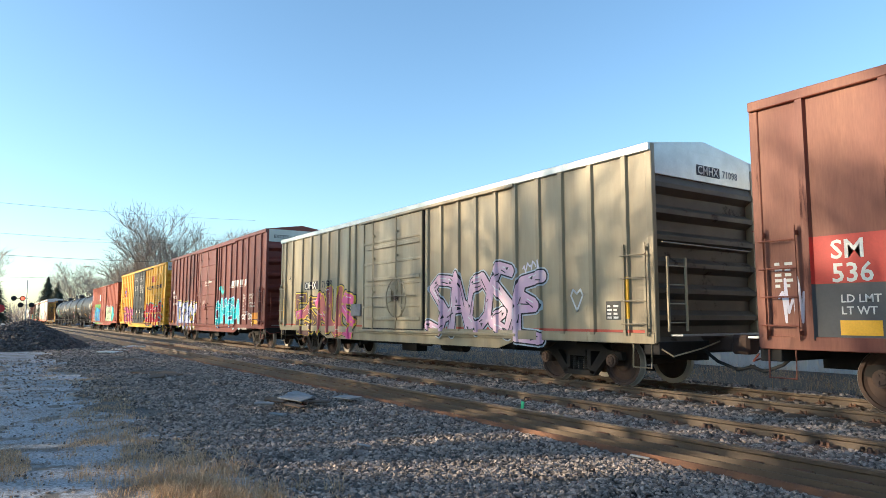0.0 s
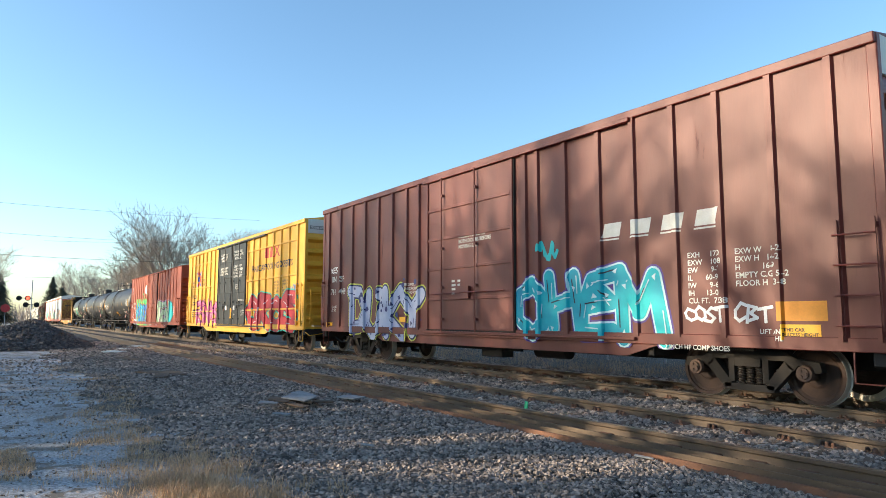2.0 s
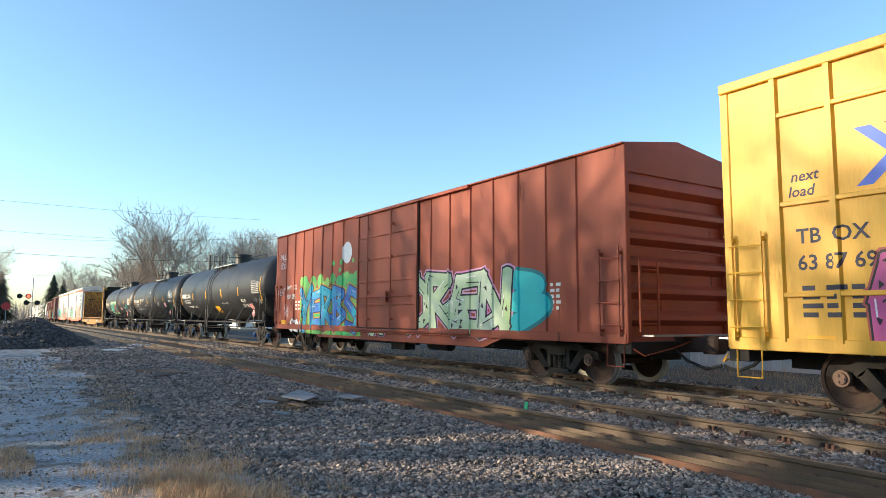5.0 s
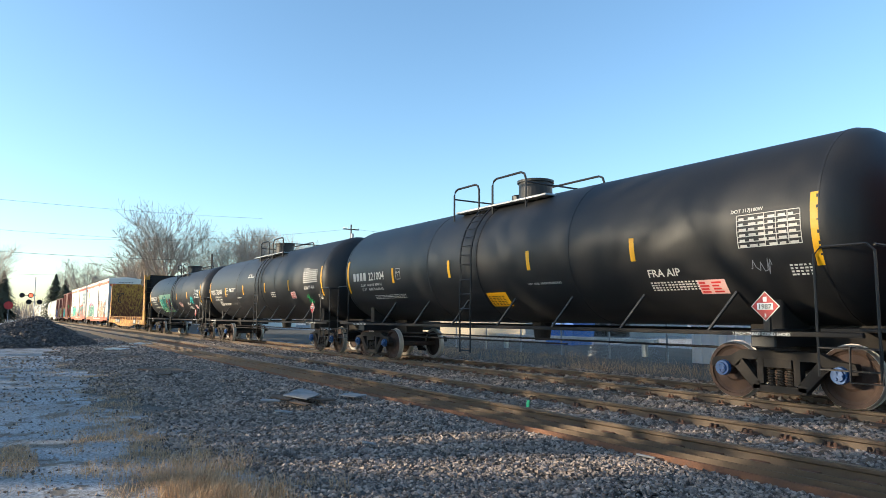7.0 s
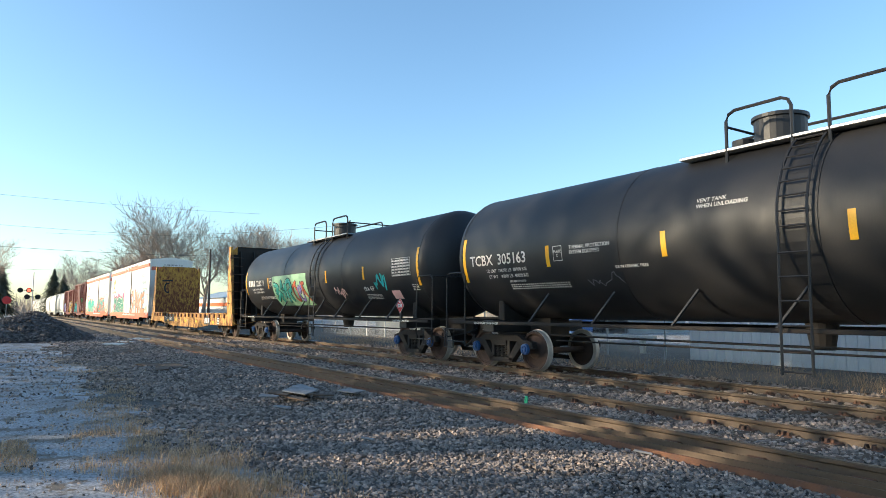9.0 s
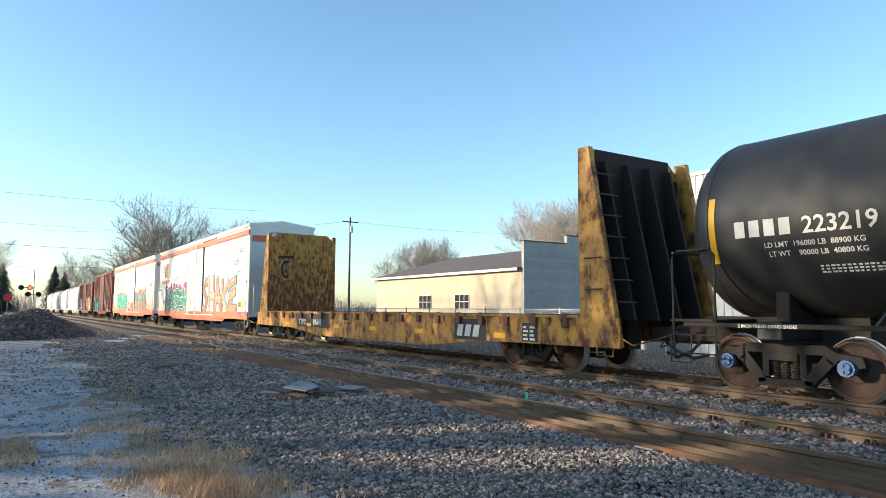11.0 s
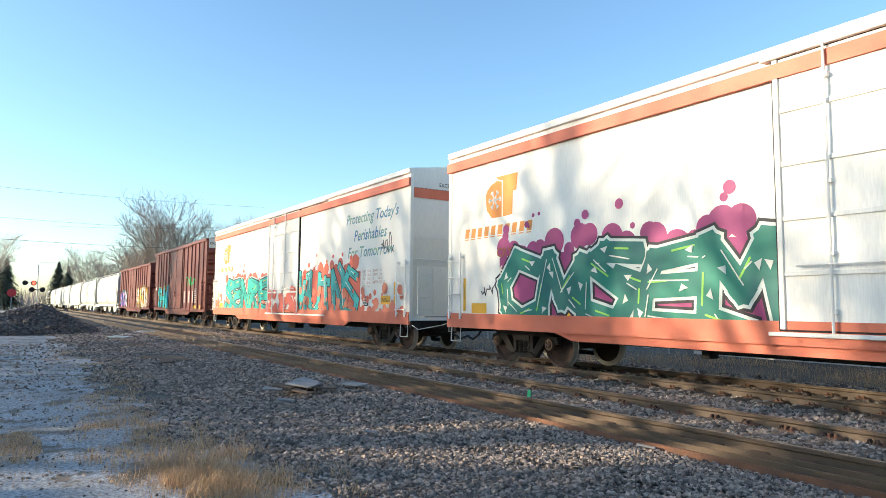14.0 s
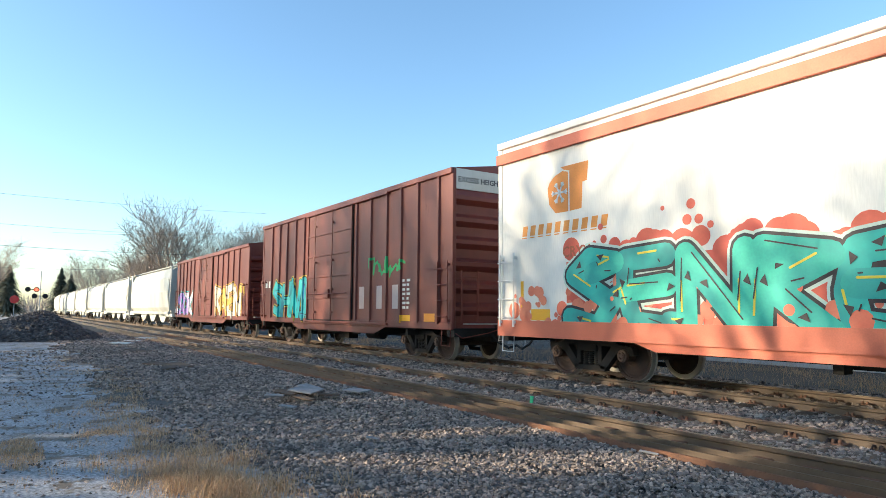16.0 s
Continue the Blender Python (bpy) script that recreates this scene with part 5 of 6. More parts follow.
# tank cars
def sw(car, body, x, z, size, material=None, **k):
    return on_shell(words(car, body, x, z, size, material, **k))


def sb(car, *a, **k):
    return on_shell(bars(car, *a, **k))


def sp(car, x, z, w, h, material, layer=1, name="sign_panel", label=""):
    v, f = [], []
    for i in range(9):
        v += [(0, h * i / 8), (w, h * i / 8)]
    for i in range(8):
        f.append((2 * i, 2 * i + 1, 2 * i + 3, 2 * i + 2))
    return on_shell(lay(car, name, v, f, x, z, material, layer, (), label))


def table(car, x, z, w, h):
    for i in range(7):
        sp(car, x, z + h * i / 6, w, .012, M["stencil"], name="table_line")
    for xx in (0, .45, .63, .81, 1):
        sp(car, x + w * xx, z, .012, h, M["stencil"], name="table_line")
    sb(car, x + .04, z, w - .05, h, 6, 6, seed=3)


def placard(car, x, z, body="1987", r=.21):
    s = r
    part("placard_bracket", boxes((x - .05, x + .05, -1.49, -1.44, 1.1, z - .1)), M["black"], car)
    lay(car, "placard_holder", [(0, -s * 1.08), (s * 1.08, 0), (0, s * 1.08), (-s * 1.08, 0)], [(0, 1, 2, 3)], x, z, M["stencil"], 1, label="diamond hazard placard", half=1.5)
    lay(car, "placard", [(0, -s), (s, 0), (0, s), (-s, 0)], [(0, 1, 2, 3)], x, z, M["red_sign"], 2, half=1.5)
    patch(car, x - .125, z - .05, .25, .1, WHITEP, layer=3, half=1.5)
    words(car, body, x - .11, z - .04, .105, INK, layer=4, half=1.5)
    words(car, "3", x - .02, z - .165, .08, layer=3, half=1.5)
    patch(car, x - .03, z + .07, .06, .07, WHITEP, layer=3, half=1.5)


for tk, num, mk in ((tank_a, "221004", None), (tank_b, "305163", "TCBX"), (tank_c, "223219", None)):
    if mk:
        sw(tk, mk, -7.35, 2.42, .34)
        sw(tk, num, -6.3, 2.42, .34)
    else:
        on_shell(slants(tk, -7.2, 2.42, .95, .25, 4, M["stencil"], under=False, lean=0, label="white company mark"))
        sw(tk, num, -6.15, 2.42, .34)
    sw(tk, "LD LMT  196000 LB  88900 KG", -6.75, 2.24, .11)
    sw(tk, "LT WT    90000 LB  40800 KG", -6.7, 2.1, .11)
    sb(tk, -6.0, 1.8, 1.9, .15, 3, 26, seed=11)
    sp(tk, -4.42, 2.38, .26, .012, M["stencil"]), sp(tk, -4.42, 2.68, .26, .012, M["stencil"]), sp(tk, -4.42, 2.38, .012, .31, M["stencil"]), sp(tk, -4.17, 2.38, .012, .31, M["stencil"])
    sw(tk, "PLATE\n   C", -4.4, 2.55, .08)
    sb(tk, 7.2, 1.9, .35, .2, 4, 5, seed=12)
    for s_ in (-1, 1):
        words(tk, "2 INCH TREAD COND SHOES", s_ * 6.75 - .45, 1.045, .07, half=1.522)
sw(tank_a, "FRA AIP", 4.6, 2.0, .2)
sb(tank_a, 4.6, 1.72, 1.0, .2, 4, 14, seed=13)
table(tank_a, 6.45, 2.38, 1.0, .5)
sw(tank_a, "DOT 117J100W", 6.35, 2.93, .08)
sp(tank_a, 5.55, 1.62, .52, .28, paint(226, 180, 175), label="red and white emergency notice")
sb(tank_a, 5.58, 1.65, .46, .24, 4, 2, paint(200, 40, 40), layer=2)
placard(tank_a, 6.85, 1.48)
sp(tank_a, -.35, 1.42, .75, .42, M["reflector"], label="yellow notice panel")
sb(tank_a, -.3, 1.47, .62, .3, 6, 5, paint(120, 90, 20), layer=2)
sw(tank_a, "VENT TANK WHEN UNLOADING", 1.3, 1.98, .07)
on_shell(tag_scrawl(tank_a, 6.6, 1.85, .35, .4, paint(150, 150, 155), 51, fat=.006))
sw(tank_b, "AAR ST-464", 6.0, 2.3, .19)
table(tank_b, 5.95, 2.55, 1.35, .45)
sw(tank_b, "DOT 117J100W", 5.95, 3.05, .08)
sp(tank_b, 4.5, 1.98, .5, .28, paint(226, 180, 175), label="red and white emergency notice")
sw(tank_b, "24-HOUR\nEMERGENCY\nNUMBER", 4.55, 2.16, .08, paint(200, 40, 40), layer=2)
placard(tank_b, 6.85, 1.62)
sw(tank_b, "THERMAL PROTECTION\nSYSTEM EQUIPPED", -3.95, 2.6, .1)
sw(tank_b, "0.5 IN CERAMIC FIBER", -2.8, 2.15, .08)
sw(tank_b, "60% EMPTY LOAD", -6.0, 1.98, .07)
sw(tank_b, "VENT TANK\nWHEN UNLOADING", -1.0, 3.15, .1)
sb(tank_b, 2.2, 2.1, .55, .24, 3, 8, seed=14)
on_shell(tag_scrawl(tank_b, -3.6, 1.8, .9, .3, paint(120, 120, 125), 52, fat=.008))
on_shell(tag_scrawl(tank_b, 6.05, 1.75, .5, .38, GREEN, 53, fat=.008))
on_shell(tag_scrawl(tank_b, 6.08, 1.72, .4, .3, GREEN, 58, fat=.008))
sp(tank_c, -4.1, 1.42, 3.7, 1.34, paint(150, 190, 150), label="pale green sprayed panel")
for o_ in (graffiti(tank_c, -4.0, 1.45, 2.1, 1.25, [3, 1, 0], paint(60, 170, 150), INK, None, fat=.2, seed=15, shine=PALE),
           graffiti(tank_c, -1.9, 1.42, 1.5, 1.25, [4, 2, 6], [paint(190, 90, 60), paint(120, 110, 170)], INK, None, fat=.18, seed=16, shine=paint(220, 170, 60))):
    for q_ in (o_, *o_.children):
        on_shell(q_, lift=.012)
sw(tank_c, "FRA AIP", 4.2, 1.95, .2)
sb(tank_c, 4.2, 1.65, 1.0, .2, 4, 14, seed=17)
table(tank_c, 6.2, 2.35, 1.05, .5)
placard(tank_c, 6.7, 1.5)
sp(tank_c, 5.9, 1.62, .5, .3, paint(226, 180, 175))
on_shell(tag_scrawl(tank_c, 5.0, 1.95, .75, .5, TEAL, 54, fat=.03))
on_shell(tag_scrawl(tank_c, 2.0, 1.7, .8, .45, paint(236, 190, 180), 55, fat=.02))

# flat car
patch(ttp, -5.6, .64, 2.9, .48, M["black_door"], label="black painted panel")
words(ttp, "TTPX", -5.45, .72, .3, layer=2)
words(ttp, "81643", -4.05, .72, .3, layer=2)
patch(ttp, 5.0, .58, 1.3, .5, M["black_door"])
slants(ttp, 5.1, .66, 1.0, .28, 3, M["stencil"], under=False, label="white worn company mark", half=HALF + .008)
for x_ in (-6.9, -5.0 + .35, -2.2, .4, 3.1, 6.6):
    patch(ttp, x_, .66, .42, .12, M["reflector"], name="reflector", layer=3)
words(ttp, "LT WT 82400\nLD LMT 180600", -1.7, .92, .12, M["navy"], layer=2)
patch(ttp, 7.6, .62, .5, .4, INK, name="notice_plate")
bars(ttp, 7.63, .65, .44, .34, 4, 2, layer=2)
bm_ = bmesh.new()
vv_, ff_ = [], []
for k_ in range(9):
    a0_, a1_ = radians(70 + k_ * 25), radians(95 + k_ * 25)
    capsule(vv_, ff_, math.cos(a0_) * .2, math.sin(a0_) * .34, math.cos(a1_) * .2, math.sin(a1_) * .34, .05)
capsule(vv_, ff_, -.35, .5, .3, .55, .05)
vs_ = [bm_.verts.new((-9.13 + .036 + 2e-4 * (i // 14), -.75 + a[0], 3.0 + a[1])) for i, a in enumerate(vv_)]
for q_ in ff_:
    bm_.faces.new([vs_[i] for i in q_])
part("painted_emblem", bm_, INK, ttp)


def reefer_marks(car, L, a, number):
    words(car, "Protecting Today's", 6.15, 3.98, .47, a, shear=.25)
    words(car, "Perishables", 6.75, 3.40, .50, a, shear=.25)
    words(car, "For Tomorrow", 6.3, 2.86, .50, a, shear=.25)
    v, f = [], []
    for q in ([(.0, .55), (.05, .2), (.25, .0), (.62, .0), (.62, .82), (.45, .86), (.2, .78), (.06, .66)], [(.66, .0), (1.0, .02), (1.03, .55), (1.15, .56), (1.2, .95), (.4, .95), (.5, .88), (.66, .84)]):
        k = len(v)
        v += q
        f.append(tuple(range(k, k + len(q))))
    lay(car, "company_mark", v, f, -8.75, 3.38, paint(232, 142, 52), 1, label="orange company mark")
    v, f = [], []
    for k in range(6):
        an = k * math.pi / 3
        capsule(v, f, .36, .42, .36 + math.cos(an) * .22, .42 + math.sin(an) * .22, .022)
        for d in (.5, -.5):
            capsule(v, f, .36 + math.cos(an) * .13, .42 + math.sin(an) * .13, .36 + math.cos(an) * .13 + math.cos(an + d) * .09, .42 + math.sin(an) * .13 + math.sin(an + d) * .09, .016)
    lay(car, "snowflake_mark", v, f, -8.75, 3.38, WHITEP, 2)
    slants(car, -9.6, 2.93, 2.6, .27, 10, paint(232, 150, 62), under=True, lean=.18, label="orange company lettering")
    words(car, "CRYX", -8.3, 2.45, .3, paint(176, 92, 56), layer=4)
    words(car, number, -8.2, 2.05, .3, paint(240, 224, 200), layer=4)
    patch(car, 8.7, 1.35, .6, .26, M["reflector"], name="yellow_plate")
    words(car, "THIS CAR\nEXCESS HEIGHT", 8.73, 1.49, .075, INK, layer=2)
    patch(car, -9.3, 1.15, .6, .24, M["reflector"], name="yellow_plate")
    patch(car, -9.65, 1.2, .1, .8, M["reflector"], name="reflector")
    patch(car, 9.5, 1.2, .1, .8, M["reflector"], name="reflector")
    patch(car, 7.5, 1.3, .38, .3, INK, name="notice_plate")
    bars(car, 7.53, 1.33, .32, .24, 3, 2, layer=2)
    on_end(car, L, "EXCESS HEIGHT CAR", -.6, 4.78, .15, INK)
    on_end(car, L, "NO RUNNING BOARD", -1.35, 4.6, .14, INK)
    words(car, "EXH   17-0\nEXW  10-6\nEW     9-6\nIL      68-6\nIW      9-1", 7.45, 2.35, .12, paint(206, 160, 140))
    words(car, "EXHW   7-4\nEXWH   5-4\nH        16-10\nEMPTY C.G. 5-5", 8.15, 2.35, .12, paint(206, 160, 140))


MARK_G = blend_paint((74, 118, 156), (150, 184, 132), 2.2)
reefer_marks(ra, 20.6, MARK_G, "6009")
reefer_marks(rb, 20.85, MARK_G, "6150")
graffiti(ra, 1.9, .9, 6.4, 2.0, "SHAKE", [blend_paint((190, 140, 100), (150, 104, 78)), blend_paint((176, 128, 92), (214, 190, 170))], paint(70, 92, 120), blend_paint((120, 200, 226), (160, 214, 232)), fat=.23, seed=17, shine=PALE, label="tan and blue sprayed mural")
graffiti(ra, -8.1, .86, 6.6, 1.75, "CMSEM", blend_paint((20, 128, 106), (10, 96, 92)), paint(224, 232, 220), INK, fat=.25, seed=18, shine=paint(150, 220, 90), cloud=blend_paint((176, 62, 122), (150, 50, 104)), label="green sprayed mural on a purple cloud")
rnd_ = random.Random(77)
v_, f_ = [], []
for k_ in range(46):
    disc(v_, f_, rnd_.uniform(-1.5, 1.9), 1.15 + .75 * rnd_.random() ** 1.5, rnd_.uniform(.05, .26), 14)
lay(rb, "graffiti", v_, f_, 0, 0, CORALP, 1, half=HALF + .06, stack=True, label="coral sprayed cloud on the door")
graffiti(rb, -8.1, .86, 6.6, 1.65, "SENRE", [blend_paint((36, 186, 172), (14, 128, 128)), blend_paint((24, 160, 150), (60, 200, 170))], INK, paint(206, 226, 214), fat=.25, seed=19, shine=paint(226, 210, 60), cloud=blend_paint((214, 96, 70), (196, 72, 58)), soft=True, label="teal sprayed mural on a coral cloud")
graffiti(rb, 2.0, .84, 5.2, 1.75, "WUINS", [blend_paint((60, 190, 184), (16, 120, 124)), blend_paint((30, 150, 150), (110, 200, 190))], INK, None, fat=.22, seed=20, shine=WHITEP, cloud=blend_paint((216, 100, 74), (200, 78, 60)), spots=paint(226, 130, 90), label="teal sprayed mural on a coral cloud")
v_, f_ = [], []
for k_ in range(420):
    disc(v_, f_, rnd_.uniform(-10.0, 10.0), .95 + .95 * rnd_.random() ** 2, rnd_.uniform(.04, .19), 12)
v_ = [(a, max(b, .9)) for a, b in v_]
lay(rb, "graffiti", v_, f_, 0, 0, blend_paint((214, 104, 78), (226, 140, 104)), .5, stack=True, label="coral sprayed cloud along the foot of the side")
tag_scrawl(rb, 8.7, 2.8, .75, .7, INK, 61, fat=.016)
tag_scrawl(rb, 5.0, .95, .5, .3, INK, 62, fat=.012)
tag_scrawl(ra, -8.9, 1.5, .8, .35, INK, 63, fat=.014)
reflectors(rb, 1.1, (-6.6, -3.6, 3.0), (), w=.1, h=.5)
reflectors(ra, 1.1, (5.2, 2.2, -6.0), (), w=.1, h=.5)

# red boxcars behind
graffiti(rd, -6.0, .9, 5.0, 1.7, "SHNIE", [TEAL, blend_paint((30, 150, 160), (80, 210, 200))], INK, paint(214, 190, 60), posts=POST_RD, fat=.26, seed=22, shine=SKYB, label="teal sprayed mural with yellow edge")
tag_scrawl(rd, 2.9, 2.35, 2.2, .6, GREEN, 71, POST_RD, fat=.04)
for x_ in (2.2, 3.4, 4.4):
    patch(rd, x_, 1.4, .35, .7, paint(190, 170, 165), POST_RD, "paint_smear", 1.4)
bars(rd, 5.0, 1.4, .5, .9, 7, 2, posts=POST_RD)
patch(rd, 4.95, 1.0, .5, .22, M["reflector"], POST_RD, "yellow_plate", 1.5)
patch(rd, 6.2, 1.05, .55, .22, paint(232, 150, 40), POST_RD, "yellow_plate", 1.5)
on_end(rd, 15.2, "EXCESS HEIGHT CAR", -1.4, 4.7, .2, INK)
slants(rd, -7.2, 2.3, .9, .28, 2, M["stencil"], POST_RD, under=False, lean=0)
POST_RE = P([-7, -6, -5, -4, -3, 2.4, 3.4, 4.4, 5.4, 6.4])
graffiti(re_, 2.0, .9, 4.8, 1.7, "RAEN", [paint(226, 214, 190), paint(214, 170, 70)], INK, paint(226, 180, 40), posts=POST_RE, fat=.24, seed=24, label="white and yellow sprayed mural")
graffiti(re_, -7.2, .9, 4.0, 1.5, "SOK", [LILAC, PALE], INK, TEAL, posts=POST_RE, fat=.24, seed=25, label="violet and white sprayed mural")
# ---- behind the tracks ----
def metal_building():
    b = thing("metal_building", "white building with ribbed metal siding", "building")
    x0, x1, y0, y1, zt = -14.05, 16.0, 19.0, 34.0, 5.92
    for w in ((x0, x1, y0, y0 + .1, 0, zt), (x0, x0 + .1, y0 + .1, y1 - .1, 0, zt), (x0, x1, y1 - .1, y1, 0, zt), (x1 - .1, x1, y0 + .1, y1 - .1, 0, zt)):
        part("wall", boxes(w), M["metal_wall"], b)
    bm = boxes((x0 - .1, x1 + .1, y0 - .08, y1 + .1, zt, zt + .1))
    part("roof", bm, M["silver"], b)
    ref = None
    for k in range(100):
        x = x0 + .02 + k * .3
        if ref is None:
            bm = bmesh.new()
            prism(bm, [(0, 0.01), (.02, -.03), (.05, -.03), (.07, .01)], "z", 0.02, zt)
            ref = part("siding_rib", bm, M["metal_wall"], b)
            ref.location = (x, y0, 0)
        else:
            again(ref, x, y0)
    return b


def block_building():
    b = thing("block_building", "grey concrete block building with tan side wall", "building")
    xe, yf = -35.4, 30.0

    def wall(y0, y1, z0, z1):
        return (xe - .25, xe, y0, y1, z0, z1)
    # end wall in steps, with the loading door through it
    part("end_wall", boxes(wall(30, 34.05, 0, 6.2), wall(34.05, 36.2, 0, 6.8), wall(36.2, 40.3, 3.75, 6.8), wall(40.3, 42.9, 0, 6.8), wall(42.9, 47.3, 0, 6.05)), M["block"], b)
    for y0, y1, z in ((29.95, 34.03, 6.2), (34.0, 42.92, 6.8), (42.94, 47.35, 6.05)):
        part("parapet_cap", boxes((xe - .3, xe + .05, y0, y1, z, z + .08)), M["stone_dark"], b)
    # courses of blocks stand slightly proud of their joints
    row = None
    for i in range(30):
        z = .1 + i * .2
        for y0, y1 in ((30.02, 36.15), (40.35, 47.25)) if z < 3.7 else ((30.02, 47.25),):
            if z + .19 > 6.05 and y1 > 42.9:
                y1 = 42.85
            part("block_course", boxes((xe, xe + .012, y0, y1, z, z + .188)), M["block"], b)
    part("loading_door", boxes((xe - 2.6, xe - 2.4, 36.0, 40.5, 0, 3.75)), M["dark"], b)
    part("door_frame", boxes((xe - .05, xe + .06, 36.1, 36.25, 0, 3.85), (xe - .05, xe + .06, 40.25, 40.4, 0, 3.85), (xe - .05, xe + .06, 36.25, 40.25, 3.72, 3.85)), M["stone_dark"], b)
    part("side_wall", boxes((-57, xe - .25, yf, yf + .25, 0, 4.35)), M["tanbrick"], b)
    for i in range(21):
        part("block_course", boxes((-57, xe - .26, yf - .012, yf, .1 + i * .2, .288 + i * .2)), M["tanbrick"], b)
    part("eave_board", boxes((-57.3, xe - .26, yf - .42, yf - .36, 4.18, 4.38)), M["hopper"], b)
    part("back_wall", boxes((-57, xe - .25, 47.0, 47.3, 0, 4.35)), M["block"], b)
    part("far_wall", boxes((-57, -56.75, yf, 47.3, 0, 4.35)), M["block"], b)
    bm = bmesh.new()
    prism(bm, [(yf - .4, 4.36), (38.7, 6.7), (47.7, 4.36), (47.7, 4.2), (38.7, 6.5), (yf - .4, 4.2)], "x", -57.3, xe - .26)
    part("roof", bm, M["shingle"], b)
    for x in (-48.2, -42.8):
        w = part("window", boxes((x - .95, x + .95, yf - .03, yf + .05, 1.55, 2.6)), M["dark"], b)
        bars_ = [(x - 1.0, x + 1.0, yf - .06, yf - .031, 2.6, 2.68), (x - 1.0, x + 1.0, yf - .06, yf - .031, 1.47, 1.55)]
        bars_ += [(x + q - .025, x + q + .025, yf - .06, yf - .031, 1.55, 2.6) for q in (-.97, -.32, .32, .97)] + [(x - .95, x + .95, yf - .058, yf - .031, 2.05, 2.1)]
        part("window_frame", boxes(*bars_), M["stencil"], w)
    return b


metal_building()
block_building()


def bare_tree(name, label, at, height, seed, spread=.55, depth=6, trunk_r=.28, lean=0.0, thin=.006, bend=.2):
    """A leafless tree: tapered trunk, limbs, and a crown of fine twigs."""
    rnd = random.Random(seed)
    th = thing(name, label, "tree", "bare trees", at=pose(*at))
    V, F = {0: [], 1: []}, {0: [], 1: []}

    def seg(k, a, b, ra, rb, n):
        ra, rb = max(ra, thin), max(rb, thin)
        d = (b - a).normalized()
        u = d.cross(Vector((0.3, 1, .2))).normalized()
        w = d.cross(u)
        vs = V[k]
        i = len(vs)
        for c, r in ((a, ra), (b, rb)):
            for q in range(n):
                an = q * math.tau / n
                vs.append(tuple(c + (u * math.cos(an) + w * math.sin(an)) * r))
        for q in range(n):
            F[k].append((i + q, i + (q + 1) % n, i + n + (q + 1) % n, i + n + q))

    def grow(p, d, length, r, lev):
        k = 0 if lev <= 1 else 1
        n = 7 if lev == 0 else 5 if lev < 3 else 3
        steps = 3 if lev < 4 else 2
        q = p
        for s in range(steps):
            jit = Vector((rnd.gauss(0, 1), rnd.gauss(0, 1), rnd.gauss(0, .6))) * (.06 if lev == 0 else bend)
            d = (d + jit + Vector((0, 0, .06))).normalized()
            q2 = q + d * length / steps
            r2 = r * (1 - .28 / steps * 1.3)
            seg(k, q, q2, r, r2, n)
            if lev < depth and (lev > 0 or s > 0):
                for c in range(1 if lev else 2):
                    branch(q2, d, length, r2, lev)
            q, r = q2, r2
        if lev < depth:
            for c in range(2 if lev else 3):
                branch(q, d, length, r, lev)

    def branch(q, d, length, r, lev):
        ax = Vector((rnd.gauss(0, 1), rnd.gauss(0, 1), rnd.gauss(0, .5)))
        nd = (d + ax.normalized() * rnd.uniform(.5, 1.1) * spread * 1.5).normalized()
        nd = (nd + Vector((0, 0, .1))).normalized()
        grow(q, nd, length * rnd.uniform(.58, .8), r * rnd.uniform(.5, .68), lev + 1)

    grow(Vector((0, 0, -.1)), Vector((lean, 0, 1)).normalized(), height * .34, trunk_r, 0)
    part("trunk", (V[0], F[0]), M["bark"], th)
    part("crown", (V[1], F[1]), M["bark"], th)
    return th
# ---- trees, poles, signals, fence ----
hero = bare_tree("bare_tree", "large leafless tree beyond the railway", (-93.2, 18.2, 0), 16.3, 5, depth=5, trunk_r=.45, spread=.72, thin=.013, bend=.15)
small = bare_tree("bare_tree", "leafless tree with thin twigs", (-98.9, 14.8, 0), 14.5, 9, depth=4, trunk_r=.3, spread=.8, thin=.015, bend=.17)
for i, (x, y, z, k) in enumerate([(-97.1, 24.0, 14.1, 1.05), (-103.4, 37.4, 16.0, 1.2), (-149.4, 13.6, 11.2, .95), (-165, 19.1, 11.8, 1.0), (-199.5, 14.3, 11.7, 1.0),
                                  (-106.1, 58.1, 11.3, .95), (-110.0, -2.2, 9.6, .85), (-125, 15.5, 10, .8), (-43.9, 54.5, 11.0, .9), (-36, 60, 11.0, .95)]):
    o = copy_thing(small, pose(x, y, 0, 0, 0, 50 * i + 20))
    o.scale = (k, k, k)
mid = bare_tree("bare_tree", "leafless tree with a wide crown", (-100.3, 31.0, 0), 16.0, 21, depth=5, trunk_r=.34, spread=.75, thin=.013, bend=.16)
for i, (x, y, k) in enumerate([(-55.3, 50.7, .92), (-55.8, 57.3, .95), (-101.5, 64.0, .9), (-92, 27.5, .8), (-118, 18.5, .72), (-132, 22, .8), (-150, 25, .85), (-104, 42, .9), (-84, 52, .8)]):
    o = copy_thing(mid, pose(x, y, 0, 0, 0, 70 * i + 35))
    o.scale = (k, k, k)


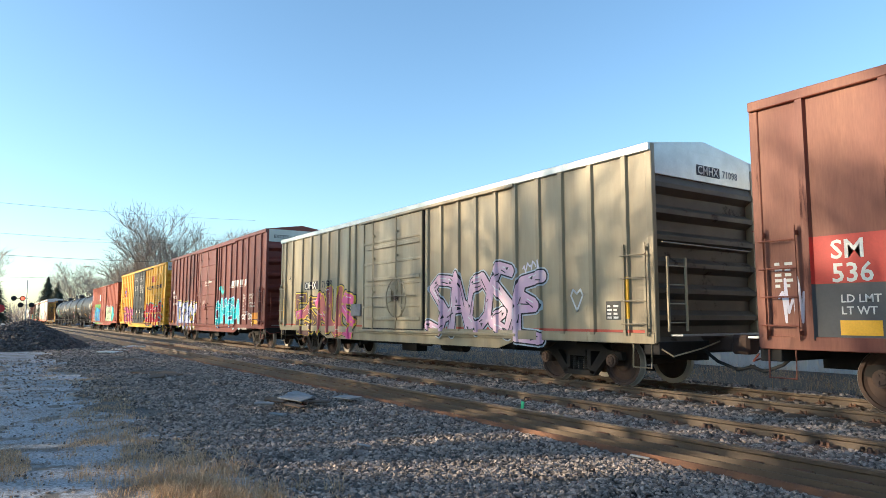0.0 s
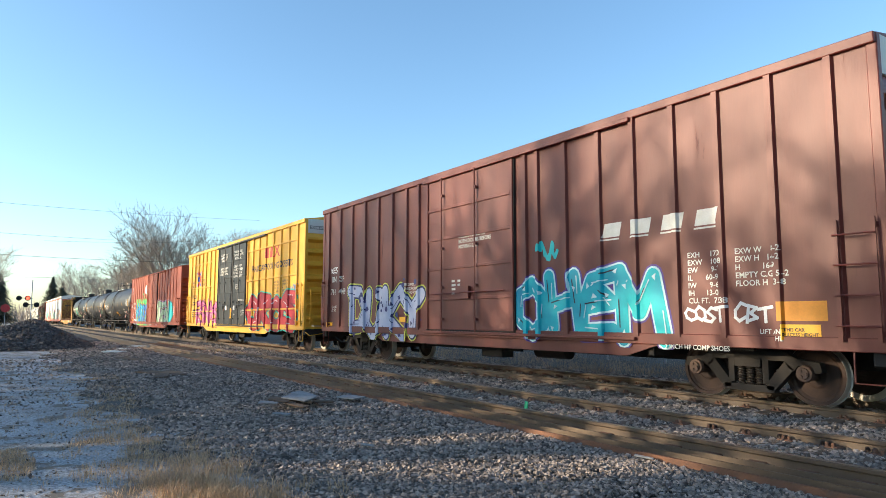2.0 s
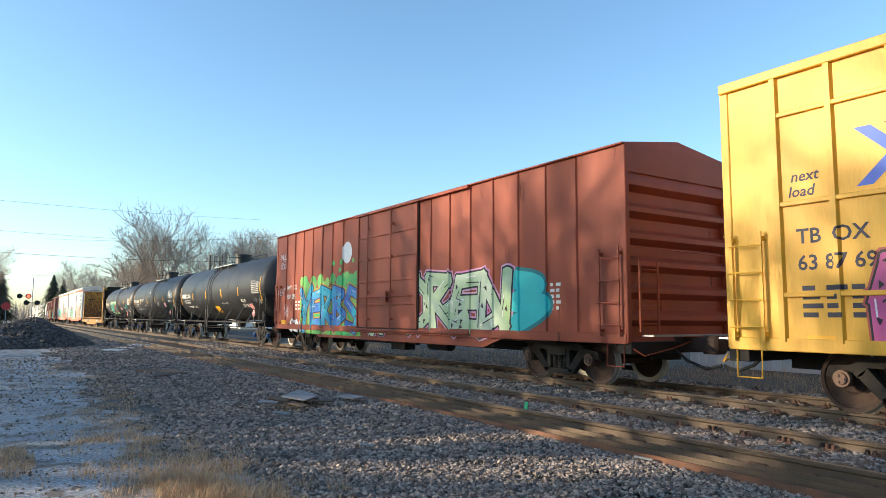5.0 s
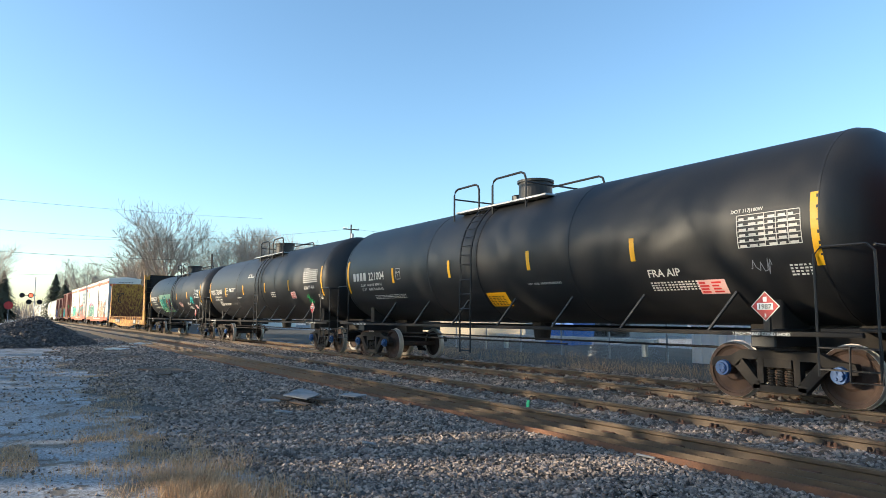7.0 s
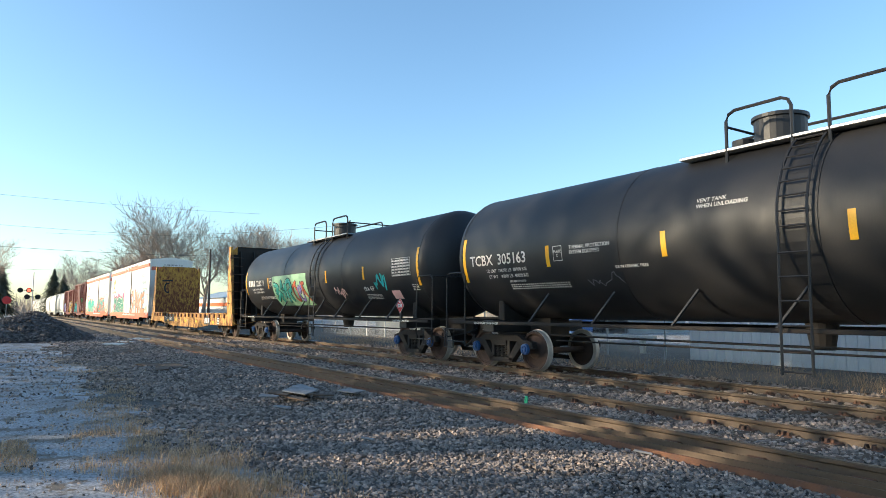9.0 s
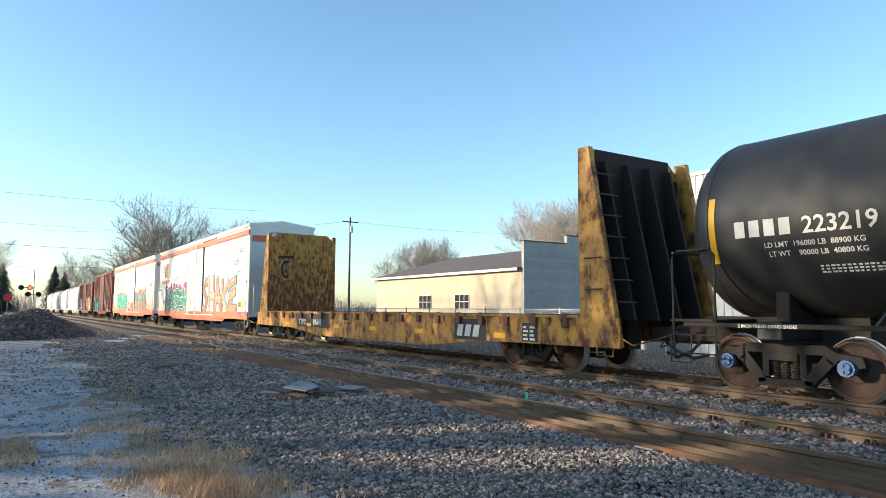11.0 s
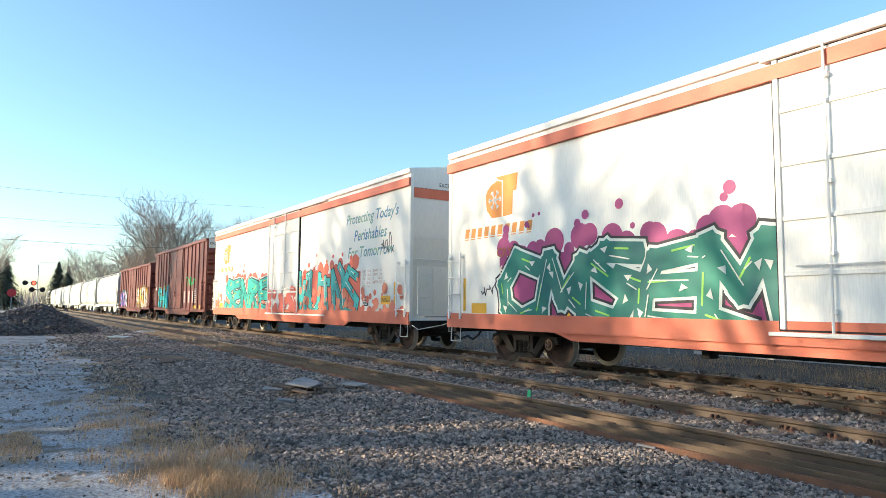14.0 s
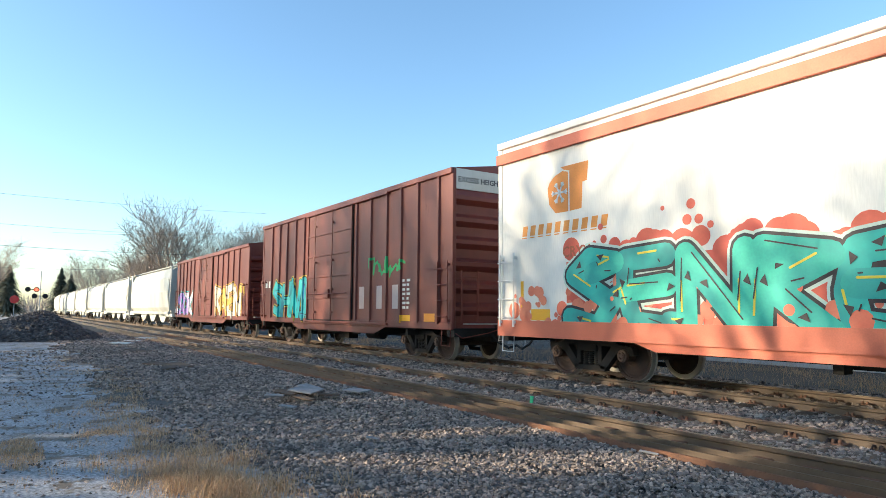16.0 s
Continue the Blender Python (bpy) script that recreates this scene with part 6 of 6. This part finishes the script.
def conifer(at, height, seed):
    rnd = random.Random(seed)
    th = thing("conifer", "dark green conifer beyond the crossing", "tree", "conifers", at=pose(*at))
    bm = bmesh.new()
    lathe(bm, [(0, .22), (height * .95, .03)], (0, 0, 0), "z", 8)
    part("trunk", bm, M["bark"], th)
    V, F = [], []
    for i in range(5200):
        u = rnd.random() ** .7
        z = height * (.08 + .92 * u)
        r = (1 - u) * height * (.30 + .12 * math.sin(u * 46 + 3 * rnd.random())) * rnd.uniform(.35, 1.25) + .12
        a = rnd.random() * math.tau
        d = Vector((math.cos(a), math.sin(a), rnd.uniform(-.75, .1)))
        p = Vector((math.cos(a) * r * .35, math.sin(a) * r * .35, z))
        q = p + d * r * .75
        s = Vector((-math.sin(a), math.cos(a), 0)) * rnd.uniform(.06, .2)
        k = len(V)
        V += [tuple(p - s), tuple(p + s), tuple(q + s * .5), tuple(q - s * .5)]
        F.append((k, k + 1, k + 2, k + 3))
    part("crown", (V, F), M["needle"], th)
    return th


conifer((-189.7, 11.0, 0), 11.6, 1)
conifer((-186, 12.9, 0), 10.2, 2)
conifer((-150, 0.2, 0), 9.8, 3)
conifer((-158, -1.6, 0), 10.8, 4)


def pole(at, height, cross=True):
    th = thing("utility_pole", "grey wooden utility pole with a cross arm", "utility pole", "utility poles", at=pose(*at))
    bm = bmesh.new()
    lathe(bm, [(0, .17), (height, .1)], (0, 0, 0), "z", 9)
    part("post", bm, M["pole"], th)
    if cross:
        part("cross_arm", boxes((-.06, .06, -1.2, 1.2, height - .75, height - .6)), M["pole"], th)
        for y in (-1.1, -.5, .5, 1.1):
            bm = bmesh.new()
            lathe(bm, [(height - .6, .05), (height - .42, .04), (height - .4, 0)], (0, y, 0), "z", 7)
            part("insulator", bm, M["galv"], th)
        bm = bmesh.new()
        lathe(bm, [(height - 2.2, 0), (height - 2.2, .22), (height - 1.3, .22), (height - 1.28, 0)], (.25, .1, 0), "z", 10)
        part("transformer", bm, M["galv"], th)
    return th


pole((-85.8, 40.8, 0), 14.4)
pole((-82.4, 20.9, 0), 8.9, False)
pole((-72.7, 82.5, 0), 11.8)


def wire(a, b, sag=.6, r=.011):
    pts = []
    for k in range(13):
        u = k / 12
        p = Vector(a).lerp(Vector(b), u)
        p.z -= sag * 4 * u * (1 - u)
        pts.append(p)
    o = part("overhead_wire", tube(bmesh.new(), pts, r, 4), M["dark"])
    return tagged(o, "thin dark overhead wire", "cable", "overhead wires", "")


wire((-64, -9, 10.9), (-85.8, 27.9, 14.2), .3)
wire((-64, -9, 8.5), (-93.3, 26.0, 11.6), .3)
wire((-64, -9, 6.8), (-93.3, 24.0, 9.0), .3, .016)
wire((-64, -9, 4.9), (-119.6, 13, 7.9), .2)
wire((-85.8, 40.8, 13.8), (-110, 5.0, 12.4), .8, .013)
wire((-85.8, 40.8, 13.8), (-70, 75, 13.0), .8, .013)


def crossing_signal(at):
    th = thing("crossing_signal", "railway crossing signal mast with red flashing lights", "crossing signal", at=pose(*at))
    bm = bmesh.new()
    lathe(bm, [(0, .14), (.5, .14), (.55, .06), (5.6, .06), (5.6, 0)], (0, 0, 0), "z", 10)
    part("mast", bm, M["galv"], th)
    part("base_box", boxes((-.4, .4, -.5, .5, 0, 1.1), bevel=.03), M["galv"], th)
    part("light_bar", boxes((-.04, .04, -1.25, .1, 3.57, 3.64)), M["dark"], th)
    part("light_bar", boxes((-.04, .04, -.6, .6, 2.87, 2.94)), M["dark"], th)
    for y, z, lit in ((-1.15, 3.6, False), (-.35, 3.6, True), (-.5, 2.9, False), (.5, 2.9, False)):
        bm = bmesh.new()
        lathe(bm, [(.06, 0), (.06, .27), (.1, .27), (.1, 0)], (0, y, z), "x", 20)
        d = part("light_hood", bm, M["dark"], th)
        bm = bmesh.new()
        lathe(bm, [(.1, .0), (.1, .17), (.16, .15), (.17, 0)], (0, y, z), "x", 16)
        part("lens", bm, M["red_lamp"] if lit else M["dark"], d)
    return th


crossing_signal((-85, 3.0, 0))
ss = thing("stop_sign", "red octagonal stop sign on a post", "sign", at=pose(-80, .65, 0))
bm_ = bmesh.new()
lathe(bm_, [(0, 0), (0, .42), (.02, .42), (.02, 0)], (.05, 0, 2.45), "x", 8)
part("sign_plate", bm_, M["red_sign"], ss)
part("post", boxes((-.03, .03, -.03, .03, 0, 2.8)), M["galv"], ss)

# low building beyond the crossing and the far wood
fb = thing("low_building", "long low white building with an orange stripe", "building")
part("wall", boxes((-112, -88, 26.5, 27, 0, 3.4)), M["metal_wall"], fb)
part("stripe", boxes((-112, -88, 26.46, 26.5, 2.2, 2.7)), paint(214, 110, 50), fb)
bm_ = bmesh.new()
prism(bm_, [(26.2, 3.4), (30, 4.6), (34, 3.4)], "x", -112.3, -87.7)
part("roof", bm_, M["silver"], fb)
part("far_wall", boxes((-112, -88, 33.4, 33.8, 0, 3.4), (-88.3, -88, 27, 33.4, 0, 3.4)), M["metal_wall"], fb)

rnd_ = random.Random(77)
V_, F_ = [], []
for i in range(9000):
    a = rnd_.uniform(-.32, 1.15)
    d_ = rnd_.uniform(230, 330)
    c = Vector((-math.cos(a) * d_, math.sin(a) * d_ + 6, 0))
    h_ = rnd_.uniform(3, 9.5) * (.75 + .35 * math.sin(a * 23))
    t_ = Vector((rnd_.gauss(0, 1.6), rnd_.gauss(0, 1.6), h_))
    s_ = Vector((-t_.y, t_.x, 0)).normalized() * rnd_.uniform(.06, .22) if t_.xy.length > 0 else Vector((.1, 0, 0))
    k = len(V_)
    V_ += [tuple(c - s_), tuple(c + s_), tuple(c + t_ + s_ * .3), tuple(c + t_ - s_ * .3)]
    F_.append((k, k + 1, k + 2, k + 3))
tagged(part("far_wood", (V_, F_), M["bark"]), "grey-brown leafless wood along the horizon", "wood", kind="stuff")

# fence before the buildings
fence = thing("chain_link_fence", "chain-link fence with steel posts before the yard", "fence")
ref = None
for k in range(13):
    x = -14.4 - k * 2.6
    if ref is None:
        bm_ = bmesh.new()
        lathe(bm_, [(0, .035), (1.55, .035), (1.6, 0)], (0, 0, 0), "z", 7)
        ref = part("fence_post", bm_, M["galv"], fence)
        ref.location = (x, 18.2, 0)
    else:
        again(ref, x, 18.2 + .12 * k)
bm_ = bmesh.new()
tube(bm_, [(-14.4, 18.2, 1.5), (-45.6, 19.64, 1.5)], .022, 5)
part("top_rail", bm_, M["galv"], fence)
V_, F_ = [], []
for k in range(620):
    x = -14.4 - k * .05
    for sgn in (-1, 1):
        xa, xb = x, x + sgn * 1.5
        if not (-45.6 < xb < -14.4):
            continue
        i = len(V_)
        ya, yb = 18.2 - (xa + 14.4) * .0462, 18.2 - (xb + 14.4) * .0462
        V_ += [(xa - .003, ya, 0), (xa + .003, ya, 0), (xb + .003, yb, 1.5), (xb - .003, yb, 1.5)]
        F_.append((i, i + 1, i + 2, i + 3))
tagged(part("wire_mesh", (V_, F_), M["galv"], fence), kind="stuff")

dump = thing("blue_container", "blue metal waste container in the yard", "container", at=pose(-27.0, 26.0, 0.012))
bm_ = bmesh.new()
prism(bm_, [(-1.0, .0), (1.0, .0), (1.15, 1.25), (-1.15, 1.25)], "y", -.8, .8)
part("bin", bm_, paint(50, 110, 190), dump)
part("lid", boxes((-1.18, 1.18, -.85, .85, 1.26, 1.33), bevel=.02), paint(60, 90, 130), dump)
part("rib", boxes((-.4, -.32, -.86, -.81, .2, 1.2), (.32, .4, -.86, -.81, .2, 1.2)), paint(60, 120, 190), dump)
barrier = part("barrier", boxes((-26, -16.5, 20.2, 20.4, .55, .68), (-25.5, -25.3, 20.25, 20.4, 0, .56), (-17.2, -17, 20.25, 20.4, 0, .56), bevel=.01), M["hopper"])
tagged(barrier, "long white board barrier on short legs", "barrier")
wl = thing("wall_lamp", "white lamp on a bracket on the block wall", "lamp", at=pose(-35.35, 39.1, 5.95))
bm_ = bmesh.new()
tube(bm_, [(0, 0, -.2), (.25, 0, .05), (.3, 0, 0)], .03, 6)
part("bracket", bm_, M["galv"], wl)
bm_ = bmesh.new()
lathe(bm_, [(-.25, .12), (.1, .1), (.15, 0)], (.3, 0, 0), "z", 10)
part("shade", bm_, M["stencil"], wl)

# unseen trees and thicket added behind the viewer to throw the shade
shade_a = bare_tree("bare_tree", "tall leafless tree behind the lot", (-29.5, -30, 0), 21, 33, depth=4, trunk_r=.5, spread=.62)
for x, y, r, k in [(-19.5, -34, 120, 1.0), (-45, -32, 200, 1.0), (-66, -30, 60, 1.1), (-9.5, -29, 20, .9), (-18, -27, 140, .85), (-12, -26.5, 250, .85), (-37, -31, 95, .95)]:
    o = copy_thing(shade_a, pose(x, y, 0, 0, 0, r))
    o.scale = (k, k, k)
shade_b = bare_tree("bare_tree", "stout leafless tree behind the lot", (-15, -25, 0), 16.5, 52, depth=3, trunk_r=.62, spread=.7, bend=.16)
for x, y, r, k in [(-20.5, -24, 170, .95), (-26, -25.5, 290, 1.05), (-32, -24.5, 30, 1.0)]:
    o = copy_thing(shade_b, pose(x, y, 0, 0, 0, r))
    o.scale = (k, k, k)
# loose leaf quads, added out of view to block low sun from the ground
rnd_ = random.Random(5)
V_, F_ = [], []
for i in range(13000):
    x = rnd_.uniform(-112, 12)
    top = (7.15 if x < -22 else 7.15 - 3.2 * min(1, (x + 22) / 6)) + .6 * math.sin(x * .31) + .55 * math.sin(x * .83 + 1) + .35 * math.sin(x * 2.1)
    z = rnd_.random() ** .85 * top
    y = -20 + rnd_.gauss(0, .9)
    c = Vector((x, y, z))
    u = Vector((rnd_.gauss(0, 1), rnd_.gauss(0, .5), rnd_.gauss(0, 1))).normalized() * rnd_.uniform(.1, .32)
    w = Vector((rnd_.gauss(0, 1), rnd_.gauss(0, .5), rnd_.gauss(0, 1))).normalized() * rnd_.uniform(.1, .32)
    k = len(V_)
    V_ += [tuple(c - u), tuple(c + w), tuple(c + u), tuple(c - w)]
    F_.append((k, k + 1, k + 2, k + 3))
tagged(part("thicket", (V_, F_), M["needle"]), "unseen evergreen thicket added to shade the ground", "hedge", kind="stuff")
# ---- loose ground: stones, grass, debris, the mound ----
def stone_variants(rs, n=9):
    """Angular broken stones: jolted blocks with eight corners."""
    base = np.array([(x, y, z) for z in (-1, 1) for y in (-1, 1) for x in (-1, 1)], float) * .72
    tri = np.array([(0, 2, 3), (0, 3, 1), (4, 5, 7), (4, 7, 6), (0, 1, 5), (0, 5, 4), (2, 6, 7), (2, 7, 3), (0, 4, 6), (0, 6, 2), (1, 3, 7), (1, 7, 5)])
    return [(base + rs.uniform(-.38, .38, (8, 3))) * rs.uniform(.6, 1.35, (1, 3)) for _ in range(n)], tri


def stones(name, pts, sizes, material, label, seed=1, sink=.35):
    """Many loose stones as one mesh."""
    rs = np.random.RandomState(seed)
    var, tri = stone_variants(rs)
    n = len(pts)
    pick = rs.randint(0, len(var), n)
    q = rs.normal(size=(n, 4))
    q /= np.linalg.norm(q, axis=1)[:, None]
    w, x, y, z = q.T
    Rm = np.stack([1 - 2 * (y * y + z * z), 2 * (x * y - z * w), 2 * (x * z + y * w), 2 * (x * y + z * w), 1 - 2 * (x * x + z * z), 2 * (y * z - x * w), 2 * (x * z - y * w), 2 * (y * z + x * w), 1 - 2 * (x * x + y * y)], 1).reshape(n, 3, 3)
    vs = np.einsum("nij,nkj->nki", Rm, np.stack(var)[pick]) * sizes[:, None, None]
    vs[:, :, 2] *= .8
    vs += pts[:, None, :]
    vs[:, :, 2] += (sizes * sink)[:, None]
    faces = (tri[None] + (np.arange(n) * 8)[:, None, None]).reshape(-1, 3)
    me = bpy.data.meshes.new(name)
    V = vs.reshape(-1, 3)
    me.vertices.add(len(V))
    me.vertices.foreach_set("co", V.ravel())
    me.loops.add(faces.size)
    me.loops.foreach_set("vertex_index", faces.ravel().astype(np.int32))
    me.polygons.add(len(faces))
    me.polygons.foreach_set("loop_start", np.arange(0, faces.size, 3, dtype=np.int32))
    me.update(calc_edges=True)
    me.validate()
    me.shade_flat()
    me.materials.append(material)
    return tagged(new(name, me), label, "stones", kind="stuff")


def scatter(y0, y1, x_near, x_far, seed, s0=.04, zf=lambda x, y: .05, ragged=0.0):
    rs = np.random.RandomState(seed)
    P_, S_ = [], []
    x = x_near
    while x > x_far:
        d = max(6.0, math.hypot(x, (y0 + y1) / 2))
        s = min(s0 * (d / 6.5) ** .55, .1)
        step = max(.4, s * 4)
        n = int(step * (y1 - y0) / (s * s) * 1.2)
        xx = x - rs.rand(n) * step
        yy = y0 + rs.rand(n) * (y1 - y0)
        if ragged:
            edge = y0 + ragged * (.5 + .35 * np.sin(xx * .9) + .2 * np.sin(xx * 2.7 + 1)) + rs.rand(n) ** 2 * ragged
            keep = yy > edge
            xx, yy = xx[keep], yy[keep]
        for a, b in zip(xx, yy):
            P_.append((a, b, zf(a, b)))
            S_.append(s * (.28 + .55 * rs.rand() ** 1.6))
        x -= step
    return np.array(P_), np.array(S_)


def bed_z(x, y):
    if y < 4.9:
        return -.005 + .05 * max(0, (y - 3.9)) if y > 3.9 else 0.0
    return .03


pa, sa = scatter(1.35, 5.68, 3.0, -46, 3, s0=.031, zf=bed_z, ragged=.9)
pb, sb_ = scatter(6.53, 7.87, 4.0, -30, 4, s0=.036, zf=lambda x, y: .036)
pc, sc = scatter(8.03, 10.22, 6.0, -40, 5, s0=.036, zf=lambda x, y: .018)
pd, sd = scatter(10.4, 13.6, 6.0, -30, 6, s0=.055, zf=lambda x, y: .0)
stones("ballast_stones", np.concatenate([pa, pb, pc, pd]), np.concatenate([sa, sb_, sc, sd]), M["stone"], "loose grey and brown crushed stones of the track bed", 2)
rs_ = np.random.RandomState(12)
n_ = 13000
lx = -2.5 - 26 * rs_.rand(n_) ** 1.7
ly = -3 + 6 * rs_.rand(n_)
stones("lot_gravel", np.stack([lx, ly, np.zeros(n_)], 1), .004 + .012 * rs_.rand(n_) ** 2 * np.maximum(1, -lx / 10), M["stone"], "scattered fine gravel on the lot", 5)

# mound of dark crushed stone
mx, my, mr, mh = -38.7, 1.5, 3.1, 1.42


def mound_h(x, y):
    r = math.hypot(x - mx, (y - my) / (.9 if y > my else 1.35))
    h = mh * max(0, 1 - r / mr) ** .95
    return h + .06 * noise.noise(Vector((x * 1.3, y * 1.3, 2))) * (1 if h > .02 else 0)


bm_ = bmesh.new()
N_ = 44
gr = [[bm_.verts.new((mx - 5 + 10 * i / N_, my - 5 + 10 * j / N_, mound_h(mx - 5 + 10 * i / N_, my - 5 + 10 * j / N_) - .03)) for j in range(N_ + 1)] for i in range(N_ + 1)]
for i in range(N_):
    for j in range(N_):
        bm_.faces.new((gr[i][j], gr[i + 1][j], gr[i + 1][j + 1], gr[i][j + 1]))
mound = tagged(part("stone_mound", bm_, M["stone_dark"]), "heap of dark crushed stone at the edge of the lot", "mound")
n_ = 10000
ang, rad = rs_.rand(n_) * math.tau, mr * 1.35 * np.sqrt(rs_.rand(n_))
mp_ = np.stack([mx + np.cos(ang) * rad, my + np.sin(ang) * rad * 1.05, np.zeros(n_)], 1)
mp_[:, 2] = [mound_h(a, b) for a, b, _ in mp_]
mp_ = mp_[mp_[:, 2] > .03]
n_ = len(mp_)
stones("mound_stones", mp_, .03 + .06 * rs_.rand(n_), M["stone_dark"], "dark crushed stones on the heap", 6, .2)

# dry grass
rg = random.Random(41)
V_, F_ = [], []


def blades(cx, cy, rx, ry, n, lo, hi):
    for i in range(n):
        a, r = rg.random() * math.tau, math.sqrt(rg.random())
        x, y = cx + math.cos(a) * r * rx, cy + math.sin(a) * r * ry
        h = rg.uniform(lo, hi) * (1.1 - .6 * r)
        b = rg.random() * math.tau
        lean = rg.uniform(.2, 1.5) * h
        w = rg.uniform(.0012, .003)
        k = len(V_)
        dx, dy, px, py = math.cos(b), math.sin(b), -math.sin(b) * w, math.cos(b) * w
        V_.extend([(x - px, y - py, 0), (x + px, y + py, 0), (x + dx * lean * .4 + px * .8, y + dy * lean * .4 + py * .8, h * .65), (x + dx * lean * .4 - px * .8, y + dy * lean * .4 - py * .8, h * .65), (x + dx * lean, y + dy * lean, h * .9)])
        F_.append((k, k + 1, k + 2, k + 3))
        F_.append((k + 3, k + 2, k + 4))


band = [(-5.2, 1.9), (-6.0, 1.6), (-6.9, 1.5), (-8.0, 1.35), (-9.4, 1.35), (-11, 1.5), (-13, 1.75), (-15.5, 2.1), (-18, 2.2), (-21, 1.9), (-25, 1.2)]
for k_ in range(330):
    u_ = rg.random() ** 1.25 * (len(band) - 1.001)
    a_, b_ = band[int(u_)], band[int(u_) + 1]
    q_ = u_ - int(u_)
    cx, cy = a_[0] + (b_[0] - a_[0]) * q_, a_[1] + (b_[1] - a_[1]) * q_
    d_ = -cx / 6
    tall = .24 if cx > -7.4 else .12
    blades(cx + rg.gauss(0, .25 * d_), cy + rg.gauss(0, .26 + .05 * d_), .16 * d_ ** .5, .12 * d_ ** .5, 52, .02, tall * .95)
for k_ in range(90):
    cx = -5 - 24 * rg.random() ** 1.5
    blades(cx, rg.uniform(-1.6, 1.0), .3, .12, 26, .02, .09)
for cx, cy, rx, ry, n, lo, hi in [(-8.3, .2, .9, .22, 1500, .03, .11), (-7.0, -.55, .9, .2, 900, .03, .09), (-5.9, 1.5, .8, .32, 1900, .04, .24), (-6.6, 1.1, 1.0, .3, 900, .02, .12)]:
    blades(cx, cy, rx, ry, n, lo, hi)
for k_ in range(110):
    blades(rg.uniform(-34, 2), rg.uniform(13.6, 17.5), 1.6, .8, 130, .1, .45)
tagged(part("dry_grass", (V_, F_), M["grass"]), "tufts of dry straw-coloured grass", "grass", kind="stuff")


# debris
def slab(name, label, cat, x, y, z, a, b, h, rz, tilt, material):
    o = part(name, boxes((-a / 2, a / 2, -b / 2, b / 2, -h / 2, h / 2), bevel=.006), M[material])
    o.matrix_basis = pose(x, y, z, tilt, tilt * .5, rz)
    return tagged(o, label, cat, "scrap boards on the ballast")


for x, y, a, b, rz, ti, z, m in [(-10.62, 4.2, .5, .3, 28, 7, .12, "board"), (-10.6, 3.68, .3, .13, 62, 5, .07, "board"), (-10.75, 5.2, .42, .3, 20, 2, .05, "board"), (-11.15, 4.5, .62, .2, 5, 6, .10, "board"), (-10.75, 4.0, .5, .22, -35, -5, .07, "tie"),
                                 (-11.1, 4.15, .55, .25, 60, 6, .05, "tie"), (-10.9, 4.45, .6, .26, -15, -6, .07, "tie"), (-10.45, 4.55, .34, .14, 70, 3, .05, "tie"), (-10.3, 4.05, .5, .12, 15, 4, .04, "tie"), (-9.5, 3.5, .28, .08, 30, 4, .04, "board")]:
    slab("scrap_board", "weathered grey broken board lying on stones" if m == "board" else "dark rotten board lying on stones", "board", x, y, z + .075, a, b, .022, rz, ti, m)
for x, y, rz, k in [(-18.7, 3.9, 10, 1), (-18.0, 3.5, -14, .7), (-26.2, 3.9, 5, 1.1), (-25.4, 4.2, 24, .8), (-19.3, 3.5, 30, .8)]:
    slab("rubber_mat", "dark flat mat lying on the ballast", "mat", x, y, .06, 1.1 * k, .35, .03, rz, 4, "tie")
for x, y, rz, k in [(-31.4, 4.2, 40, 1.0), (-33.5, 4.9, 55, .7), (-36.5, 6.0, 30, 1.2)]:
    slab("concrete_piece", "pale broken piece of crossing concrete", "rubble", x, y, .06, .9 * k, .5 * k, .08, rz, 3, "hopper")
slab("wood_splinter", "pale wood splinter on the ballast edge", "splinter", -4.72, 5.58, .08, .2, .03, .02, 20, 8, "board")
slab("wood_splinter", "pale wood splinter on the stones", "splinter", -6.9, 3.55, .07, .16, .035, .02, 40, 12, "board")
gm = part("green_marker", boxes((-.03, .03, -.01, .01, 0, .13), bevel=.004), paint(60, 190, 130))
gm.matrix_basis = pose(-8.28, 7.05, .05, 0, 8, 10)
tagged(gm, "small green plastic marker between the rails", "marker")
# ---- what moves ----
def along(t):
    """Metres that the train has gone at t seconds."""
    return 11.7696 * t + 0.021427 * t * t


def motions():
    times = [0.5 * i for i in range(33)]
    for car, X, sets in CARS:
        walk(car, [(t, pose(X + along(t), YC, RAIL)) for t in times])
        for w, m, x in sets:
            rows = [(i / 30, pose(m, 0, WR, 0, math.degrees(along(i / 30) / WR) % 360, 0)) for i in range(481)]
            walk(w, rows)


motions()
